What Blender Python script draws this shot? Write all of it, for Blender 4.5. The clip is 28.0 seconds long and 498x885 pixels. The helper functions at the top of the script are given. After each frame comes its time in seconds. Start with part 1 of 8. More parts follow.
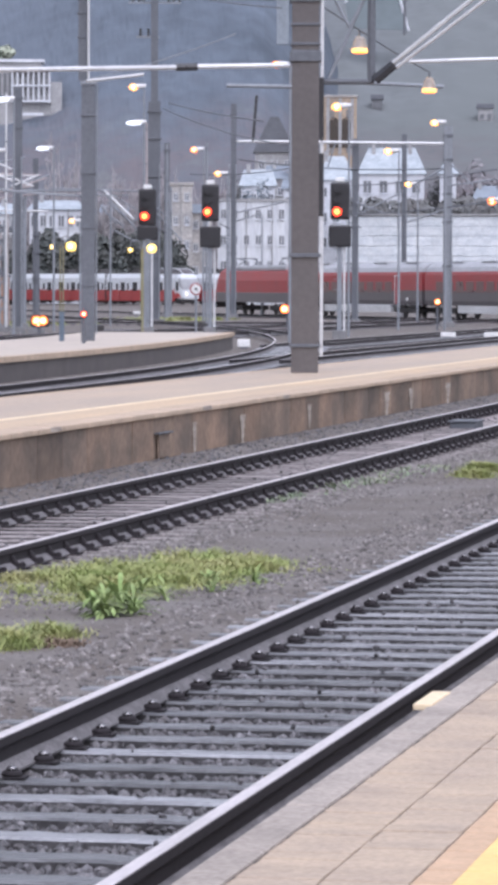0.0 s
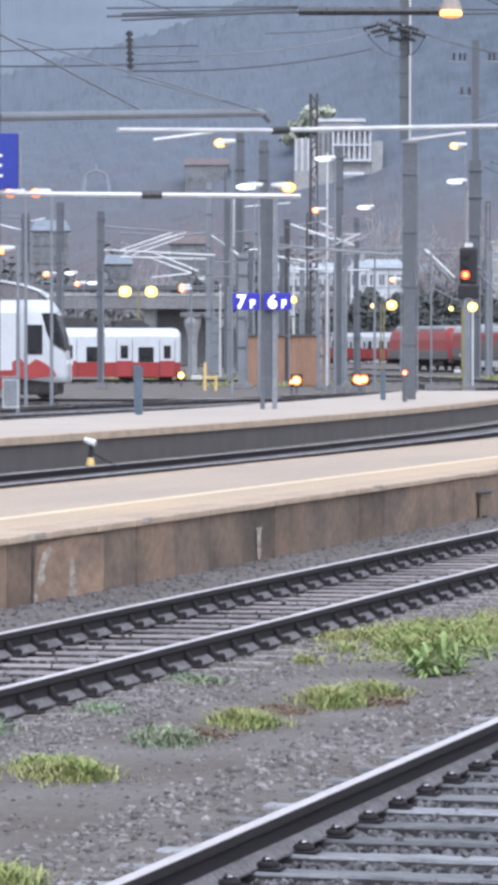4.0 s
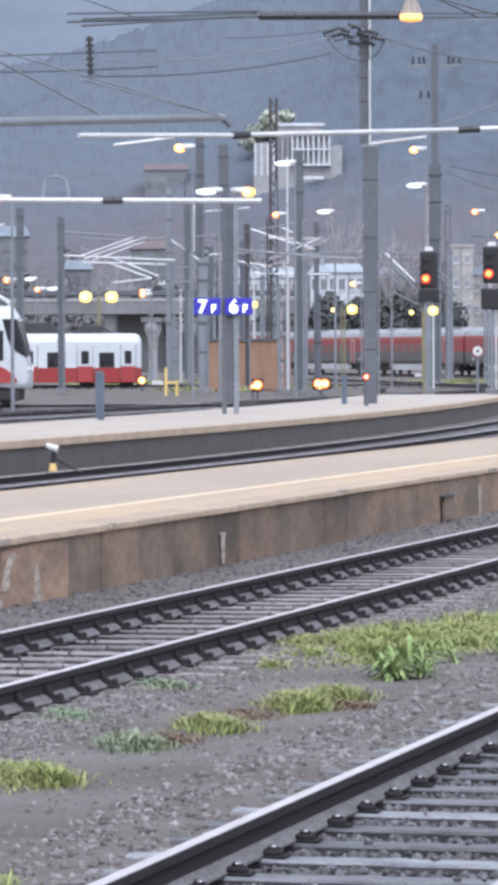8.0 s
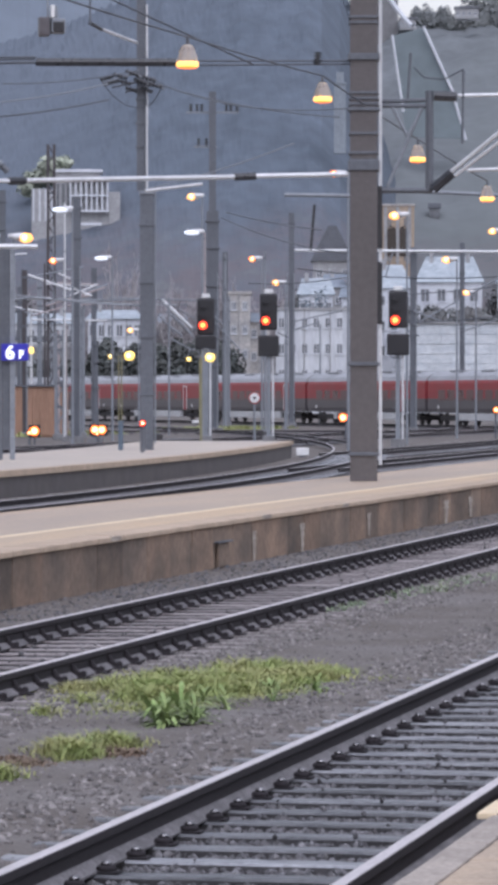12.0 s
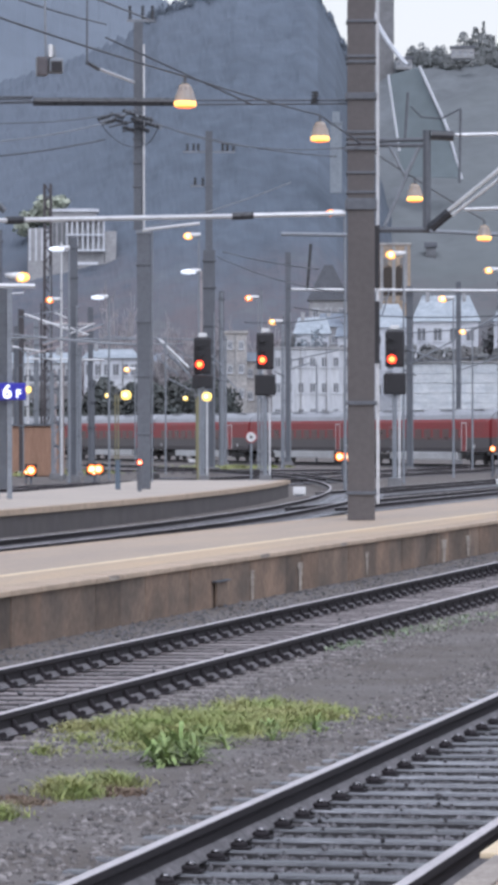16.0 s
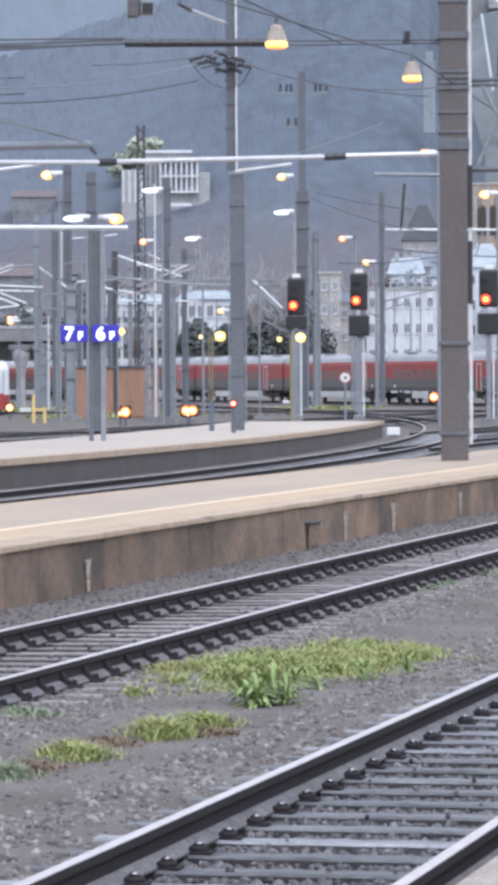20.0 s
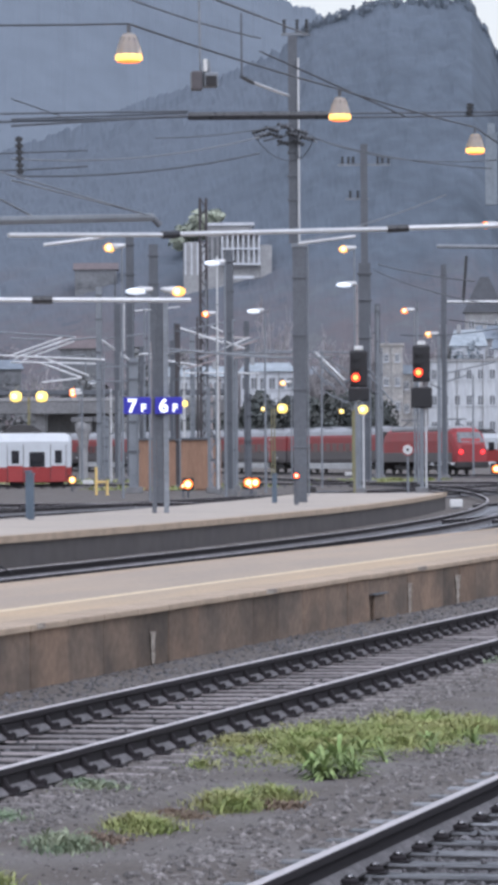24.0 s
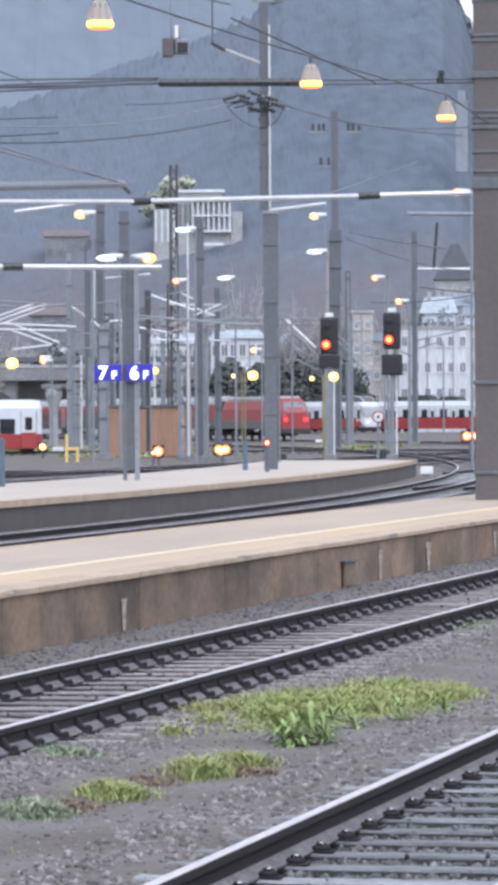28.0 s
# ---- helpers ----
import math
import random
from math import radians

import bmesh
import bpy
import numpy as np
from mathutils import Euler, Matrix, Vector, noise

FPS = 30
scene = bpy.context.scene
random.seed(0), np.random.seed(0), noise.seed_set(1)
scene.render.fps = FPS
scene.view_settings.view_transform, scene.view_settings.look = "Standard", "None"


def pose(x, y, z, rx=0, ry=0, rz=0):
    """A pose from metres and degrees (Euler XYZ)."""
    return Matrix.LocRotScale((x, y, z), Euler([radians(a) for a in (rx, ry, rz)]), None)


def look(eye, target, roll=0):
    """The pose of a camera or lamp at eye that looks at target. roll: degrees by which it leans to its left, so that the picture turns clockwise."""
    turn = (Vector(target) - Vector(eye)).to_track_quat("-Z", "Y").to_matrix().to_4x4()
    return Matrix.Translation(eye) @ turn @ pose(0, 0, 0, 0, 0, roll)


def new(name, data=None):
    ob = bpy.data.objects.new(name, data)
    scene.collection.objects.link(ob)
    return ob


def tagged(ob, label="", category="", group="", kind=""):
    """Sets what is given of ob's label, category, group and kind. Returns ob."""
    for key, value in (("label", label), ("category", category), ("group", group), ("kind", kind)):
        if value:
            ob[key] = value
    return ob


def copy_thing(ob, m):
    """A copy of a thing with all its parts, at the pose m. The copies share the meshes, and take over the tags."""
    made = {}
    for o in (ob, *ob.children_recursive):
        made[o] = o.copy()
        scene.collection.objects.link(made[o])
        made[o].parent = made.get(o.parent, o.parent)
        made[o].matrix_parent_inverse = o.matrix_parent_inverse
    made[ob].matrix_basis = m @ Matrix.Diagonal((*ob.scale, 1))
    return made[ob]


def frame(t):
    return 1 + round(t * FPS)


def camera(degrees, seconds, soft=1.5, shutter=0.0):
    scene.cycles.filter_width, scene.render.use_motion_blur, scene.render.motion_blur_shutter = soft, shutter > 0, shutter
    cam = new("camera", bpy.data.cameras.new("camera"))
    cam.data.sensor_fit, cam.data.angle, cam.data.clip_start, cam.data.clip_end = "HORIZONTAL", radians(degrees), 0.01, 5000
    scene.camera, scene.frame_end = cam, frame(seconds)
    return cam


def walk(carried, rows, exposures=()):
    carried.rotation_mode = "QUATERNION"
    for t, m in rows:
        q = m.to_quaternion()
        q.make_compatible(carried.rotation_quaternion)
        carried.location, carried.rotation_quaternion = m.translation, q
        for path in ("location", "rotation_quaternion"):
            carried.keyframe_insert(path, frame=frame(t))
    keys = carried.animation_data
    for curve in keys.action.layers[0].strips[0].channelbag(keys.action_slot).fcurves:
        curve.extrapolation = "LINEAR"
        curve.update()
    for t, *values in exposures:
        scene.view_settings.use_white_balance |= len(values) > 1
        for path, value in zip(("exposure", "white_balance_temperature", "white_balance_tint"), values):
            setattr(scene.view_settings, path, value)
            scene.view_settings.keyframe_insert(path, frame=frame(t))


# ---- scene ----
# Metres. The tracks run along +y, rail heads lie at z = 0, the camera stands on the first platform.
cam = camera(7.01, 28.0, 5.0)
walk(cam, [
    (0, pose(0.032, 0.007, 2.100, 87.832, -0.163, 10.846)),
    (0.5, pose(0.028, 0.006, 2.100, 88.098, -0.153, 11.404)),
    (1, pose(0.020, 0.004, 2.100, 88.447, -0.129, 11.547)),
    (1.5, pose(0.011, 0.002, 2.100, 88.516, -0.139, 11.752)),
    (2, pose(0.019, 0.004, 2.100, 88.464, -0.093, 11.886)),
    (2.5, pose(0.031, 0.006, 2.100, 88.581, -0.137, 11.992)),
    (4.5, pose(0.008, 0.002, 2.100, 88.643, -0.041, 15.907)),
    (5, pose(0.008, 0.002, 2.100, 88.674, -0.024, 14.387)),
    (5.5, pose(0.015, 0.003, 2.100, 88.650, -0.020, 12.829)),
    (6, pose(0.002, 0.000, 2.100, 88.412, 0.031, 12.269)),
    (6.5, pose(-0.003, -0.001, 2.100, 88.196, 0.125, 12.774)),
    (7, pose(-0.010, -0.002, 2.100, 88.444, 0.141, 13.703)),
    (7.5, pose(-0.004, -0.001, 2.100, 88.619, 0.191, 14.576)),
    (8, pose(-0.016, -0.003, 2.100, 88.715, 0.221, 14.797)),
    (8.5, pose(-0.013, -0.003, 2.100, 88.852, 0.247, 15.040)),
    (9, pose(-0.014, -0.003, 2.100, 88.973, 0.160, 15.216)),
    (9.5, pose(-0.010, -0.002, 2.100, 89.134, 0.126, 13.720)),
    (10, pose(-0.012, -0.002, 2.100, 89.453, 0.063, 12.991)),
    (10.5, pose(-0.006, -0.001, 2.100, 89.619, 0.052, 12.702)),
    (11, pose(0.003, 0.001, 2.100, 89.356, -0.019, 12.403)),
    (11.5, pose(0.003, 0.001, 2.100, 89.222, -0.019, 12.165)),
    (12, pose(0.017, 0.003, 2.100, 89.362, 0.010, 11.665)),
    (12.5, pose(0.012, 0.002, 2.100, 89.583, -0.024, 11.287)),
    (14.5, pose(0.003, 0.001, 2.100, 89.775, 0.048, 11.419)),
    (15, pose(0.004, 0.001, 2.100, 89.825, 0.042, 11.531)),
    (15.5, pose(0.002, 0.000, 2.100, 89.900, 0.038, 11.591)),
    (16, pose(-0.006, -0.001, 2.100, 89.914, 0.043, 11.612)),
    (16.5, pose(-0.002, -0.000, 2.100, 89.905, 0.015, 11.553)),
    (17, pose(-0.000, -0.000, 2.100, 89.690, -0.000, 11.551)),
    (17.5, pose(0.009, 0.002, 2.100, 89.575, -0.030, 11.696)),
    (18, pose(0.023, 0.005, 2.100, 89.394, 0.036, 12.050)),
    (18.5, pose(0.017, 0.003, 2.100, 89.089, 0.094, 12.457)),
    (19, pose(0.021, 0.004, 2.100, 88.972, 0.098, 12.697)),
    (19.5, pose(0.022, 0.004, 2.100, 88.976, 0.186, 12.863)),
    (20, pose(0.020, 0.004, 2.100, 89.086, 0.305, 12.944)),
    (20.5, pose(0.016, 0.003, 2.100, 89.079, 0.339, 12.957)),
    (21, pose(0.011, 0.002, 2.100, 89.221, 0.385, 13.053)),
    (21.5, pose(0.002, 0.000, 2.100, 89.360, 0.393, 13.226)),
    (23.5, pose(-0.010, -0.002, 2.100, 89.919, 0.340, 13.645)),
    (24, pose(-0.007, -0.001, 2.100, 90.107, 0.358, 13.817)),
    (24.5, pose(-0.007, -0.001, 2.100, 90.205, 0.354, 13.830)),
    (25, pose(-0.003, -0.001, 2.100, 90.154, 0.334, 13.659)),
    (25.5, pose(-0.002, -0.000, 2.100, 90.093, 0.320, 13.424)),
    (26, pose(0.001, 0.000, 2.100, 90.106, 0.298, 13.183)),
    (26.5, pose(-0.001, -0.000, 2.100, 90.095, 0.265, 13.071)),
    (27, pose(-0.002, -0.000, 2.100, 90.082, 0.269, 13.083)),
    (27.5, pose(-0.011, -0.002, 2.100, 90.003, 0.288, 13.265)),
    (28, pose(-0.016, -0.003, 2.100, 89.640, 0.318, 13.398))],
    [(0.0, 0.60, 5930, 20), (1.0, 0.68, 5830, 15), (4.5, 0.70, 5810, 14), (9.0, 0.66, 5810, 14), (10.0, 0.64, 5810, 14), (11.0, 0.62, 5810, 15), (12.0, 0.18, 5860, 19), (12.5, 0.09, 5860, 20), (14.5, 0.05, 5810, 18), (15.0, 0.09, 5810, 18), (17.0, 0.42, 5810, 14), (18.0, 0.52, 5820, 14), (20.0, 0.66, 5810, 14), (23.5, 0.22, 5800, 15), (24.0, 0.21, 5800, 15), (25.0, 0.28, 5800, 14), (26.0, 0.44, 5800, 14), (27.0, 0.56, 5800, 14), (28.0, 0.68, 5800, 14)])

# ---- sky and light: an overcast dusk ----
world = bpy.data.worlds.new("overcast_sky")
scene.world = world
world.use_nodes = True
wn = world.node_tree
sky = wn.nodes.new("ShaderNodeTexSky")
sky.sky_type = 'NISHITA'
sky.sun_disc = False
sky.sun_elevation = radians(58)
sky.sun_rotation = radians(150)
sky.air_density, sky.dust_density, sky.ozone_density = 2.0, 0.8, 1.2
wn.nodes["Background"].inputs["Strength"].default_value = 0.118
veil = wn.nodes.new("ShaderNodeHueSaturation")  # a cloud cover takes most of the colour out of the sky
veil.inputs["Saturation"].default_value = 0.25
wn.links.new(sky.outputs[0], veil.inputs["Color"])
wn.links.new(veil.outputs[0], wn.nodes["Background"].inputs["Color"])
sun_data = bpy.data.lights.new("sun", 'SUN')
sun_data.energy, sun_data.angle, sun_data.color = 1.5, radians(70), (1.0, 0.97, 0.93)
sun = new("sun", sun_data)
sun.matrix_world = look((15.0, -26.0, 48.0), (0, 0, 0))


# ---- materials ----
def surface(name, base, rough=0.7, metal=0.0, var=0.25, scale=2.0, fine=30.0, bump=0.15, tint=None, stretch=(1, 1, 1), own=0.0, island=0.0, coat=0.0, carried=False):
    """Two scales of variation, fine relief; tint is a second colour in large patches, own the change from piece to piece."""
    m = bpy.data.materials.new(name)
    m.use_nodes = True
    t = m.node_tree
    b = t.nodes["Principled BSDF"]
    tc = t.nodes.new("ShaderNodeTexCoord")
    mp = t.nodes.new("ShaderNodeMapping")
    mp.inputs["Scale"].default_value = stretch
    here = t.nodes.new("ShaderNodeNewGeometry")
    t.links.new(tc.outputs["Object"] if carried else here.outputs["Position"], mp.inputs["Vector"])
    big, small = t.nodes.new("ShaderNodeTexNoise"), t.nodes.new("ShaderNodeTexNoise")
    big.inputs["Scale"].default_value, big.inputs["Detail"].default_value = scale, 5
    small.inputs["Scale"].default_value, small.inputs["Detail"].default_value = fine, 3
    for n in (big, small):
        t.links.new(mp.outputs[0], n.inputs["Vector"])
    ramp = t.nodes.new("ShaderNodeValToRGB")
    second = tint if tint else tuple(c * (1 - var) for c in base)
    ramp.color_ramp.elements[0].position, ramp.color_ramp.elements[1].position = 0.36, 0.64
    ramp.color_ramp.elements[0].color, ramp.color_ramp.elements[1].color = (*second, 1), (*base, 1)
    t.links.new(big.outputs["Fac"], ramp.inputs["Fac"])
    mr = t.nodes.new("ShaderNodeMapRange")
    mr.inputs["From Min"].default_value, mr.inputs["From Max"].default_value = 0.3, 0.7
    mr.inputs["To Min"].default_value, mr.inputs["To Max"].default_value = 1 - var, 1 + var * 0.6
    t.links.new(small.outputs["Fac"], mr.inputs["Value"])
    hsv = t.nodes.new("ShaderNodeHueSaturation")
    t.links.new(ramp.outputs[0], hsv.inputs["Color"])
    value = mr.outputs[0]
    if own:
        info = t.nodes.new("ShaderNodeObjectInfo")
        orr = t.nodes.new("ShaderNodeMapRange")
        orr.inputs["To Min"].default_value, orr.inputs["To Max"].default_value = 1 - own, 1 + own
        t.links.new(info.outputs["Random"], orr.inputs["Value"])
        mul = t.nodes.new("ShaderNodeMath")
        mul.operation = 'MULTIPLY'
        t.links.new(value, mul.inputs[0])
        t.links.new(orr.outputs[0], mul.inputs[1])
        value = mul.outputs[0]
    if island:
        geo = t.nodes.new("ShaderNodeNewGeometry")
        ir = t.nodes.new("ShaderNodeMapRange")
        ir.inputs["To Min"].default_value, ir.inputs["To Max"].default_value = 1 - island, 1 + island
        t.links.new(geo.outputs["Random Per Island"], ir.inputs["Value"])
        im = t.nodes.new("ShaderNodeMath")
        im.operation = 'MULTIPLY'
        t.links.new(value, im.inputs[0])
        t.links.new(ir.outputs[0], im.inputs[1])
        value = im.outputs[0]
    t.links.new(value, hsv.inputs["Value"])
    t.links.new(hsv.outputs[0], b.inputs["Base Color"])
    rr = t.nodes.new("ShaderNodeMapRange")
    rr.inputs["To Min"].default_value, rr.inputs["To Max"].default_value = max(0.03, rough - 0.12), min(1, rough + 0.12)
    t.links.new(big.outputs["Fac"], rr.inputs["Value"])
    t.links.new(rr.outputs[0], b.inputs["Roughness"])
    b.inputs["Metallic"].default_value = metal
    b.inputs["Coat Weight"].default_value = coat
    if bump:
        bp = t.nodes.new("ShaderNodeBump")
        bp.inputs["Strength"].default_value, bp.inputs["Distance"].default_value = bump, 0.02
        t.links.new(small.outputs["Fac"], bp.inputs["Height"])
        t.links.new(bp.outputs[0], b.inputs["Normal"])
    return m


def slope_wood(name, dark, pale, x0, x1):
    """Wooded slope colours that pale along x; on the near hill this paints mist."""
    m = surface(name, dark, 1.0, var=0.16, scale=0.035, fine=0.22, bump=0, tint=tuple(c * 1.22 for c in dark), stretch=(1, 1, 0.3))
    t = m.node_tree
    here, sep, patch = t.nodes.new("ShaderNodeNewGeometry"), t.nodes.new("ShaderNodeSeparateXYZ"), t.nodes.new("ShaderNodeTexNoise")
    patch.inputs["Scale"].default_value, patch.inputs["Detail"].default_value = 0.022, 4
    t.links.new(here.outputs["Position"], sep.inputs[0])
    t.links.new(here.outputs["Position"], patch.inputs["Vector"])
    shift = t.nodes.new("ShaderNodeMath")
    shift.operation = 'MULTIPLY_ADD'
    shift.inputs[1].default_value = 75.0
    t.links.new(patch.outputs["Fac"], shift.inputs[0])
    t.links.new(sep.outputs["X"], shift.inputs[2])
    mr = t.nodes.new("ShaderNodeMapRange")
    mr.interpolation_type = 'SMOOTHSTEP'
    mr.inputs["From Min"].default_value, mr.inputs["From Max"].default_value = x0 + 37, x1 + 37
    t.links.new(shift.outputs[0], mr.inputs["Value"])
    b = t.nodes["Principled BSDF"]
    own = b.inputs["Base Color"].links[0].from_socket
    # blend to the paler, misted colour
    mix = t.nodes.new("ShaderNodeMix")
    mix.data_type = 'RGBA'
    t.links.new(mr.outputs[0], mix.inputs["Factor"])
    t.links.new(own, mix.inputs["A"])
    mix.inputs["B"].default_value = (*pale, 1)
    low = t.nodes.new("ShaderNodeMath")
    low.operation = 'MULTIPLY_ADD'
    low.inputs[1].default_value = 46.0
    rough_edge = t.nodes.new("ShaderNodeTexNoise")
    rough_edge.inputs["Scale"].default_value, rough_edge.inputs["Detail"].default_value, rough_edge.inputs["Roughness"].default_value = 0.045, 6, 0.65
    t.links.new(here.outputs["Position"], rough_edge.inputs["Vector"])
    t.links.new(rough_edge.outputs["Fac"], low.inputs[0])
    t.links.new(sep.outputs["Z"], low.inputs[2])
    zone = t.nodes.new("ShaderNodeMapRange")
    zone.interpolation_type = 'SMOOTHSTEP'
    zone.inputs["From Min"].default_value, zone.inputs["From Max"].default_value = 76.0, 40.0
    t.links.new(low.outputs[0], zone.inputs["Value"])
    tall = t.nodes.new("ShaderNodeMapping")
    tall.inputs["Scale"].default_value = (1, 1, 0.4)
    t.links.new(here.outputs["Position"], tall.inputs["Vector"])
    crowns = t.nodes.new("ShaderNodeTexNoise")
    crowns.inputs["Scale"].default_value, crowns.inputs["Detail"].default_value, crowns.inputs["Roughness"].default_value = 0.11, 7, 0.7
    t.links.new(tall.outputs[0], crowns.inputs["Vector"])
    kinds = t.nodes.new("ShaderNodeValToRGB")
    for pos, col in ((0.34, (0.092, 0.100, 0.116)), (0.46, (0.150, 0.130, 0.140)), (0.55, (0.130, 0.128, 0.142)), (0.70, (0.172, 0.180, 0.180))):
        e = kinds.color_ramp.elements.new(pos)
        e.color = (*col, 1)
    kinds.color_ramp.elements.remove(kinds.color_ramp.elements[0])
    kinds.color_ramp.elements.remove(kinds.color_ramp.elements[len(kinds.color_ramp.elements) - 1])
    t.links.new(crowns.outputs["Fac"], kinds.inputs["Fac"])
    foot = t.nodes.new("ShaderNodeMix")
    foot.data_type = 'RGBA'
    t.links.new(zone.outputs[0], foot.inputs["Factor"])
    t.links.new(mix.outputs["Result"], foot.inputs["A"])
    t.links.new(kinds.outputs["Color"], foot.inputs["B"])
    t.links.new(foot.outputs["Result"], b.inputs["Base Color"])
    return m


def glow(name, colour, strength):
    m = bpy.data.materials.new(name)
    m.use_nodes = True
    b = m.node_tree.nodes["Principled BSDF"]
    b.inputs["Base Color"].default_value = (*colour, 1)
    b.inputs["Emission Color"].default_value = (*colour, 1)
    b.inputs["Emission Strength"].default_value = strength
    return m


def clear(name, colour, rough):
    """Frosted lamp glass."""
    m = bpy.data.materials.new(name)
    m.use_nodes = True
    p = m.node_tree.nodes["Principled BSDF"]
    p.inputs["Base Color"].default_value = (*colour, 1)
    p.inputs["Roughness"].default_value = rough
    p.inputs["Transmission Weight"].default_value = 0.8
    p.inputs["IOR"].default_value = 1.12
    return m


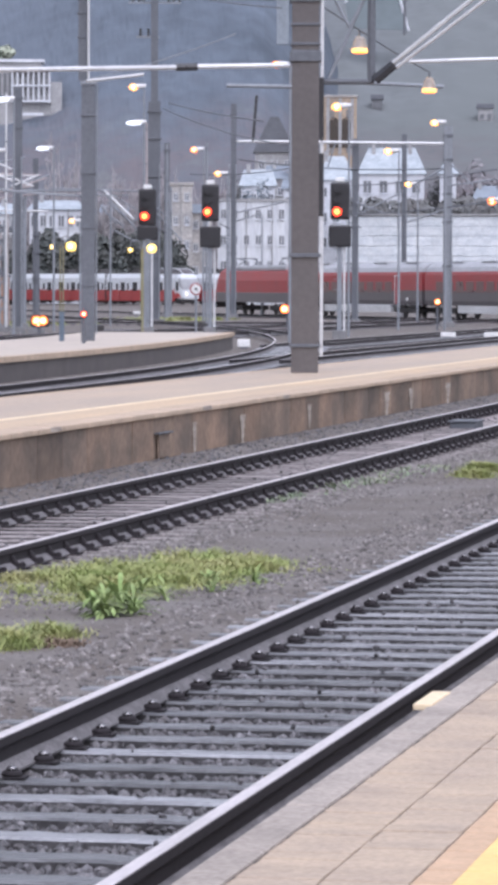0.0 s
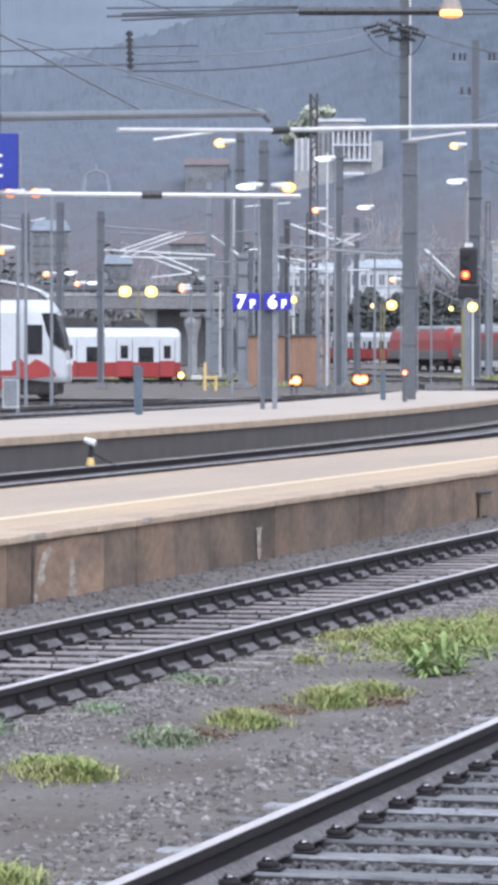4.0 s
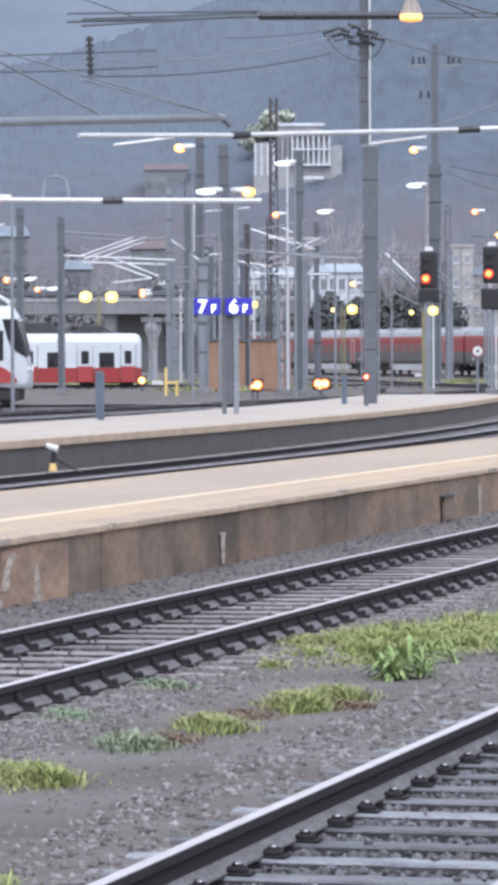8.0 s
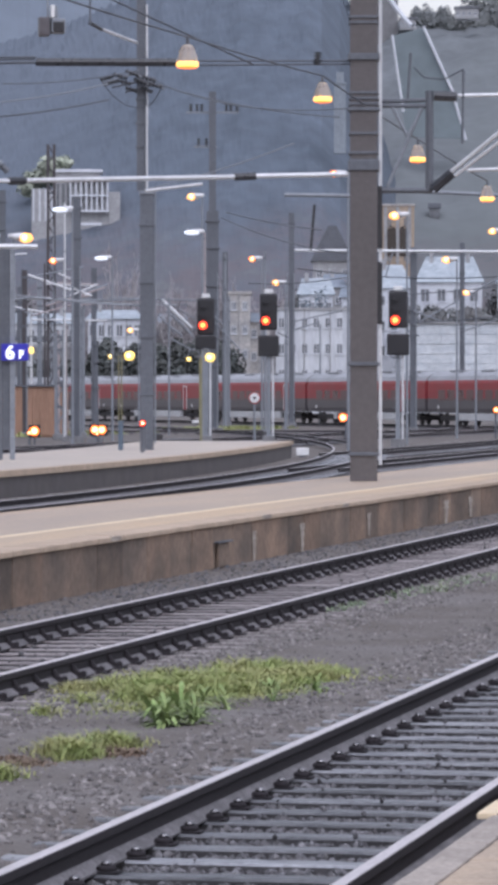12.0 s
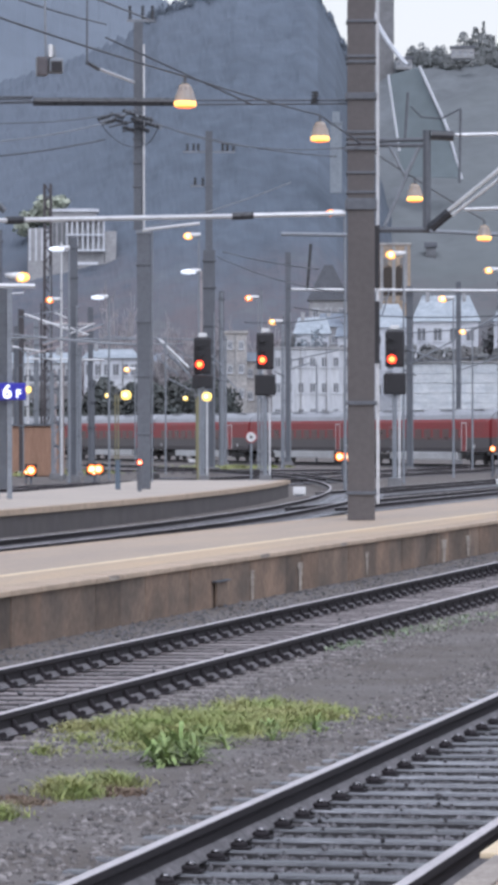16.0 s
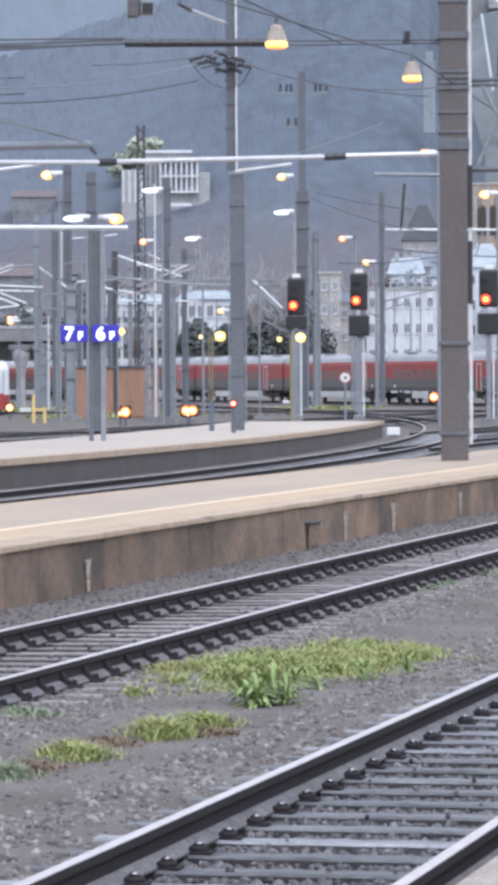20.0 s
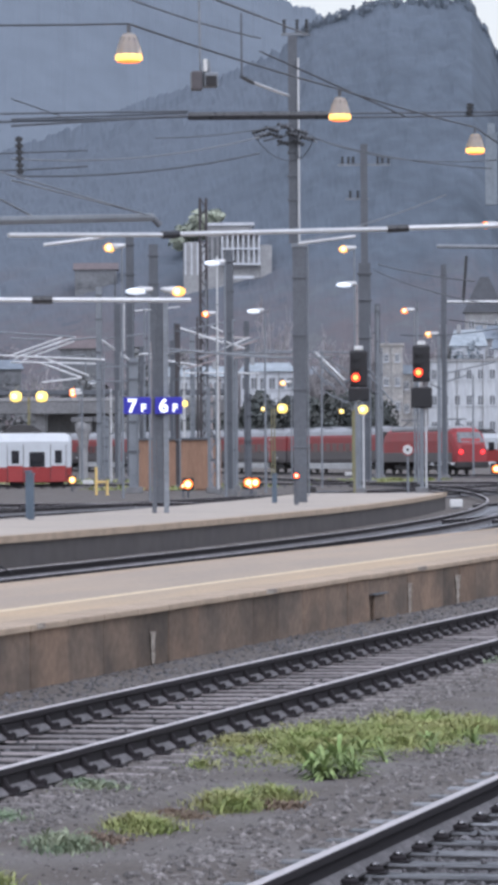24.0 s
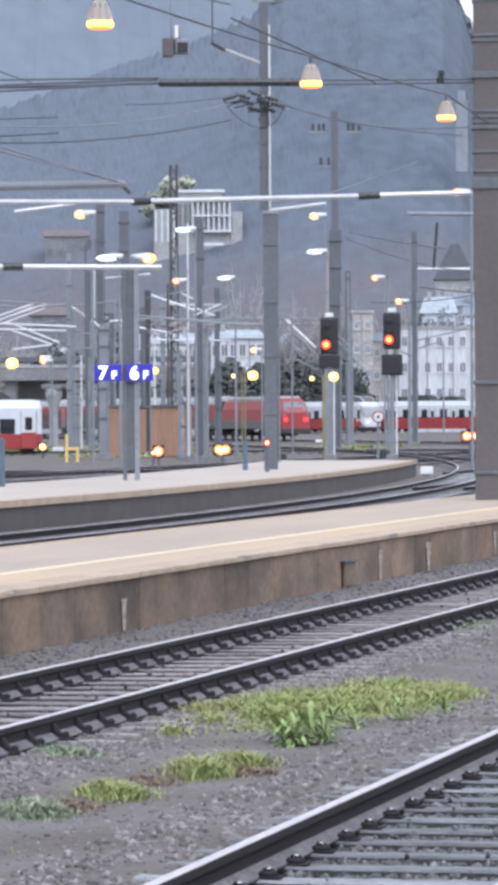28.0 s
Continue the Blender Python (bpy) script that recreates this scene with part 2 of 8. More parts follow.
M = {
    "dirt": surface("dirt", (0.188, 0.171, 0.162), 0.88, var=0.28, scale=0.8, fine=26, bump=0.8, tint=(0.130, 0.110, 0.097)),
    "stone": surface("ballast_stone", (0.255, 0.236, 0.230), 0.78, var=0.35, scale=9, fine=40, bump=0.3, tint=(0.145, 0.131, 0.127), island=0.45),
    "sleeper": surface("sleeper_weathered", (0.268, 0.273, 0.292), 0.36, var=0.35, scale=5, fine=60, bump=0.25, tint=(0.125, 0.128, 0.140), stretch=(0.4, 3, 1), own=0.5),
    "rail_side": surface("rail_rust", (0.030, 0.025, 0.029), 0.95, 0.0, var=0.25, scale=4, fine=50, bump=0.15),
    "rail_top": surface("rail_polished", (0.66, 0.61, 0.62), 0.42, 0.12, var=0.15, scale=3, fine=20, bump=0.0, stretch=(4, 0.3, 1)),
    "clip": surface("clip_steel", (0.36, 0.35, 0.36), 0.28, 0.8, var=0.35, scale=20, fine=80, bump=0.05),
    "coping": surface("coping_concrete", (0.56, 0.435, 0.325), 0.78, var=0.2, scale=2, fine=40, bump=0.25, own=0.06),
    "asphalt": surface("platform_paving", (0.50, 0.395, 0.300), 0.6, var=0.14, scale=0.5, fine=25, bump=0.15, tint=(0.42, 0.335, 0.265), stretch=(2.2, 0.35, 1)),
    "edge_paving": surface("warm_edge_paving", (0.60, 0.445, 0.290), 0.65, var=0.16, scale=0.6, fine=25, bump=0.15, tint=(0.50, 0.385, 0.275), stretch=(2.2, 0.35, 1)),
    "paver": surface("paver", (0.50, 0.395, 0.295), 0.8, var=0.18, scale=3, fine=50, bump=0.3, own=0.05, tint=(0.42, 0.335, 0.262)),
    "peach": surface("peach_paver", (0.62, 0.43, 0.285), 0.8, var=0.14, scale=3, fine=50, bump=0.3, own=0.05),
    "line": surface("white_line", (0.85, 0.69, 0.47), 0.6, var=0.15, scale=2, fine=30),
    "yellow": surface("yellow_tactile", (0.86, 0.62, 0.24), 0.6, var=0.12, scale=3, fine=40),
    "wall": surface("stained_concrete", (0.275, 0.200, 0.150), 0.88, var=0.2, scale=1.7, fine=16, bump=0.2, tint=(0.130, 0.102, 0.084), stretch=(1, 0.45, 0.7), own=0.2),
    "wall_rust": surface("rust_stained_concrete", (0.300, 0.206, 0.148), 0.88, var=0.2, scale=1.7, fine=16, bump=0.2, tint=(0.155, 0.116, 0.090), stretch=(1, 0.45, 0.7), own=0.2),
    "lime": surface("lime_streak", (0.50, 0.44, 0.38), 0.88, var=0.3, scale=5, fine=20, tint=(0.32, 0.27, 0.23), stretch=(1, 0.4, 1.6)),
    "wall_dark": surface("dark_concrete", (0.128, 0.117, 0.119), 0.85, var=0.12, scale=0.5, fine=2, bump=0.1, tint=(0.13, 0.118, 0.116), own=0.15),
    "mast": surface("grey_mast_paint", (0.125, 0.112, 0.112), 0.65, 0.05, var=0.10, scale=0.8, fine=10, bump=0.05),
    "steel": surface("galvanised_steel", (0.270, 0.290, 0.322), 0.55, 0.15, var=0.16, scale=1, fine=12, bump=0.03),
    "steel_dark": surface("weathered_steel", (0.142, 0.152, 0.174), 0.6, 0.15, var=0.14, scale=1, fine=10, bump=0.03),
    "rusty": surface("rusty_steel", (0.095, 0.086, 0.092), 0.75, 0.1, var=0.2, scale=1.5, fine=10),
    "pipe": surface("light_pipe", (0.72, 0.73, 0.75), 0.35, 0.3, var=0.12, scale=2, fine=20, bump=0.02),
    "insulator": surface("dark_insulator", (0.046, 0.048, 0.056), 0.3, var=0.2, scale=10, fine=40),
    "wire": surface("copper_wire", (0.105, 0.115, 0.135), 0.5, 0.3, var=0.15, scale=3, fine=30, bump=0),
    "black": surface("black_board", (0.026, 0.025, 0.029), 0.55, var=0.2, scale=3, fine=30, bump=0.05),
    "white": surface("white_enamel", (0.80, 0.80, 0.80), 0.45, var=0.08, scale=3, fine=20, bump=0.02, carried=True),
    "sign_blue": surface("blue_enamel", (0.03, 0.05, 0.36), 0.4, var=0.1, scale=2, fine=20, bump=0.02),
    "letter": surface("white_letter", (0.85, 0.86, 0.9), 0.4, var=0.04, scale=3, fine=20, bump=0),
    "red_paint": surface("red_train_paint", (0.36, 0.050, 0.055), 0.5, var=0.15, scale=0.6, fine=8, bump=0.02, carried=True),
    "grey_paint": surface("dark_grey_train_paint", (0.115, 0.105, 0.115), 0.45, var=0.18, scale=0.7, fine=8, bump=0.02, carried=True),
    "light_skirt": surface("light_grey_skirt", (0.66, 0.67, 0.69), 0.45, var=0.15, scale=0.8, fine=8, bump=0.02, carried=True),
    "roof": surface("grey_train_roof", (0.42, 0.43, 0.46), 0.5, var=0.18, scale=0.5, fine=5, bump=0.05, carried=True),
    "white_paint": surface("white_train_paint", (0.64, 0.67, 0.71), 0.4, var=0.05, scale=0.5, fine=3, bump=0, coat=0.2),
    "bright_red": surface("bright_red_train_paint", (0.40, 0.056, 0.056), 0.45, var=0.12, scale=0.6, fine=8, bump=0.02),
    "under": surface("underframe", (0.06, 0.056, 0.058), 0.8, var=0.3, scale=2, fine=12, carried=True),
    "glass": surface("train_window", (0.030, 0.030, 0.036), 0.28, var=0.2, scale=0.7, fine=4, bump=0, carried=True),
    "frame_white": surface("white_door_frame", (0.8, 0.8, 0.8), 0.4, var=0.06, scale=2, fine=10, bump=0, carried=True),
    "shed": surface("orange_brown_boards", (0.40, 0.240, 0.165), 0.8, var=0.15, scale=1, fine=6, bump=0.1, stretch=(3, 3, 0.4)),
    "plaster": surface("white_plaster", (0.68, 0.70, 0.74), 0.85, var=0.12, scale=0.15, fine=1.5, bump=0.05, tint=(0.58, 0.60, 0.65)),
    "plaster_grey": surface("grey_plaster", (0.40, 0.40, 0.41), 0.85, var=0.18, scale=0.3, fine=2, bump=0.1, tint=(0.33, 0.33, 0.34)),
    "ochre": surface("ochre_plaster", (0.48, 0.375, 0.28), 0.85, var=0.2, scale=0.4, fine=3, bump=0.1, tint=(0.38, 0.31, 0.25)),
    "slate": surface("slate_roof", (0.098, 0.103, 0.118), 0.8, var=0.2, scale=0.6, fine=5, bump=0.15),
    # Panes paled towards grey: distance haze put into the glass colour.
    "pane": surface("house_window", (0.19, 0.20, 0.22), 0.3, var=0.25, scale=1, fine=4, bump=0),
    "concrete": surface("bridge_concrete", (0.25, 0.25, 0.26), 0.85, var=0.2, scale=0.3, fine=3, bump=0.2),
    "grass": surface("grass_blade", (0.280, 0.350, 0.112), 0.75, var=0.3, scale=2.2, fine=40, bump=0, tint=(0.410, 0.400, 0.175), island=0.32),
    "grass_pale": surface("pale_weed", (0.22, 0.30, 0.19), 0.7, var=0.3, scale=3, fine=40, bump=0, tint=(0.30, 0.33, 0.22), island=0.35),
    # Hill colours carry distance haze: bluer and paler the farther off.
    "forest": slope_wood("hazed_forest", (0.099, 0.121, 0.153), (0.128, 0.152, 0.190), -196, -262),
    # Haze-pale crowns, lifted further to offset their own shade.
    "crest": surface("hazed_crest_wood", (0.190, 0.224, 0.272), 1.0, var=0.08, scale=0.03, fine=0.3, bump=0, island=0.08),
    "slope_tree": surface("hazed_slope_tree", (0.235, 0.252, 0.262), 1.0, var=0.1, scale=0.03, fine=0.3, bump=0, tint=(0.255, 0.265, 0.262), island=0.1),
    "forest_mid": surface("hazed_middle_forest", (0.138, 0.164, 0.204), 1.0, var=0.06, scale=0.008, fine=0.1, bump=0, tint=(0.124, 0.148, 0.186)),
    "hedge": surface("dark_evergreen_hedge", (0.080, 0.092, 0.090), 0.95, var=0.3, scale=0.4, fine=3, bump=0, tint=(0.115, 0.118, 0.112), island=0.3),
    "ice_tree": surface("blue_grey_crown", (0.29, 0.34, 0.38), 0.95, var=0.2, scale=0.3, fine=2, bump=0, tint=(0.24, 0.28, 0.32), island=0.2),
    "beige": surface("beige_render", (0.50, 0.475, 0.455), 0.88, var=0.22, scale=0.5, fine=2.5, bump=0.1, tint=(0.36, 0.35, 0.35)),
    "streaked": surface("streaked_white_render", (0.66, 0.68, 0.71), 0.88, var=0.14, scale=0.9, fine=3, bump=0.05, tint=(0.54, 0.56, 0.60), stretch=(1, 1, 0.16)),
    "rubble": surface("pale_masonry", (0.66, 0.69, 0.72), 0.9, var=0.15, scale=0.5, fine=2.5, bump=0.15, tint=(0.54, 0.58, 0.62), stretch=(1, 1, 2.5), own=0.06),
    # Roof and wall dulled towards the hill: haze put into their colours.
    "tile": surface("hazed_tile_roof", (0.205, 0.172, 0.178), 0.9, var=0.2, scale=0.8, fine=5, bump=0.1),
    "misty_wall": surface("hazed_grey_render", (0.235, 0.242, 0.258), 0.9, var=0.2, scale=0.4, fine=2, bump=0.1),
    "blue_post": surface("blue_grey_post", (0.125, 0.165, 0.215), 0.6, var=0.15, scale=2, fine=20),
    "pink": surface("pinkish_render", (0.56, 0.47, 0.44), 0.88, var=0.12, scale=0.4, fine=3, bump=0.05),
    "cream": surface("cream_panel", (0.80, 0.72, 0.45), 0.45, var=0.06, scale=1, fine=6, bump=0),
    # Farthest mountainside and meadow: haze is mixed into these base colours too.
    "forest_far": surface("hazed_farther_forest", (0.172, 0.202, 0.246), 1.0, var=0.06, scale=0.006, fine=0.06, bump=0, tint=(0.150, 0.178, 0.220)),
    "meadow": slope_wood("hazed_meadow", (0.140, 0.152, 0.163), (0.150, 0.166, 0.168), -240, -130),
    "bush": surface("dusk_shrub", (0.21, 0.22, 0.225), 0.9, var=0.3, scale=0.5, fine=5, bump=0.1, tint=(0.19, 0.185, 0.185)),
    "pink_pipe": surface("primer_pink_steel", (0.42, 0.365, 0.365), 0.6, var=0.15, scale=1, fine=10, bump=0.03),
    "bare_twig": surface("bare_twigs", (0.46, 0.435, 0.445), 0.9, var=0.2, scale=0.3, fine=3, bump=0.05, tint=(0.35, 0.325, 0.335)),
    # Stone of tower and arch, coloured as if seen through mist.
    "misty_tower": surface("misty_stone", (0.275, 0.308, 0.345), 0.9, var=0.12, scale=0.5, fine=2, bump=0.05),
    "brown_wood": surface("autumn_trees", (0.29, 0.25, 0.255), 0.9, var=0.3, scale=0.2, fine=2, bump=0.1, tint=(0.25, 0.245, 0.27)),
    "pale_tree": surface("pale_tree", (0.46, 0.50, 0.40), 0.9, var=0.25, scale=0.3, fine=2, bump=0.1),
    "bark": surface("bark", (0.09, 0.075, 0.065), 0.9, var=0.3, scale=4, fine=20),
    "hood": surface("dull_yellow_pole", (0.30, 0.28, 0.16), 0.7, var=0.2, scale=2, fine=20),
    "rail_foot": surface("dusty_rail_foot", (0.225, 0.212, 0.220), 0.7, 0.1, var=0.35, scale=5, fine=40, bump=0.2),
    "wet_bed": surface("dark_wet_ballast", (0.060, 0.058, 0.064), 0.7, var=0.35, scale=3, fine=30, bump=0.6),
    "brown_bed": surface("brown_trodden_bed", (0.165, 0.138, 0.132), 0.8, var=0.3, scale=2, fine=24, bump=0.5, tint=(0.105, 0.086, 0.082)),
    "wet_stone": surface("wet_stone", (0.155, 0.150, 0.160), 0.42, var=0.4, scale=9, fine=40, bump=0.3, tint=(0.075, 0.069, 0.071), island=0.55),
    # Glass colour drawn towards the red body, painting in haze and reflections.
    "coach_glass": surface("hazed_coach_window", (0.13, 0.055, 0.06), 0.3, var=0.25, scale=0.7, fine=4, bump=0, carried=True),
    "paving_pale": surface("pale_paving", (0.545, 0.475, 0.405), 0.75, var=0.12, scale=0.4, fine=20, bump=0.2, tint=(0.47, 0.41, 0.36)),
    "coping_grey": surface("grey_coping", (0.43, 0.375, 0.33), 0.85, var=0.25, scale=2.5, fine=40, bump=0.3, own=0.06),
    "joint": surface("sandy_joint", (0.30, 0.235, 0.185), 0.9, var=0.6, scale=14, fine=60, tint=(0.07, 0.055, 0.045)),
    "pale_gravel": surface("pale_gravel", (0.27, 0.265, 0.27), 0.85, var=0.2, scale=0.3, fine=6, bump=0.3, tint=(0.20, 0.195, 0.20)),
    "pale_roof": surface("pale_sheet_roof", (0.44, 0.485, 0.525), 0.6, var=0.15, scale=0.5, fine=2, bump=0.05, tint=(0.34, 0.385, 0.43), stretch=(1, 1, 2)),
    "dry": surface("dry_reddish_weed", (0.20, 0.135, 0.10), 0.9, var=0.3, scale=3, fine=30, bump=0, tint=(0.24, 0.18, 0.13), island=0.3),
    "lit_letter": glow("lit_letter", (0.92, 0.95, 1.0), 0.75),
    "lit_blue": glow("lit_blue_panel", (0.032, 0.030, 0.36), 0.15),
    "plastic": surface("lamp_glass", (0.78, 0.78, 0.79), 0.25, var=0.08, scale=4, fine=20, bump=0.02),
    "weed": surface("broad_weed_leaf", (0.215, 0.310, 0.105), 0.8, var=0.25, scale=4, fine=40, bump=0, tint=(0.320, 0.400, 0.165), island=0.35),
    "lamp_bell": clear("lamp_bell_glass", (0.80, 0.81, 0.83), 0.3),
    "hot": glow("hot_lamp_core", (1.0, 0.53, 0.11), 1.9),
    "hot_pale": glow("pale_lamp_core", (1.0, 0.70, 0.34), 2.2),
    "hot_red": glow("hot_signal_core", (1.0, 0.33, 0.06), 2.6),
    # Sleeper sides: shade painted in as a darker colour than the tops.
    "sleeper_side": surface("shaded_sleeper_side", (0.075, 0.07, 0.074), 0.6, var=0.3, scale=5, fine=40, bump=0.2, own=0.2),
    "slate_blue": surface("blue_grey_roof", (0.26, 0.30, 0.35), 0.75, var=0.2, scale=0.5, fine=4, bump=0.15, tint=(0.20, 0.23, 0.275)),
    "sleeper_brown": surface("brown_sleeper", (0.30, 0.265, 0.262), 0.55, var=0.3, scale=5, fine=60, bump=0.2, tint=(0.19, 0.165, 0.165), stretch=(0.4, 3, 1), own=0.3),
    "spall": surface("spalled_concrete", (0.40, 0.27, 0.19), 0.9, var=0.25, scale=2.5, fine=14, bump=0.4, tint=(0.25, 0.175, 0.135), stretch=(1, 0.35, 0.8)),
    "piste": surface("landing_slope", (0.195, 0.232, 0.25), 0.9, var=0.08, scale=0.02, fine=0.3, bump=0),
    "amber": glow("amber_lamp", (1.0, 0.22, 0.03), 1.6),
    "warm": glow("warm_lamp", (1.0, 0.46, 0.10), 1.5),
    # For unlit lamp heads: a faint glow added so they read pale.
    "cool": glow("unlit_head_glow", (0.9, 0.95, 1.0), 0.7),
    "yellow_light": glow("yellow_lamp", (1.0, 0.72, 0.16), 1.2),
    "red_light": glow("red_signal_lamp", (1.0, 0.05, 0.012), 2.2),
    "tail": glow("tail_lamp", (1.0, 0.03, 0.03), 2.5),
    "head": glow("head_lamp", (1.0, 0.8, 0.5), 1.5),
}


M["glass"].node_tree.nodes["Principled BSDF"].inputs["Specular IOR Level"].default_value = 0.25


# ---- building blocks ----
def box(bm, x0, x1, y0, y1, z0, z1, bevel=0.0):
    r = bmesh.ops.create_cube(bm, size=1, matrix=Matrix.LocRotScale(((x0 + x1) / 2, (y0 + y1) / 2, (z0 + z1) / 2), None, (x1 - x0, y1 - y0, z1 - z0)))
    if bevel:
        edges = {e for v in r["verts"] for e in v.link_edges}
        bmesh.ops.bevel(bm, geom=list(edges), offset=bevel, segments=2, profile=0.6, affect='EDGES')


def rod(bm, a, b, r0, r1=None, n=8):
    a, b = Vector(a), Vector(b)
    d = b - a
    m = Matrix.Translation((a + b) / 2) @ d.to_track_quat("Z", "Y").to_matrix().to_4x4()
    bmesh.ops.create_cone(bm, cap_ends=True, segments=n, radius1=r0, radius2=r0 if r1 is None else r1, depth=d.length, matrix=m)


def lathe(bm, profile, n=14, at=(0, 0, 0)):
    rings = []
    for r, z in profile:
        rings.append([bm.verts.new((at[0] + r * math.cos(2 * math.pi * i / n), at[1] + r * math.sin(2 * math.pi * i / n), at[2] + z)) for i in range(n)])
    for a, b in zip(rings, rings[1:]):
        for i in range(n):
            bm.faces.new((a[i], a[(i + 1) % n], b[(i + 1) % n], b[i]))
    bm.faces.new(rings[0][::-1])
    bm.faces.new(rings[-1])


def loft(bm, sections):
    """Skin through closed sections that have the same number of points."""
    rings = [[bm.verts.new(p) for p in s] for s in sections]
    n = len(rings[0])
    for a, b in zip(rings, rings[1:]):
        for i in range(n):
            bm.faces.new((a[i], a[(i + 1) % n], b[(i + 1) % n], b[i]))
    bm.faces.new(rings[0][::-1])
    bm.faces.new(rings[-1])
    bmesh.ops.recalc_face_normals(bm, faces=bm.faces[:])


def sweep(bm, pts, r, n=6):
    """One round skin along a line of points."""
    secs = []
    for i, p in enumerate(pts):
        d = (pts[min(len(pts) - 1, i + 1)] - pts[max(0, i - 1)]).normalized()
        side = d.cross(Vector((0, 0, 1)))
        side = side.normalized() if side.length > 0.01 else Vector((1, 0, 0))
        up = side.cross(d)
        secs.append([p + side * (r * math.cos(6.2832 * k / n)) + up * (r * math.sin(6.2832 * k / n)) for k in range(n)])
    loft(bm, secs)


def mesh_of(name, bm, material, smooth=False):
    me = bpy.data.meshes.new(name)
    if smooth:
        for f in bm.faces:
            f.smooth = True
    bm.to_mesh(me)
    bm.free()
    me.materials.append(material)
    return me


def part(name, bm, material, parent=None, label="", smooth=False, m=None):
    ob = new(name, mesh_of(name, bm, material, smooth))
    ob.parent = parent
    if m is not None:
        ob.matrix_basis = m
    return tagged(ob, label)


def share(name, me, parent, m, label=""):
    ob = new(name, me)
    ob.parent = parent
    ob.matrix_basis = m
    return tagged(ob, label)


def thing(name, label, category, m=None, group="", kind=""):
    ob = new(name)
    ob.empty_display_size = 0.2
    if m is not None:
        ob.matrix_basis = m
    return tagged(ob, label, category, group, kind)


def raw(name, verts, faces, material, parent=None):
    me = bpy.data.meshes.new(name)
    me.from_pydata(verts, [], faces)
    me.materials.append(material)
    ob = new(name, me)
    ob.parent = parent
    return ob


# ---- ground ----
BEND, BEND_FROM = 0.00102, 68.0


def bend(x0, y):
    """The tracks curve to the left beyond the platforms."""
    return x0 - BEND * max(0.0, y - BEND_FROM) ** 2


def heading(y):
    return math.degrees(math.atan(2 * BEND * max(0.0, y - BEND_FROM)))


bm = bmesh.new()
for x0, x1, y0, y1 in ((-2600, 2600, -900, 4200),):
    box(bm, x0, x1, y0, y1, -3.0, -0.24)
ground = part("ground", bm, M["dirt"])
tagged(ground, "grey compacted gravel and dirt of the rail yard", "ground", kind="structure")


def stones(name, n, zone, size, label, seed, mat="stone", lie=None):
    """Loose ballast: irregular eight-cornered stones, joined."""
    rng = np.random.default_rng(seed)
    ico = bmesh.new()
    bmesh.ops.create_icosphere(ico, subdivisions=1, radius=1)
    base = np.array([v.co[:] for v in ico.verts])
    tri = np.array([[v.index for v in f.verts] for f in ico.faces])
    ico.free()
    x0, x1, y0, y1, z = zone
    # denser where it lies nearer
    u = rng.random(n)
    yy = y0 + (y1 - y0) * u ** 1.5
    c = np.stack([rng.uniform(x0, x1, n), yy, np.full(n, z)], 1)
    if lie:
        c[:, 0] = x1 - (x1 - x0) * rng.random(n) ** (2.6 if n > 15000 else 1.3)
        c[:, 2] = lie(c[:, 0])
    if "wall" in label:
        c[:, 2] = -0.125 + 0.09 * (x1 - c[:, 0]) / (x1 - x0)
    s = rng.uniform(size * 0.55, size * 1.3, (n, 1, 1)) * rng.uniform(0.6, 1.2, (n, 1, 3))
    jit = rng.uniform(0.75, 1.2, (n, len(base), 1))
    ang = rng.uniform(0, 6.28, n)
    ca, sa = np.cos(ang), np.sin(ang)
    v = base[None] * jit * s
    vx = v[..., 0] * ca[:, None] - v[..., 1] * sa[:, None]
    vy = v[..., 0] * sa[:, None] + v[..., 1] * ca[:, None]
    v = np.stack([vx, vy, v[..., 2]], -1) + c[:, None]
    f = (tri[None] + (np.arange(n) * len(base))[:, None, None]).reshape(-1, 3)
    ob = raw(name, v.reshape(-1, 3).tolist(), f.tolist(), M[mat])
    return tagged(ob, label, "gravel", kind="stuff")


# ---- tracks ----
def rail_mesh(points, lift=0.0):
    """A flat-bottom rail swept along points; returns foot and web, and the polished head."""
    prof = [(-0.012, -0.146), (0.012, -0.146), (0.014, -0.052), (0.036, -0.042), (0.036, -0.006), (0.031, -0.002), (-0.031, -0.002), (-0.036, -0.006), (-0.036, -0.042), (-0.014, -0.052)]
    foot = [(-0.075, -0.170), (0.075, -0.170), (0.075, -0.160), (0.017, -0.118), (-0.017, -0.118), (-0.075, -0.160)]
    top = [(-0.033, -0.005), (0.033, -0.005), (0.029, 0.001), (-0.029, 0.001)]
    out = []
    for pr in (prof, top, foot):
        bm = bmesh.new()
        secs = []
        for i, p in enumerate(points):
            a, b = points[max(0, i - 1)], points[min(len(points) - 1, i + 1)]
            d = Vector((b[0] - a[0], b[1] - a[1], 0)).normalized()
            side = Vector((d.y, -d.x, 0))
            secs.append([Vector((p[0], p[1], lift)) + side * u + Vector((0, 0, w)) for u, w in pr])
        loft(bm, secs)
        out.append(bm)
    return out


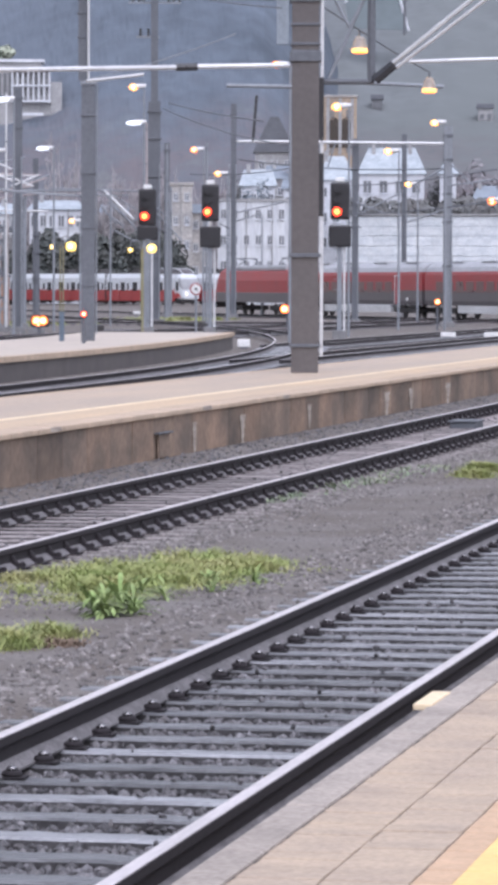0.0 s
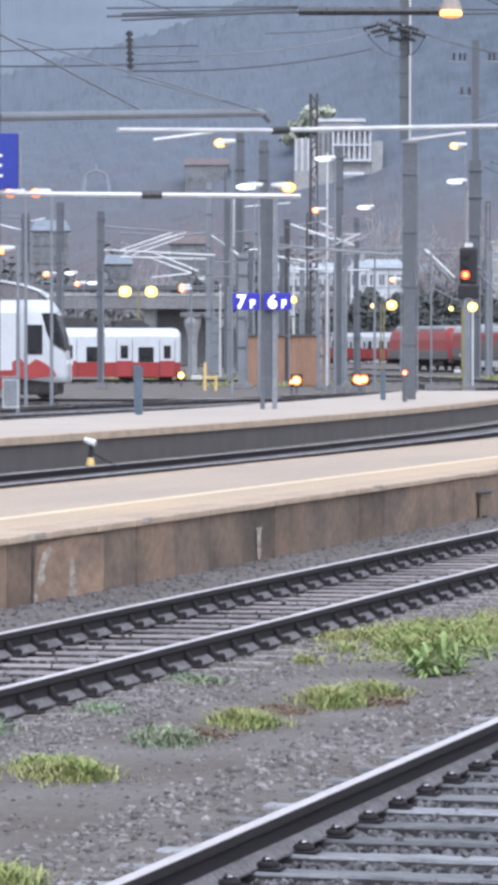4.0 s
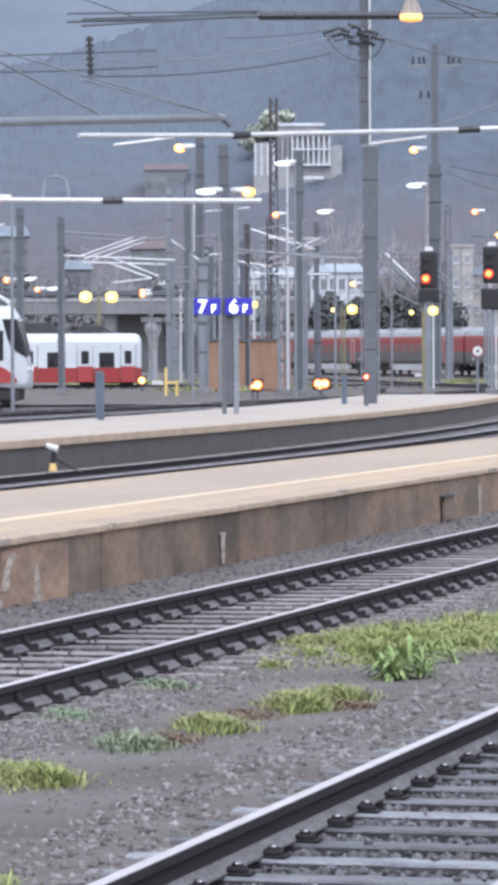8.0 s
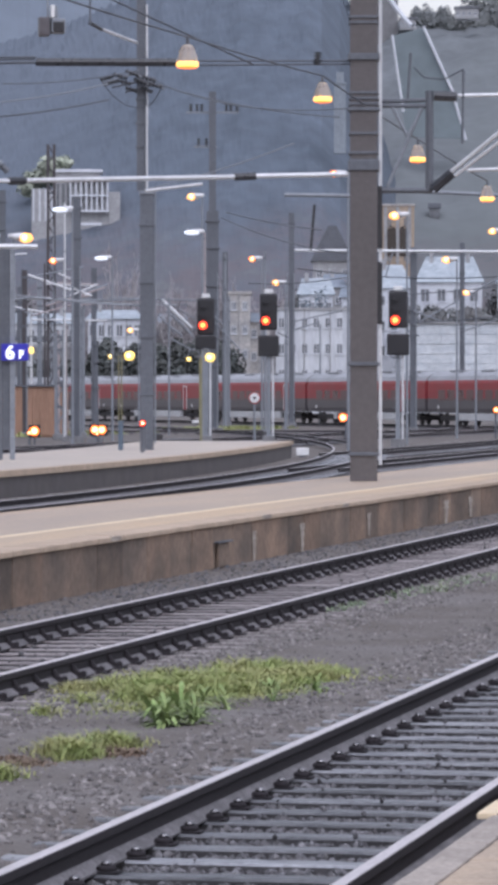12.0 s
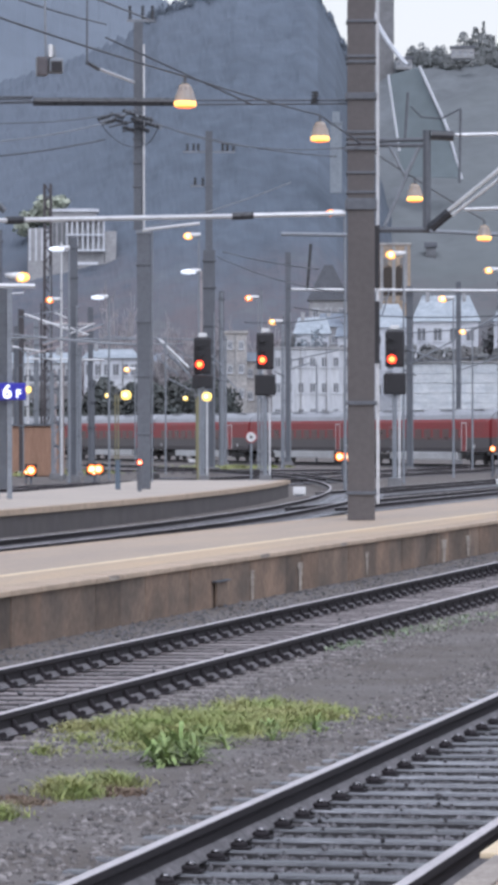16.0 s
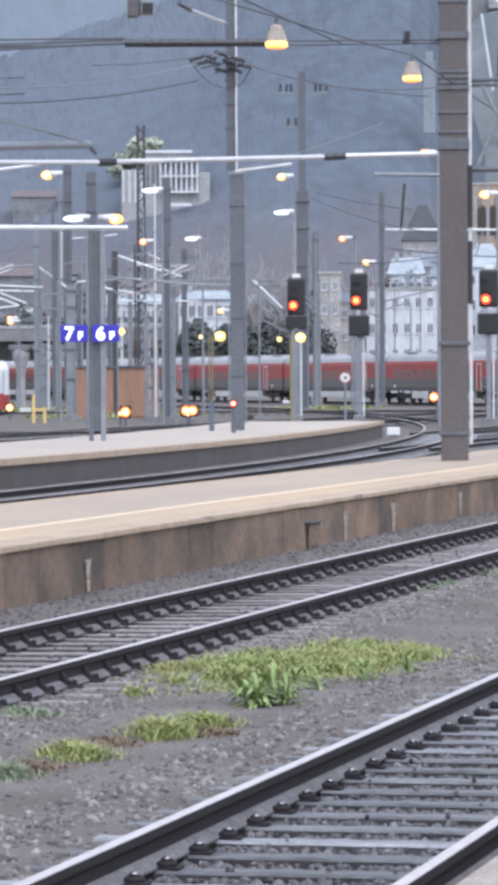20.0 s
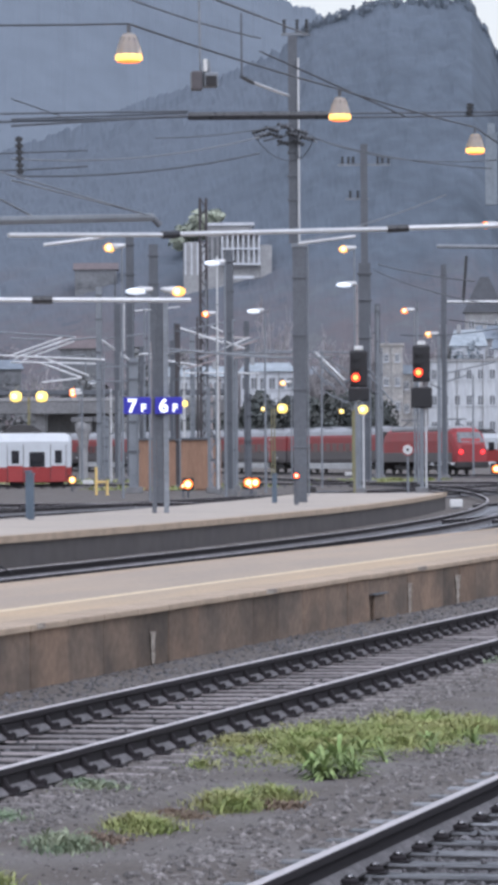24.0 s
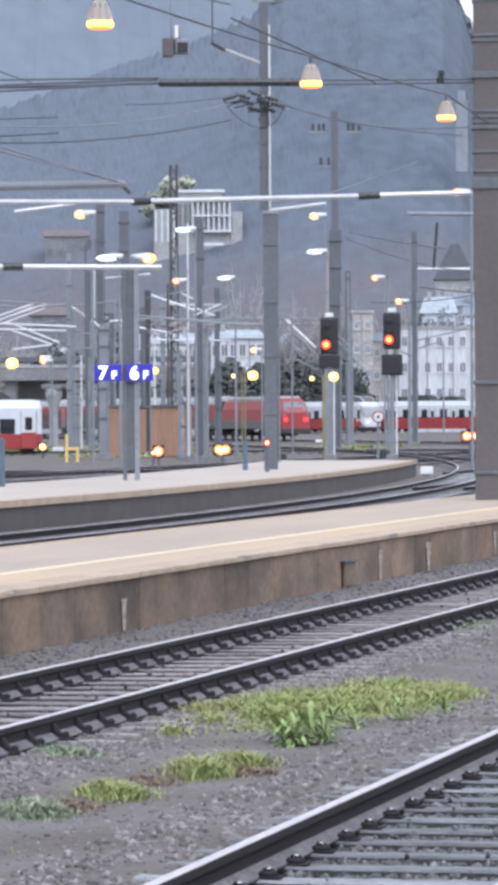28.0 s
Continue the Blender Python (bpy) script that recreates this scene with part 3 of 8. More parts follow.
def track(name, line, label, sleepers=(), clips=None, kind="structure", wood=None, lift=0.0):
    """line: centre points; sleepers: poses as x, y, degrees."""
    tr = thing(name, label, "railway track", pose(0, 0, lift), kind=kind)
    for side in (-0.7535, 0.7535):
        pts = []
        for i, p in enumerate(line):
            a, b = line[max(0, i - 1)], line[min(len(line) - 1, i + 1)]
            d = Vector((b[0] - a[0], b[1] - a[1])).normalized()
            pts.append((p[0] + d.y * side, p[1] - d.x * side))
        web, head, foot = rail_mesh(pts)
        r = part("rail", web, M["rail_side"], tr, "dark rusty steel rail")
        part("rail_foot", foot, M["rail_foot"], r, "dusty grey foot")
        part("rail_head", head, M["rail_top"], r, "polished running surface")
    for x, y, deg in sleepers:
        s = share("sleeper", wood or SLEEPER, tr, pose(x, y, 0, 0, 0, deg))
        if clips:
            for side in (-0.7535, 0.7535):
                share("rail_clip", clips, s, pose(side, 0, 0))
                share("base_plate", PLATE, s, pose(side, 0, 0))
    return tr


bm = bmesh.new()
grain = random.Random(31)
secs = []
for k in range(27):
    x, w0, w1, dz = -1.3 + 0.1 * k, grain.uniform(0.082, 0.098), grain.uniform(0.082, 0.098), grain.uniform(-0.005, 0.003)
    secs.append([(x, -w0, -0.32), (x, w1, -0.32), (x, w1, -0.186), (x, w1 - 0.012, -0.172 + dz), (x, 0.0, -0.172 + grain.uniform(-0.006, 0.003)), (x, -w0 + 0.012, -0.172 + dz), (x, -w0, -0.186)])
loft(bm, secs)
bm.normal_update()
# upward faces keep the pale top, all others take the painted shade
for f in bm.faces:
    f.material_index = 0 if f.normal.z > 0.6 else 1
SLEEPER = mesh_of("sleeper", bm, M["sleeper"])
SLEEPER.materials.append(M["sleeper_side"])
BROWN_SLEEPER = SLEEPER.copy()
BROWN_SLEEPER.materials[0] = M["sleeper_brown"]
bm = bmesh.new()
for s in (-1, 1):
    lathe(bm, [(0.046, -0.161), (0.050, -0.152), (0.044, -0.138), (0.034, -0.134), (0.030, -0.142), (0.005, -0.143)], 12, (s * 0.108, 0, 0))
    lathe(bm, [(0.027, -0.143), (0.027, -0.124), (0.017, -0.115), (0.004, -0.113)], 8, (s * 0.108, 0, 0))
bm.normal_update()
for f in bm.faces:
    f.material_index = 1 if f.calc_center_median().z > -0.1315 and abs(abs(f.calc_center_median().x) - 0.108) < 0.029 else 0
CLIP = mesh_of("rail_clip", bm, M["rail_side"], True)
CLIP.materials.append(M["clip"])
bm = bmesh.new()
box(bm, -0.175, 0.175, -0.055, 0.055, -0.172, -0.160, 0.004)
PLATE = mesh_of("base_plate", bm, M["rail_side"])

T1, T2, T3 = -3.815, -8.60, -20.15
bm = bmesh.new()
for s in (-1, 1):
    sections = []
    for y, q in ((-0.034, 0.72), (-0.018, 1.0), (0.018, 1.0), (0.034, 0.72)):
        sections.append([(s * u, y * (1.25 if w < -0.15 else 0.75), w) for u, w in ((0.013, -0.150), (0.125, -0.171), (0.122, -0.140), (0.070 * q, -0.112), (0.036 * q, -0.062), (0.016, -0.058))][::s])
    loft(bm, sections)
    lathe(bm, [(0.026, -0.150), (0.026, -0.122), (0.012, -0.112), (0.004, -0.110)], 8, (s * 0.112, 0, 0))
CHAIR = mesh_of("rail_clip", bm, M["rail_side"])
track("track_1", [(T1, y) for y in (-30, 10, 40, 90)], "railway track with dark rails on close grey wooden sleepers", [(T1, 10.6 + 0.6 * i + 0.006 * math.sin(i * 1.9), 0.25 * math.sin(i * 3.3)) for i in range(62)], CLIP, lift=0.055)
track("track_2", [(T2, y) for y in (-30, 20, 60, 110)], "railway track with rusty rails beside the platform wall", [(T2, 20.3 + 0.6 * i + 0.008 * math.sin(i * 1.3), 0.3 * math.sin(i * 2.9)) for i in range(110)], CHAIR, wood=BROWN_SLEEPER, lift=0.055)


def arc(x0, y0, y1, step=6.0):
    n = int((y1 - y0) / step) + 1
    return [(bend(x0, y0 + (y1 - y0) * i / n), y0 + (y1 - y0) * i / n) for i in range(n + 1)]


track("track_3", arc(T3, 30, 300), "railway track curving away past the far platform", [(bend(T3, 60 + 0.65 * i), 60 + 0.65 * i, heading(60 + 0.65 * i)) for i in range(150)], lift=0.055)
for i, (x0, y0, y1) in enumerate(((-38.8, 70, 300), (-44.4, 70, 310))):
    track("track_%d" % (i + 4), [(x0 + 0.012 * (y - 130), y) for y in (y0, 130, 200, y1)], "yard track behind the far platform", [(x0 + 0.012 * (0.7 * k - 30), 100 + 0.7 * k, -0.7) for k in range(150)])


def siding(name, bearing, d, turn, back, ahead):
    """A straight track under a parked train."""
    p = Vector((-d * math.sin(radians(bearing)), d * math.cos(radians(bearing))))
    u = Vector((-math.sin(radians(turn)), math.cos(radians(turn))))
    track(name, [tuple(p + u * q) for q in (-back, -back / 2, 0, ahead)], "siding under the parked train", [(*(p + u * (q * 0.7 - back)), turn) for q in range(int((back + ahead) / 0.7))])


siding("track_6", 17.89, 164, -77, 58, 14)
siding("track_10", 16.32, 258, -75, 60, 34)

# the line of the red train, which crosses the throat
LINE_A, LINE_B = Vector((-36.59, 284.66, 0)), Vector((-65.74, 333.58, 0))
LINE_D = (LINE_B - LINE_A).normalized()
LINE_TURN = math.degrees(math.atan2(-LINE_D.x, LINE_D.y))
on = lambda s: LINE_A + LINE_D * s
track("track_7", [tuple(on(s)[:2]) for s in (-160, 0, 150, 330)], "track that crosses the station throat", [(*on(s * 0.7 - 60)[:2], LINE_TURN) for s in range(200)])

for i, (x0, y0, y1) in enumerate(((-22.4, 118, 262), (-27.5, 150, 268))):
    track("track_%d" % (i + 8), [(x0, y0), (x0 - 0.2, (y0 + y1) / 2), (x0 + 1.5, y1)], "straight track through the station throat", [(x0, y0 + 0.7 * k, 0) for k in range(100)])
bm = bmesh.new()
loft(bm, [[(x, y, z) for x, y in ((-21.3, 128), (-19.5, 138), (-19.8, 158), (-21.0, 168), (-21.4, 150))] for z in (-0.239, -0.17)])
tagged(part("gravel_island", bm, M["pale_gravel"]), "pale gravel island between the diverging tracks", "gravel", kind="structure")

# ---- platforms ----
P1_EDGE = -2.13
bm = bmesh.new()
box(bm, P1_EDGE + 0.03, 6.0, -30, 60, -0.24, 0.46)
plat1 = part("platform_1", bm, M["asphalt"])
tagged(plat1, "station platform paved with small warm grey blocks", "platform", kind="structure")
plat2 = thing("platform_2", "island platform with warm paving and a stained concrete wall", "platform", kind="structure")
plat3 = thing("platform_3", "far island platform that curves away with a dark wall", "platform", kind="structure")
P2A, P2B = -10.62, -14.3
bm = bmesh.new()
box(bm, P2B + 0.3, P2A - 0.42, 20, 180, -0.24, 0.545)
part("paving", bm, M["asphalt"], plat2, "warm grey paved surface")
bm = bmesh.new()
box(bm, P2B, P2B + 0.3, 20, 180, -0.24, 0.55, 0.02)
part("edge", bm, M["coping"], plat2)


def strip(edge, offset0, offset1, y0, y1, z0, z1, step=5.0):
    """A band that follows the curve of the tracks."""
    n = int((y1 - y0) / step) + 1
    secs = []
    for i in range(n + 1):
        y = y0 + (y1 - y0) * i / n
        x = bend(edge, y)
        secs.append([(x + offset0, y, z0), (x + offset1, y, z0), (x + offset1, y, z1), (x + offset0, y, z1)])
    b = bmesh.new()
    loft(b, secs)
    return b


P3A = -22.1
part("paving", strip(P3A, -5.3, -0.3, 20, 141, -0.24, 0.548), M["paving_pale"], plat3, "pale paved surface")
part("edge", strip(P3A, -0.3, 0.0, 20, 142, 0.42, 0.55), M["coping"], plat3)
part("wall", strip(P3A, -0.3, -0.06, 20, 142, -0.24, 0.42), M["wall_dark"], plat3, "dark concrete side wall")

part("ballast_shoulder", strip(P3A, -0.02, 0.75, 30, 142, -0.24, -0.03), M["dirt"], plat3, "grey gravel heaped along the wall")

# ---- far hills: the plain distance behind the town ----
def ridge(name, material, label, dist, b0, b1, rows, height, rough, seed, depth=0.6, fringe=0.0, n=420):
    """A wooded slope: a sheet that climbs away from the town, with an uneven canopy and a fringe of tree tops."""
    noise.seed_set(seed)
    verts, faces = [], []
    for j in range(rows + 1):
        v = j / rows
        for i in range(n + 1):
            u = i / n
            b = radians(b0 + (b1 - b0) * u)
            d = dist * (1 + depth * v)
            top = height(b0 + (b1 - b0) * u)
            z = top * v ** 0.9 + (rough * noise.noise((u * 90, v * 40, seed)) + rough * 0.4 * noise.noise((u * 400, v * 130, 3.1))) * (0.3 + v)
            if j == rows:
                z += fringe * (0.6 + noise.noise((u * 310, 5.5, seed)) + 0.8 * abs(noise.noise((u * 1150, 2.5, seed))))
            verts.append((-d * math.sin(b), d * math.cos(b), z - 4 * (1 - v)))
    for j in range(rows):
        for i in range(n):
            a = j * (n + 1) + i
            faces.append((a, a + 1, a + n + 2, a + n + 1))
    ob = raw(name, verts, faces, material)
    for p in ob.data.polygons:
        p.use_smooth = True
    return tagged(ob, label, "hill", kind="structure")


crest = lambda table: (lambda b: float(np.interp(b, [r[0] for r in table], [r[1] for r in table])))
near_crest = crest([(6, 30.2), (9.6, 58.0), (9.9, 78.0), (10.1, 93.0), (10.31, 104.8), (10.38, 108.4), (10.53, 112.6), (10.64, 116.2), (10.82, 118.6), (11.0, 118.2), (11.78, 118.6), (12.1, 117.0), (12.41, 115.2), (12.87, 112.4), (13.65, 102.8), (15.1, 91.5), (16.3, 79.4), (18.2, 63.5), (24, 45.4), (32, 45.4)])
far_crest = crest([(8, 150), (11, 236), (12.0, 278), (12.6, 300), (12.95, 311), (13.7, 326), (14.5, 346), (17, 410), (32, 480)])
side_crest = crest([(-24, 130), (7, 132), (8.06, 133), (8.86, 132), (9.49, 134), (9.97, 130), (11.4, 122)])
# Each ridge takes a different tone to imitate the haze between them.
ridge("backdrop", M["forest"], "wooded hillside with blue-grey haze in its colour", 820, 9.6, 30, 110, near_crest, 0.9, 3, 0.3, 1.5, 1700)
# An added ridge of in-between tone softens the edge like mist.
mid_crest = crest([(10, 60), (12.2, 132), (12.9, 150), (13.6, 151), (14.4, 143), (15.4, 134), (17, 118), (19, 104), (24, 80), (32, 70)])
ridge("backdrop", M["forest_mid"], "added in-between ridge that steps the painted mist", 1250, 11.4, 30, 40, mid_crest, 1.6, 11, 0.25, 1.6, 1500)
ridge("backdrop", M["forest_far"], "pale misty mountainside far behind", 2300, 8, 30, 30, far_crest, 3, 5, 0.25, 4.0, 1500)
ridge("backdrop", M["meadow"], "pale hazy green slope behind the town", 950, -24, 11.2, 80, side_crest, 2.0, 7, 0.5)


def spot(bearing, d):
    """Ground point at a bearing in degrees and a distance."""
    return -d * math.sin(radians(bearing)), d * math.cos(radians(bearing))


def grove(name, material, label, seed, trees, clump, per, fir=0.0):
    """Many crowns of small leaf clumps, joined; trees: x, y, foot, height, width of each."""
    rg = np.random.default_rng(seed)
    cs, outs = [], []
    for x, y, z, h, w in trees:
        u = rg.random(per)
        if rg.random() < fir:
            f = u ** 1.6
            rad = 0.5 * w * (1.02 - f) * rg.uniform(0.6, 1.0, per)
        else:
            f = 0.15 + 0.85 * u
            rad = 0.5 * w * np.sqrt(np.clip(1 - ((f - 0.55) / 0.47) ** 2, 0.02, 1)) * rg.uniform(0.6, 1.1, per)
        a = rg.uniform(0, 6.283, per)
        cs.append(np.stack([x + rad * np.cos(a), y + rad * np.sin(a), z + h * f], 1))
        outs.append(np.stack([np.cos(a), np.sin(a), 0.9 * (f - 0.2)], 1))
    c, o = np.concatenate(cs), np.concatenate(outs)
    n = len(c)
    o = o + rg.normal(0, 0.35, (n, 3))
    o /= np.linalg.norm(o, axis=1, keepdims=True)
    side = np.cross(o, np.array([0.0, 0.0, 1.0]) + rg.normal(0, 0.3, (n, 3)))
    side /= np.linalg.norm(side, axis=1, keepdims=True)
    up = np.cross(side, o)
    size = clump * rg.uniform(0.6, 1.4, (n, 1))
    q = [c + size * (side * p + up * r) + o * size * 0.25 * rg.uniform(-1, 1, (n, 1)) for p, r in ((-1, -0.8), (1, -0.9), (0.8, 1), (-0.9, 0.8))]
    v = np.stack(q, 1)
    f = np.arange(n * 4).reshape(-1, 4)
    ob = raw(name, v.reshape(-1, 3).tolist(), f.tolist(), material)
    return tagged(ob, label, "woods", kind="stuff")


def stand(seed, n, table, dist, depth, b0, b1, v0, v1, h, w):
    """Trees standing on a slope; v runs from its foot to its crest."""
    rg = random.Random(seed)
    out = []
    for k in range(n):
        bd, v = rg.uniform(b0, b1), rg.uniform(v0, v1)
        x, y = spot(bd, dist * (1 + depth * v))
        hh = rg.uniform(h[0], h[1])
        out.append((x, y, table(bd) * v ** 0.9 - 4 * (1 - v) - 0.2 * hh, hh, rg.uniform(w[0], w[1])))
    return out


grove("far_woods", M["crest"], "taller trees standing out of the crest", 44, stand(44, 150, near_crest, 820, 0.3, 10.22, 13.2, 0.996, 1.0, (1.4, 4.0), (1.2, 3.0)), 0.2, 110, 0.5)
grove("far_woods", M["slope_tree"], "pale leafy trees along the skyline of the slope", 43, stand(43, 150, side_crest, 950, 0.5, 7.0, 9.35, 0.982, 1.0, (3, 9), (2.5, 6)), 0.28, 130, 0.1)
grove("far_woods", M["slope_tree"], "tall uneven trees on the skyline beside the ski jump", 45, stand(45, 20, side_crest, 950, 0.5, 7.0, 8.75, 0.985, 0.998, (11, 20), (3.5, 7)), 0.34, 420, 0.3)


# ---- tall mast on the middle platform ----
def h_mast(name, label, x, y, z0, top, w, material, turn=0.0, slim=None, dx=0.0):
    ob = thing(name, label, "catenary mast", pose(x, y, z0, 0, 0, turn))
    h = top - z0
    bm = bmesh.new()
    box(bm, -w / 2, w / 2, -w / 2, -w / 2 + 0.025, 0, h, 0.004)
    part("flange", bm, material, ob)
    bm = bmesh.new()
    box(bm, -w / 2, w / 2, w / 2 - 0.025, w / 2, 0, h, 0.004)
    part("flange", bm, material, ob)
    bm = bmesh.new()
    box(bm, -0.012, 0.012, -w / 2 + 0.028, w / 2 - 0.028, 0, h)
    part("web", bm, material, ob)
    if slim:
        z1, w1 = slim
        for y0, y1, x1 in ((-w1 / 2, -w1 / 2 + 0.02, w1 / 2), (w1 / 2 - 0.02, w1 / 2, w1 / 2), (-w1 / 2 + 0.022, w1 / 2 - 0.022, 0.01)):
            bm = bmesh.new()
            box(bm, dx - x1, dx + x1, y0, y1, h + 0.002, z1 - z0)
            part("upper_post", bm, material, ob, "slimmer upper length")
        bm = bmesh.new()
        box(bm, -w / 2 - 0.03, w / 2 + 0.03, -w / 2 - 0.03, w / 2 + 0.03, h - 0.12, h - 0.02, 0.01)
        part("collar", bm, M["steel"], ob)
    return ob


big = h_mast("catenary_mast", "tall dark grey steel mast standing on the platform", -13.14, 74.25, 0.55, 13.0, 0.5, M["mast"], 11)
post = h_mast("catenary_mast", "slim grey steel mast on the far platform", -27.19, 116.88, 0.55, 8.2, 0.40, M["steel_dark"], 13, (14.3, 0.27), -0.16)
sign_mast = h_mast("catenary_mast", "grey steel mast carrying a blue platform sign", -28.35, 82.25, 0.55, 12.5, 0.5, M["mast"], 17)


# ---- light signals ----
def light_signal(x, y, z_top, head_h, board, label, gap=0.25):
    ob = thing("light_signal", label, "railway signal", pose(x, y, -0.24, 0, 0, 11.5), group="red light signals")
    bm = bmesh.new()
    box(bm, -0.10, 0.10, -0.10, 0.10, 0, z_top - 2.0, 0.02)
    part("post", bm, M["steel"], ob)
    bm = bmesh.new()
    box(bm, -0.42, 0.42, -0.30, -0.12, z_top - head_h, z_top, 0.10)
    h = part("signal_head", bm, M["black"], ob, "black backing board")
    for k in range(3):
        bm = bmesh.new()
        rod(bm, (-0.12, -0.50, z_top - 0.35 - 0.45 * k), (-0.12, -0.30, z_top - 0.35 - 0.45 * k), 0.13, 0.13, 12)
        part("lamp_hood", bm, M["black"], h)
    bm = bmesh.new()
    rod(bm, (-0.14, -0.53, z_top - 1.3), (-0.14, -0.50, z_top - 1.3), 0.20, 0.20, 16)
    part("red_lamp", bm, M["red_light"], h, "lit red lamp")
    bm = bmesh.new()
    rod(bm, (-0.14, -0.545, z_top - 1.3), (-0.14, -0.531, z_top - 1.3), 0.12, 0.12, 14)
    part("lamp_core", bm, M["hot_red"], h, "bright orange middle of the lamp")
    bm = bmesh.new()
    box(bm, -0.2, 0.2, -0.2, 0.0, z_top + 0.02, z_top + 0.22, 0.03)
    part("number_plate", bm, M["white"], ob, "small white plate")
    bm = bmesh.new()
    box(bm, -0.5, 0.5, -0.28, -0.12, z_top - head_h - gap - board, z_top - head_h - gap, 0.08)
    part("distant_board", bm, M["black"], ob, "square black distant signal board")
    bm = bmesh.new()
    rod(bm, (0.42, 0.0, z_top - head_h - 0.1), (0.95, 0.05, z_top - head_h - 0.35), 0.03)
    part("bracket", bm, M["steel_dark"], ob, "slanting side bracket")
    bm = bmesh.new()
    box(bm, 0.16, 0.26, -0.05, 0.05, 0.1, z_top - 2.6, 0.02)
    part("cable_duct", bm, M["light_skirt"], ob, "pale cable duct on the post")
    for k in range(int((z_top - 2.4) / 0.45)):
        bm = bmesh.new()
        rod(bm, (-0.24, 0.12, 0.5 + 0.45 * k), (0.24, 0.12, 0.5 + 0.45 * k), 0.018, 0.018, 5)
        part("rung", bm, M["steel"], ob)
    bm = bmesh.new()
    box(bm, -0.3, 0.3, -0.3, 0.3, 0, 0.5, 0.04)
    part("foot", bm, M["concrete"], ob, "concrete foot")
    return ob


light_signal(-41.43, 190.55, 6.84 + 0.24, 1.75, 0.66, "black light signal showing red, square board below", 0.03)
light_signal(-38.49, 191.16, 7.06 + 0.24, 1.75, 1.0, "black light signal showing red on a slim post")
light_signal(-29.90, 177.50, 6.80 + 0.24, 1.65, 0.95, "black light signal showing red in front of the train")


# ---- trains ----
def bogie(parent, y):
    bm = bmesh.new()
    box(bm, -1.15, 1.15, y - 1.7, y + 1.7, 0.35, 0.75, 0.08)
    bg = part("bogie", bm, M["under"], parent, "dark bogie frame")
    for dy in (-1.25, 1.25):
        for sx in (-0.75, 0.75):
            bm = bmesh.new()
            rod(bm, (sx - 0.06, y + dy, 0.46), (sx + 0.06, y + dy, 0.46), 0.46, 0.46, 18)
            part("wheel", bm, M["under"], bg)


DOOR_AT = -8.2


def red_coach(label):
    L = 26.0
    ob = thing("passenger_coach", label, "train coach", group="coaches of the red train")
    bm = bmesh.new()
    lower = [(-1.36, 0.95), (1.36, 0.95), (1.42, 1.25), (1.42, 2.0), (-1.42, 2.0), (-1.42, 1.25)]
    loft(bm, [[(x, y, z) for x, z in lower] for y in (-L / 2, L / 2)])
    body = part("lower_body", bm, M["grey_paint"], ob, "dark grey lower side")
    bm = bmesh.new()
    upper = [(-1.42, 2.0), (1.42, 2.0), (1.42, 3.12), (1.36, 3.35), (-1.36, 3.35), (-1.42, 3.12)]
    loft(bm, [[(x, y, z) for x, z in upper] for y in (-L / 2, L / 2)])
    up = part("upper_body", bm, M["red_paint"], ob, "deep red window band")
    bm = bmesh.new()
    rf = [(-1.36, 3.35), (1.36, 3.35), (1.2, 3.68), (0.8, 3.92), (0.3, 4.05), (-0.3, 4.05), (-0.8, 3.92), (-1.2, 3.68)]
    loft(bm, [[(x, y, z) for x, z in rf] for y in (-L / 2, L / 2)])
    part("roof", bm, M["roof"], ob, "grey rounded roof")
    for side in (-1, 1):
        for i in range(10):
            y = -6.4 + i * 1.84
            bm = bmesh.new()
            box(bm, min(side * 1.40, side * 1.432), max(side * 1.40, side * 1.432), y - 0.72, y + 0.72, 1.85, 2.65, 0.02)
            part("window", bm, M["coach_glass"], up, "dark reddish window")
        for y in (DOOR_AT,):
            bm = bmesh.new()
            for a in (y - 0.5, y + 0.43):
                box(bm, min(side * 1.41, side * 1.45), max(side * 1.41, side * 1.45), a, a + 0.07, 1.0, 3.1)
            box(bm, min(side * 1.41, side * 1.45), max(side * 1.41, side * 1.45), y - 0.43, y + 0.43, 3.03, 3.1)
            d = part("door_frame", bm, M["frame_white"], ob, "white door surround")
            bm = bmesh.new()
            box(bm, min(side * 1.40, side * 1.435), max(side * 1.40, side * 1.435), y - 0.43, y + 0.43, 1.0, 3.03, 0.01)
            part("door_leaf", bm, M["red_paint"], d)
        bm = bmesh.new()
        box(bm, min(side * 1.05, side * 1.43), max(side * 1.05, side * 1.43), -6.8, 6.8, 0.38, 0.90, 0.03)
        part("skirt", bm, M["light_skirt"], ob, "light grey equipment skirt")
        for y in (-10.2, 10.8):
            bm = bmesh.new()
            rod(bm, (side * 1.43, y, 1.35), (side * 1.46, y, 1.35), 0.14, 0.14, 12)
            part("class_mark", bm, M["white"], ob, "round white mark")
    for y in (-9.5, 9.5):
        bogie(ob, y)
    bm = bmesh.new()
    box(bm, -1.1, 1.1, L / 2, L / 2 + 0.25, 1.0, 3.6, 0.05)
    part("gangway", bm, M["under"], ob, "black folding gangway")
    bm = bmesh.new()
    box(bm, -1.1, 1.1, -L / 2 - 0.25, -L / 2, 1.0, 3.6, 0.05)
    part("gangway", bm, M["under"], ob, "black folding gangway")
    bm = bmesh.new()
    box(bm, -0.7, 0.7, -10.3, -7.7, 4.0, 4.12, 0.03)
    unit = mesh_of("roof_unit", bm, M["roof"])
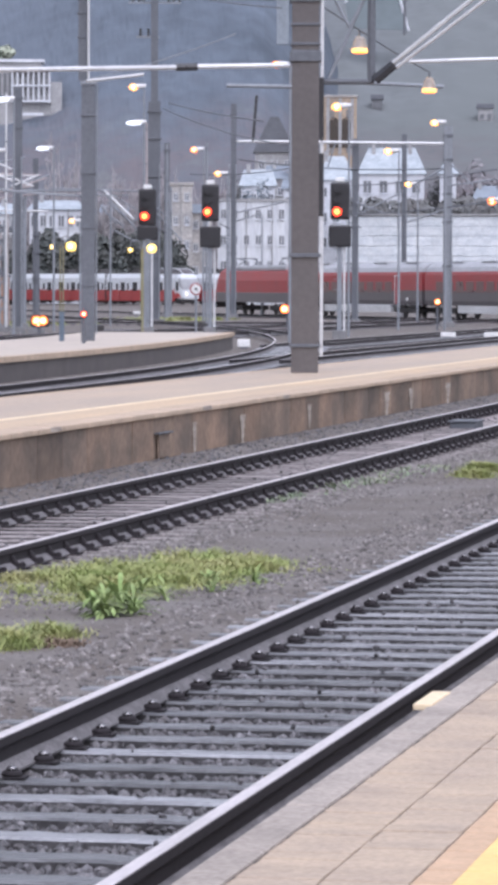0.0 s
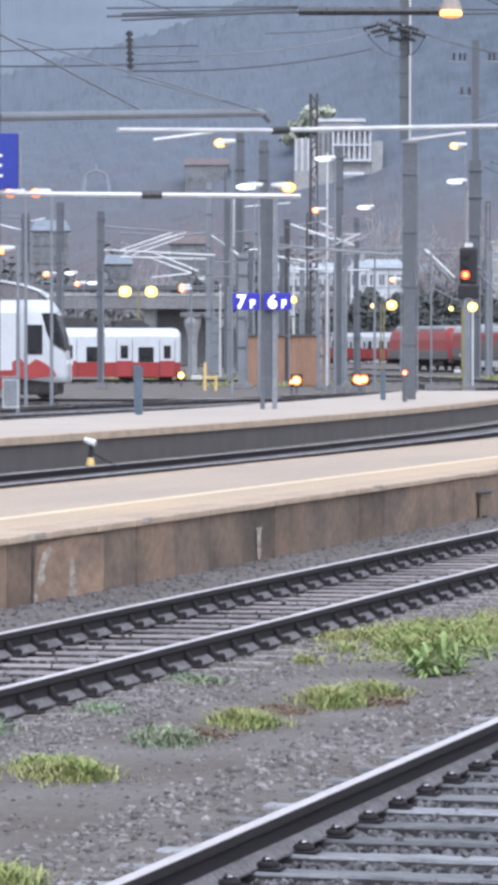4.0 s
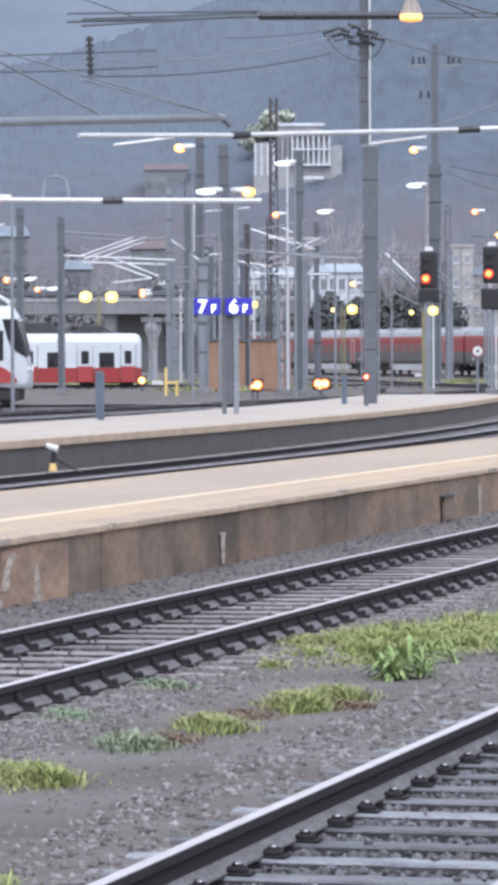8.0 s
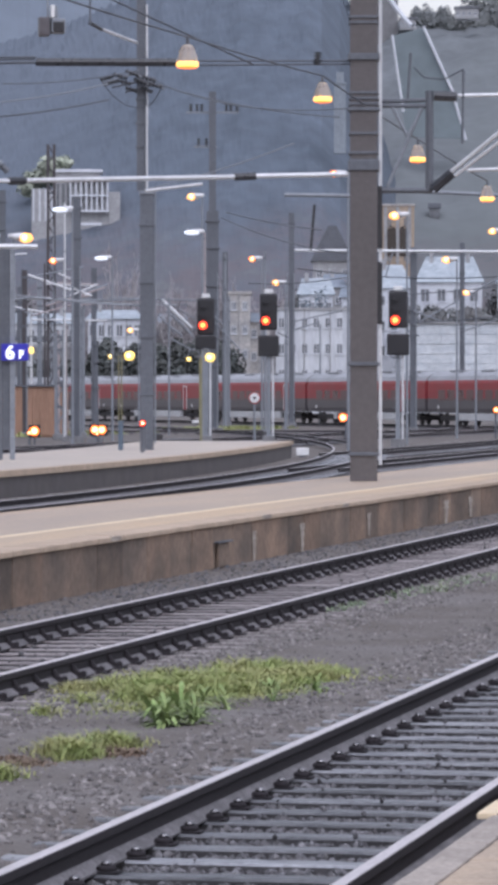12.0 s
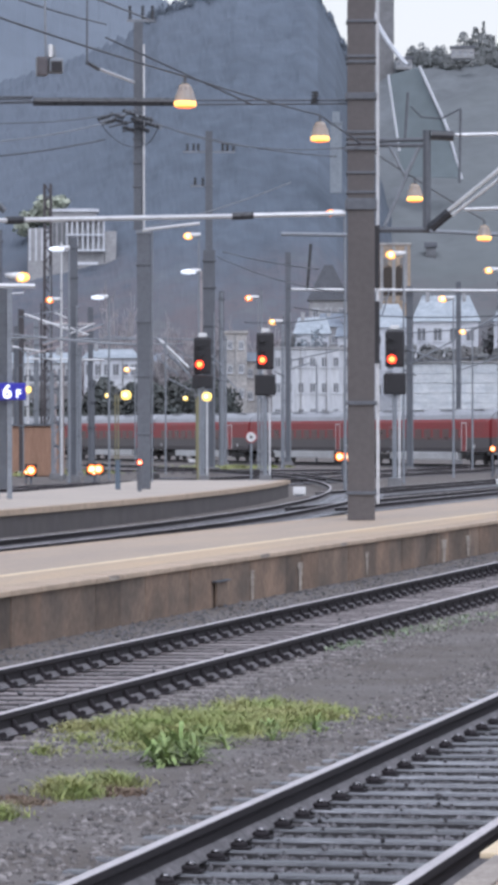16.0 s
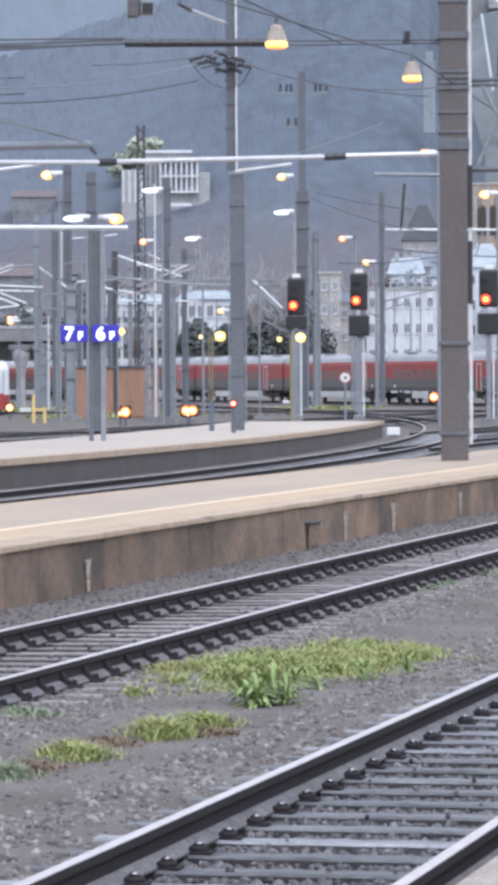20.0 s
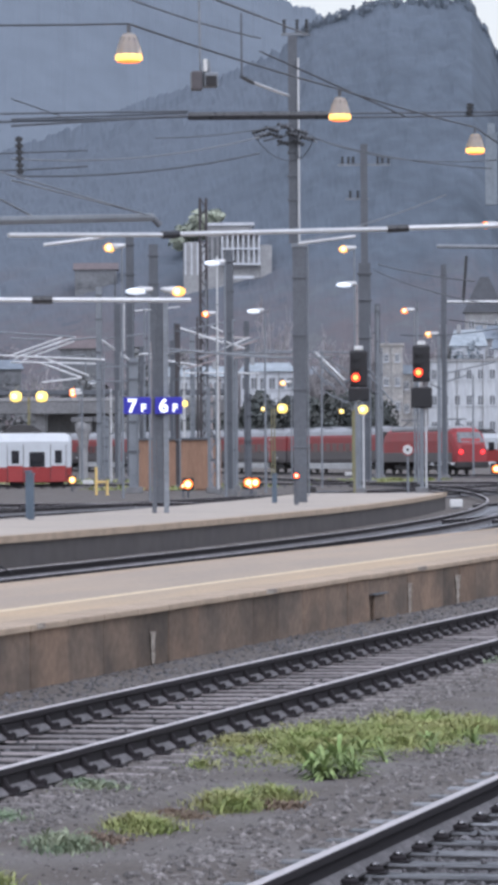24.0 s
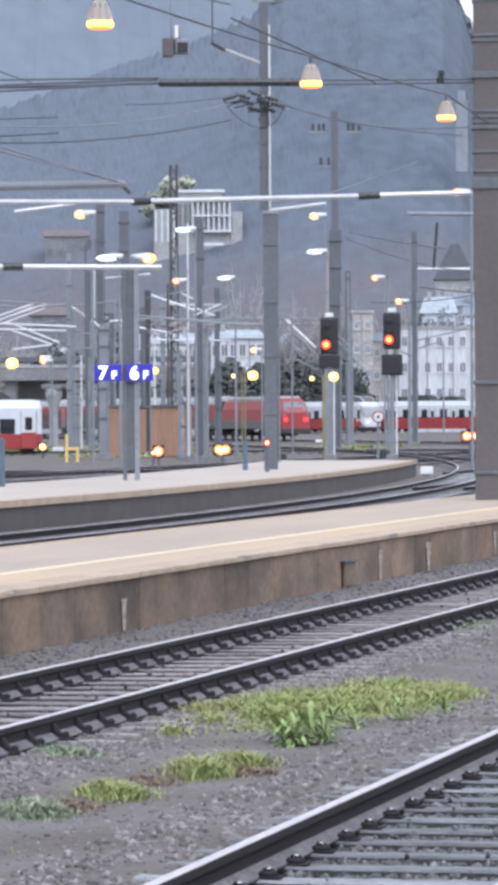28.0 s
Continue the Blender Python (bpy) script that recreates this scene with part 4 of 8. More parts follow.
    for y in (0, 6, 12, 18):
        share("roof_unit", unit, ob, pose(0, y, 0))
    return ob


def loco(label):
    """An electric locomotive, with raked rounded ends."""
    ob = thing("locomotive", label, "locomotive", group="locomotives of the red train")
    sec = lambda k, h, w: [(-w * 0.97, 1.0), (w * 0.97, 1.0), (w, 1.4), (w, h - 1.05), (w * 0.9, h - 0.35), (w * 0.6, h), (-w * 0.6, h), (-w * 0.9, h - 0.35), (-w, h - 1.05), (-w, 1.4)]
    bm = bmesh.new()
    rows = ((-9.5, 2.2, 1.25), (-9.3, 2.75, 1.36), (-8.6, 3.55, 1.45), (-8.0, 3.8, 1.48), (8.0, 3.8, 1.48), (8.6, 3.55, 1.45), (9.3, 2.75, 1.36), (9.5, 2.2, 1.25))
    loft(bm, [[(x, y, z) for x, z in sec(0, max(h, 2.45), w)] for y, h, w in rows])
    b = part("body", bm, M["red_paint"], ob, "deep red rounded body")
    bm = bmesh.new()
    box(bm, -1.495, 1.495, -8.7, 8.7, 0.98, 1.8, 0.06)
    part("lower_side", bm, M["grey_paint"], ob, "dark grey lower side")
    bm = bmesh.new()
    box(bm, -1.25, 1.25, -7.2, 7.2, 3.5, 3.98, 0.2)
    part("roof", bm, M["roof"], ob, "grey roof")
    for e in (-1, 1):
        bm = bmesh.new()
        loft(bm, [[(-1.1, e * 9.40, 2.62), (1.1, e * 9.40, 2.62), (1.16, e * 9.28, 2.62), (-1.16, e * 9.28, 2.62)], [(-1.0, e * 8.70, 3.46), (1.0, e * 8.70, 3.46), (1.0, e * 8.55, 3.4), (-1.0, e * 8.55, 3.4)]])
        part("windscreen", bm, M["pane"], b, "sloping windscreen")
        for sx in (-0.95, 0.95):
            bm = bmesh.new()
            rod(bm, (sx, e * 9.42, 1.85), (sx, e * 9.56, 1.85), 0.17, 0.17, 14)
            part("lamp", bm, M["tail"] if e < 0 else M["plastic"], b, "lit red tail lamp" if e < 0 else "round lamp")
        bm = bmesh.new()
        box(bm, -1.4, 1.4, min(e * 9.2, e * 9.7), max(e * 9.2, e * 9.7), 0.55, 1.05, 0.1)
        part("buffer_beam", bm, M["under"], ob, "black buffer beam")
        bogie(ob, e * 4.9)
        bm = bmesh.new()
        for sx in (-0.7, 0.7):
            rod(bm, (sx, e * 5.6, 4.0), (sx * 0.8, e * 4.2, 4.35), 0.04)
            rod(bm, (sx * 0.8, e * 4.2, 4.35), (sx * 0.9, e * 5.4, 4.55), 0.035)
        rod(bm, (-0.95, e * 5.4, 4.55), (0.95, e * 5.4, 4.55), 0.05)
        part("pantograph", bm, M["steel_dark"], ob, "folded pantograph")
    return ob


def emu(label, length, cars, nose, screen="glass", red_top=1.05):
    """A white and red electric multiple unit; its nose points along +y where it has one."""
    ob = thing("multiple_unit", label, "train", group="white and red trains")
    half, up = length / 2, (red_top - 1.05) * 0.6
    end = ((half - 2.0, 1.0, 0.0),) if nose else ((half - 0.5, 1.0, 0.0), (half - 0.15, 0.97, 0.1), (half, 0.9, 0.4))

    def skin(z0, z1, k0, k1, mat, name, txt):
        bm = bmesh.new()
        secs = []
        for y, k, cut in ((-half, 1.0, 0.0),) + end:
            top = z1 - (cut if z1 > 3.3 else 0.0)
            secs.append([(-1.42 * k * k0, y, z0), (1.42 * k * k0, y, z0), (1.42 * k * k1, y, top), (-1.42 * k * k1, y, top)])
        loft(bm, secs)
        return part(name, bm, mat, ob, txt)

    def side(name, mat, sx, y0, y1, z0, z1, out, owner, txt):
        bm = bmesh.new()
        box(bm, min(sx * 1.40, sx * out), max(sx * 1.40, sx * out), y0, y1, z0, z1, 0.025)
        return part(name, bm, M[mat], owner, txt)

    skin(0.40, red_top, 0.94, 1.0, M["bright_red"], "lower_side", "bright red lower side")
    skin(red_top, 3.15, 1.0, 0.985, M["white_paint"], "upper_side", "white upper side")
    skin(3.15, 3.72, 0.98, 0.74, M["white_paint"], "roof", "white roof edge")
    if nose:
        prof = ((half - 2.0, 1.42, 3.72, 0.75), (half - 1.2, 1.42, 3.72, 0.66), (half - 0.80, 1.40, 3.66, 0.62), (half - 0.42, 1.36, 3.16, 0.60), (half - 0.16, 1.28, 2.30, 0.60), (half - 0.05, 1.20, 1.55, 0.60), (half, 1.05, 1.12, 0.66))
        ring = lambda w, zt, zb: [(-w * 0.94, zb), (w * 0.94, zb), (w, zb + 0.25), (w, max(zb + 0.3, zt - 0.6)), (w * 0.9, zt - 0.16), (w * 0.6, zt), (-w * 0.6, zt), (-w * 0.9, zt - 0.16), (-w, max(zb + 0.3, zt - 0.6)), (-w, zb + 0.25)]
        bm = bmesh.new()
        loft(bm, [[(x, y, z) for x, z in ring(w, zt, zb)] for y, w, zt, zb in prof])
        nose_part = part("nose", bm, M["white_paint"], ob, "white rounded nose", True)
        bm = bmesh.new()
        shell = lambda w, zt, low, o: [(w + o, low), (w + o, max(low + 0.05, zt - 0.5)), (w * 0.9 + o, zt - 0.13 + o), (w * 0.6, zt + o), (-w * 0.6, zt + o), (-w * 0.9 - o, zt - 0.13 + o), (-w - o, max(low + 0.05, zt - 0.5)), (-w - o, low)]
        loft(bm, [[(x, y, z) for x, z in shell(w, zt, low, 0.025)] for y, w, zt, low in ((half - 0.44, 1.36, 3.18, 1.95), (half - 0.30, 1.33, 2.78, 1.86), (half - 0.16, 1.28, 2.30, 1.80), (half - 0.085, 1.23, 1.85, 1.72))])
        wind = part("windscreen", bm, M[screen], nose_part, "curved windscreen")
        for sx in (-1, 1):
            bm = bmesh.new()
            pane = ((half - 1.02, 3.14), (half - 0.82, 2.45), (half - 0.66, 2.12), (half - 0.43, 1.94), (half - 0.43, 3.14))
            loft(bm, [[(sx * k, y, z) for y, z in pane] for k in (1.36, 1.436)])
            part("side_pane", bm, M[screen], wind, "dark side pane of the cab")
            bm = bmesh.new()
            flash = ((half - 2.2, 0.70), (half - 0.42, 0.84), (half - 0.55, 1.08), (half - 0.95, 1.34), (half - 1.25, 1.46), (half - 1.6, 1.22), (half - 1.9, 1.50), (half - 2.2, 1.35))
            loft(bm, [[(sx * k, y, z) for y, z in flash] for k in (1.40, 1.44)])
            part("red_flash", bm, M["bright_red"], nose_part, "red pointed flash")
            side("window", "glass", sx, half - 1.60, half - 0.98, 1.62, 2.72, 1.435, ob, "dark cab side window")
            bm = bmesh.new()
            rod(bm, (sx * 0.75, half - 0.15, 1.3), (sx * 0.78, half + 0.02, 1.25), 0.13, 0.13, 12)
            part("headlamp", bm, M["head" if screen == "roof" else "plastic"], nose_part, "round headlamp")
        bm = bmesh.new()
        box(bm, -1.2, 1.2, half - 2.1, half - 0.35, 0.15, 0.75, 0.1)
        part("front_skirt", bm, M["under"], ob, "dark front skirt")
        # smoked glass hood over the roof gear behind the cab
        bm = bmesh.new()
        loft(bm, [[(-w, y, 3.66), (w, y, 3.66), (w * 0.8, y, z), (-w * 0.8, y, z)] for y, w, z in ((half - 7.5, 1.15, 4.32), (half - 2.6, 1.15, 4.30), (half - 1.9, 1.12, 4.18), (half - 1.2, 1.08, 3.96), (half - 0.85, 1.0, 3.72))])
        hood = part("roof_hood", bm, M["grey_paint"], ob, "dark smooth roof hood")
        for sx in (-1, 1):
            bm = bmesh.new()
            sweep(bm, [Vector(v) for v in ((sx * 0.97, half - 7.5, 4.33), (sx * 0.97, half - 2.6, 4.31), (sx * 0.94, half - 1.9, 4.19), (sx * 0.91, half - 1.2, 3.97), (sx * 0.85, half - 0.8, 3.70))], 0.05)
            part("hood_rim", bm, M["white_paint"], hood, "white rim of the hood")
    for c in range(cars):
        y0 = -half + length / cars * c
        y1 = y0 + length / cars
        for q0, q1, top in ((1.8, 4.4, 4.28), (5.0, 9.0, 4.42), (10.0, 13.6, 4.25)):
            if not (nose and c == cars - 1 and q0 < 8):
                bm = bmesh.new()
                loft(bm, [[(-w, y, 3.70), (w, y, 3.70), (w * 0.85, y, z), (-w * 0.85, y, z)] for y, w, z in ((y1 - q1, 0.95, 3.80), (y1 - q1 + 0.7, 0.98, top), (y1 - q0 - 0.7, 0.98, top), (y1 - q0, 0.95, 3.78))])
                part("roof_equipment", bm, M["under"], ob, "dark roof equipment")
        if c:
            bm = bmesh.new()
            box(bm, -1.44, 1.44, y0 - 0.10, y0 + 0.10, 0.6, 3.66)
            part("gangway", bm, M["under"], ob, "dark folding gangway")
        # from the car's end: door, wide window, door, seam, and so on
        for sx in (-1, 1):
            s = y1
            while s - 4.2 > y0:
                if not (nose and c == cars - 1 and s > y1 - 2.5):
                    for a0, a1 in ((0.57, 1.02), (3.26, 3.75)):
                        d = side("door", "white_paint", sx, s - a1 - 0.24, s - a0 + 0.24, 0.95, 2.85, 1.432, ob, "white passenger door")
                        side("window", "glass", sx, s - a1, s - a0, 1.54 + up * 0.5, 2.54, 1.442, d, "dark narrow window")
                        side("door_foot", "bright_red", sx, s - a1 - 0.24, s - a0 + 0.24, 0.42, 1.30 + up, 1.437, d, "red foot of the door")
                        for e in (s - a1 - 0.27, s - a0 + 0.25):
                            side("seam", "grey_paint", sx, e, e + 0.03, 0.5, 2.95, 1.436, d, "dark door seam")
                    side("window", "glass", sx, s - 2.62, s - 1.65, 1.2 + up, 2.22 + up, 1.434, ob, "dark wide window")
                side("window", "glass", sx, s - 5.9, s - 4.75, 1.2 + up, 2.24 + up, 1.434, ob, "dark wide window") if s - 6.1 > y0 else None
                s -= 6.2
        for y in (y0 + 2.2, y1 - 2.2):
            bogie(ob, y)
    return ob


LOCO_FRONT = loco("deep red electric locomotive at the head of the train")
LOCO_REAR = loco("deep red electric locomotive with lit tail lamps")
COACHES = [red_coach("deep red and dark grey passenger coach with grey roof") for k in range(1)]
for k in range(7):
    COACHES.append(copy_thing(COACHES[0], Matrix.Identity(4)))

# ---- parked white trains ----
def along(bearing, d, turn, m_along):
    """Pose on the ground at a bearing and distance, m_along behind the nose."""
    b, r = radians(bearing), radians(turn)
    return pose(-d * math.sin(b) + math.sin(r) * m_along, d * math.cos(b) - math.cos(r) * m_along, 0, 0, 0, turn)


near_unit = emu("white and red train with a rounded nose, parked", 56, 3, True)
near_unit.matrix_basis = along(17.89, 164, -77, 27.95) @ Matrix.Diagonal((1, 1, 1.09, 1))
for sx in (-1, 1):
    bm = bmesh.new()
    box(bm, min(sx * 1.40, sx * 1.446), max(sx * 1.40, sx * 1.446), 28 - 9.4, 28 - 4.2, 2.32, 3.55, 0.02)
    part("cream_panel", bm, M["cream"], near_unit, "cream-yellow panel above the windows")
mid_unit = emu("white and red train with a flat end, parked", 56, 3, False, "glass", 1.40)
mid_unit.matrix_basis = Matrix.Translation((0, 0, -0.2)) @ along(16.32, 258, -75, 28) @ Matrix.Diagonal((1, 1, 0.93, 1))
far_unit = emu("white and red train with lit headlamps, parked", 75, 4, True, "roof", 1.75)
far_unit.matrix_basis = along(11.65, 530, -135, 37.5) @ Matrix.Diagonal((1, 1, 1.09, 1))

rear_unit = emu("white and red train with dark roof equipment, parked", 56, 3, False, "glass", 1.85)
rear_unit.matrix_basis = along(11.53, 535, 62, 0) @ pose(0, -28, 0) @ Matrix.Diagonal((1, 1, 1.09, 1))
# ---- fittings of the tall mast ----
BX, BY = -13.14, 74.25
for zz, hh in ((1.02, 0.10), (2.68, 0.12), (6.29, 0.30), (7.39, 0.12), (8.33, 0.2)):
    bm = bmesh.new()
    box(bm, -0.29, 0.29, -0.29, 0.29, zz - 0.55, zz - 0.55 + hh * 0.6, 0.01)
    part("clamp_band", bm, M["steel_dark"], big, "dark clamp band")
for rise in (0.0, 0.14, 0.5, 1.05, 1.15, 1.25, 1.9, 2.55, 2.65, 3.3):
    zz = 6.45 + rise
    bm = bmesh.new()
    box(bm, -0.275, 0.275, -0.275, 0.275, zz - 0.55, zz - 0.50, 0.008)
    part("clamp_ring", bm, M["steel_dark"], big)
bm = bmesh.new()
box(bm, 0.275, 0.335, -0.2, -0.1, 0.3, 12.3)
part("cable_duct", bm, M["light_skirt"], big, "pale cable duct")
for zz in (4.3, 2.9):
    bm = bmesh.new()
    box(bm, 0.24, 0.34, -0.25, -0.1, zz, zz + 1.15, 0.02)
    part("switch_box", bm, M["black"], big, "narrow black box")


def bars(name, label, category, pieces, group=""):
    """A thing of straight round members; pieces: part name, end, end, radius, material, label."""
    o = Vector(pieces[0][1])
    ob = thing(name, label, category, Matrix.Translation(o), group)
    for pname, a, b, r, mat, txt in pieces:
        bm = bmesh.new()
        rod(bm, Vector(a) - o, Vector(b) - o, r, r, 8)
        part(pname, bm, M[mat], ob, txt)
    return ob


def ring_insulator(a, b, r=0.07, discs=5):
    """A stack of dark discs between two points."""
    a, b = Vector(a), Vector(b)
    bm = bmesh.new()
    rod(bm, a, b, r * 0.45)
    for k in range(discs):
        p = a.lerp(b, (k + 0.5) / discs)
        d = (b - a).normalized() * ((b - a).length * 0.28 / discs)
        rod(bm, p - d, p + d, r, r, 10)
    return bm


def insulator(a, b, r=0.07, discs=5, txt="dark ribbed insulator on the overhead line"):
    ob = part("insulator", ring_insulator(Vector(a) - Vector(a), Vector(b) - Vector(a), r, discs), M["insulator"])
    ob.location = Vector(a)
    return tagged(ob, txt, "insulator", group="insulators")


# long pipe arm over the third track, with insulators
bars("pipe_arm", "long pale pipe arm fixed to the tall mast", "catenary arm", [
    ("pipe", (-13.40, 74.00, 6.22), (-14.96, 72.98, 6.15), 0.045, "pipe", ""), ("pipe", (-15.26, 72.82, 6.13), (-18.41, 69.61, 5.93), 0.045, "pipe", ""), ("pipe", (-18.60, 69.35, 5.91), (-20.69, 66.87, 5.82), 0.042, "pipe", ""),
    ("insulator", (-14.93, 72.99, 6.15), (-15.29, 72.81, 6.13), 0.07, "insulator", "dark insulator"), ("insulator", (-18.39, 69.61, 5.93), (-18.62, 69.34, 5.91), 0.07, "insulator", "dark insulator"),
    ("strut", (-16.67, 71.58, 5.83), (-15.78, 72.30, 5.98), 0.03, "pipe", ""), ("strut", (-20.40, 68.00, 5.70), (-19.53, 68.78, 5.86), 0.03, "pipe", "")])
bars("pipe_arm", "pale pipe arm with an insulator reaching from the sign mast", "catenary arm", [
    ("pipe", (-28.21, 82.30, 5.36), (-25.19, 83.27, 5.34), 0.05, "pipe", ""), ("pipe", (-24.84, 83.38, 5.34), (-21.97, 84.18, 5.32), 0.05, "pipe", ""), ("insulator", (-25.23, 83.26, 5.34), (-24.82, 83.38, 5.34), 0.09, "insulator", "dark insulator")])
bars("cross_beam", "grey steel beam between the masts of the far platform", "catenary beam", [
    ("beam", (-28.16, 82.32, 6.99), (-26.42, 97.48, 7.90), 0.10, "steel", ""), ("bracket", (-26.49, 97.47, 7.97), (-26.22, 97.54, 7.69), 0.08, "steel_dark", "")])
# bracket frame on the tall mast over the second track
bars("mast_bracket", "grey steel bracket frame on the mast with diagonal struts", "catenary bracket", [
    ("beam", (-12.97, 74.28, 7.58), (-11.97, 74.44, 7.60), 0.04, "steel_dark", ""), ("beam", (-12.97, 74.28, 7.50), (-11.97, 74.44, 7.49), 0.04, "steel_dark", ""), ("tube", (-11.94, 74.45, 7.77), (-11.94, 74.45, 5.92), 0.075, "steel_dark", "square upright tube"),
    ("beam", (-12.99, 74.27, 5.93), (-11.89, 74.46, 5.93), 0.055, "steel_dark", ""), ("strut", (-12.07, 74.43, 7.49), (-12.71, 74.32, 5.99), 0.035, "steel", ""), ("strut", (-12.63, 74.33, 7.50), (-12.34, 74.38, 6.93), 0.03, "steel", ""), ("strut", (-12.34, 74.38, 6.93), (-12.07, 74.43, 7.45), 0.03, "steel", ""),
    ("insulator", (-11.86, 74.46, 7.68), (-11.44, 74.53, 7.66), 0.09, "insulator", "dark insulator"), ("pipe", (-11.42, 74.53, 7.68), (-8.96, 75.47, 7.77), 0.035, "pipe", ""),
    ("pipe", (-11.55, 74.31, 6.23), (-9.70, 73.87, 7.62), 0.045, "pipe", "pale inclined pipe"), ("pipe", (-11.43, 74.23, 6.18), (-9.69, 73.77, 7.40), 0.035, "pipe", "pale inclined pipe"), ("insulator", (-11.85, 74.36, 5.96), (-11.49, 74.32, 6.25), 0.10, "insulator", "dark insulator"),
    ("pipe", (-11.25, 74.56, 6.30), (-9.46, 75.21, 6.38), 0.035, "pipe", ""), ("hanger", (-12.28, 74.39, 8.47), (-12.34, 74.38, 7.58), 0.025, "steel_dark", ""), ("hanger", (-11.32, 74.55, 8.15), (-11.34, 74.54, 6.79), 0.025, "steel_dark", ""),
    ("hanger", (-12.22, 74.40, 8.21), (-12.04, 74.43, 8.02), 0.015, "wire", ""), ("hanger", (-12.04, 74.43, 8.02), (-11.68, 74.49, 7.98), 0.015, "wire", ""), ("hanger", (-11.68, 74.49, 7.98), (-11.32, 74.55, 8.17), 0.015, "wire", "")])
bars("cross_beam", "thin grey beam behind the tall mast", "catenary beam", [("beam", (-27.09, 137.35, 9.07), (-24.87, 137.77, 9.03), 0.07, "steel", ""), ("beam", (-24.09, 137.91, 9.26), (-19.74, 138.60, 9.04), 0.07, "steel", "")])

# headspan with hanging fittings
bars("head_span", "dark span beam between the masts high over the track", "catenary beam", [
    ("beam", (-18.97, 72.56, 8.27), (-16.41, 73.18, 8.27), 0.075, "insulator", ""), ("span_wire", (-16.41, 73.18, 8.30), (-13.39, 74.20, 8.33), 0.018, "wire", ""), ("span_wire", (-16.41, 73.18, 8.22), (-13.39, 74.20, 8.27), 0.018, "wire", ""),
    ("span_wire", (-21.81, 70.71, 8.02), (-19.00, 72.55, 8.28), 0.022, "wire", ""), ("span_wire", (-21.81, 70.71, 8.14), (-19.00, 72.55, 8.33), 0.018, "wire", ""), ("span_wire", (-22.07, 70.63, 8.09), (-18.97, 72.56, 8.26), 0.022, "wire", ""), ("span_wire", (-22.07, 70.63, 8.24), (-18.97, 72.56, 8.36), 0.018, "wire", "")])
insulator((-21.68, 70.75, 7.83), (-21.66, 70.76, 7.13), 0.07, 6)
insulator((-13.95, 74.00, 8.49), (-13.97, 73.99, 8.25), 0.07, 4)


# ---- bell lamps over the middle platform ----
def bell_lamp(x, y, z, s=1.0):
    ob = thing("bell_lamp", "hanging bell lamp with a lit amber rim", "platform lamp", pose(x, y, z) @ Matrix.Scale(0.8, 4), "hanging platform lamps")
    bm = bmesh.new()
    lathe(bm, [(0.20 * s, 0.02), (0.195 * s, 0.09), (0.165 * s, 0.20), (0.13 * s, 0.30), (0.09 * s, 0.36), (0.05 * s, 0.375)], 20)
    bell = part("bell", bm, M["lamp_bell"], ob, "pale translucent bell", True)
    for k in range(10):
        a = 0.628 * k
        bm = bmesh.new()
        rod(bm, (0.203 * s * math.cos(a), 0.203 * s * math.sin(a), 0.03), (0.125 * s * math.cos(a), 0.125 * s * math.sin(a), 0.32), 0.006, 0.005, 5)
        part("rib", bm, M["steel_dark"], bell)
    bm = bmesh.new()
    lathe(bm, [(0.12 * s, -0.065), (0.17 * s, -0.055), (0.195 * s, -0.03), (0.195 * s, 0.016), (0.10 * s, 0.018)], 20)
    lens = part("lens", bm, M["amber"], ob, "glowing amber lens", True)
    bm = bmesh.new()
    lathe(bm, [(0.14 * s, -0.048), (0.19 * s, -0.040), (0.203 * s, -0.02), (0.205 * s, 0.02), (0.20 * s, 0.055), (0.15 * s, 0.06)], 20)
    part("bright_ring", bm, M["hot"], lens, "bright ring of the lens", True)
    bm = bmesh.new()
    lathe(bm, [(0.03, 0.378), (0.03, 0.50), (0.015, 0.52)], 10)
    part("stem", bm, M["steel_dark"], ob)
    return ob


LAMPS = [(-14.62, 36.16, 5.78), (-13.08, 47.22, 6.83), (-13.00, 58.57, 7.00), (-13.02, 69.49, 7.27), (-13.22, 80.93, 6.88), (-13.14, 90.05, 6.52)]
for x, y, z in LAMPS:
    bell_lamp(x, y, z)
bell_lamp(-16.62, 47.16, 6.10)
# the cable that they hang from
bm = bmesh.new()
o = Vector(LAMPS[0])
pts = []
for a, b in zip(LAMPS, LAMPS[1:]):
    for k in range(8):
        u = k / 8
        pts.append(Vector(a).lerp(Vector(b), u) - o + Vector((0, 0, 0.416 - 0.10 * u * (1 - u))))
pts.append(Vector(LAMPS[-1]) - o + Vector((0, 0, 0.416)))
sweep(bm, pts, 0.014)
cable = part("lamp_cable", bm, M["wire"])
cable.location = o
tagged(cable, "thin cable carrying the lamps over the platform", "cable")

# box with a dark face that hangs on two rods
hb = thing("hanging_camera", "grey weatherproof box with a dark face hanging on rods", "camera box", pose(-13.94, 54.24, 7.06, 0, 0, 20))
bm = bmesh.new()
box(bm, -0.02, 0.17, -0.14, 0.14, 0.04, 0.24, 0.02)
part("housing", bm, M["steel"], hb, "grey housing")
bm = bmesh.new()
box(bm, 0.0, 0.15, -0.16, -0.143, 0.05, 0.19, 0.01)
part("front_glass", bm, M["black"], hb, "dark front")
bm = bmesh.new()
box(bm, -0.19, -0.04, -0.12, 0.12, 0.0, 0.26, 0.02)
part("speaker", bm, M["grey_paint"], hb, "dark side box")
bm = bmesh.new()
box(bm, -0.03, 0.02, -0.16, 0.02, 0.245, 0.42, 0.01)
part("bracket", bm, M["white"], hb, "white bracket")
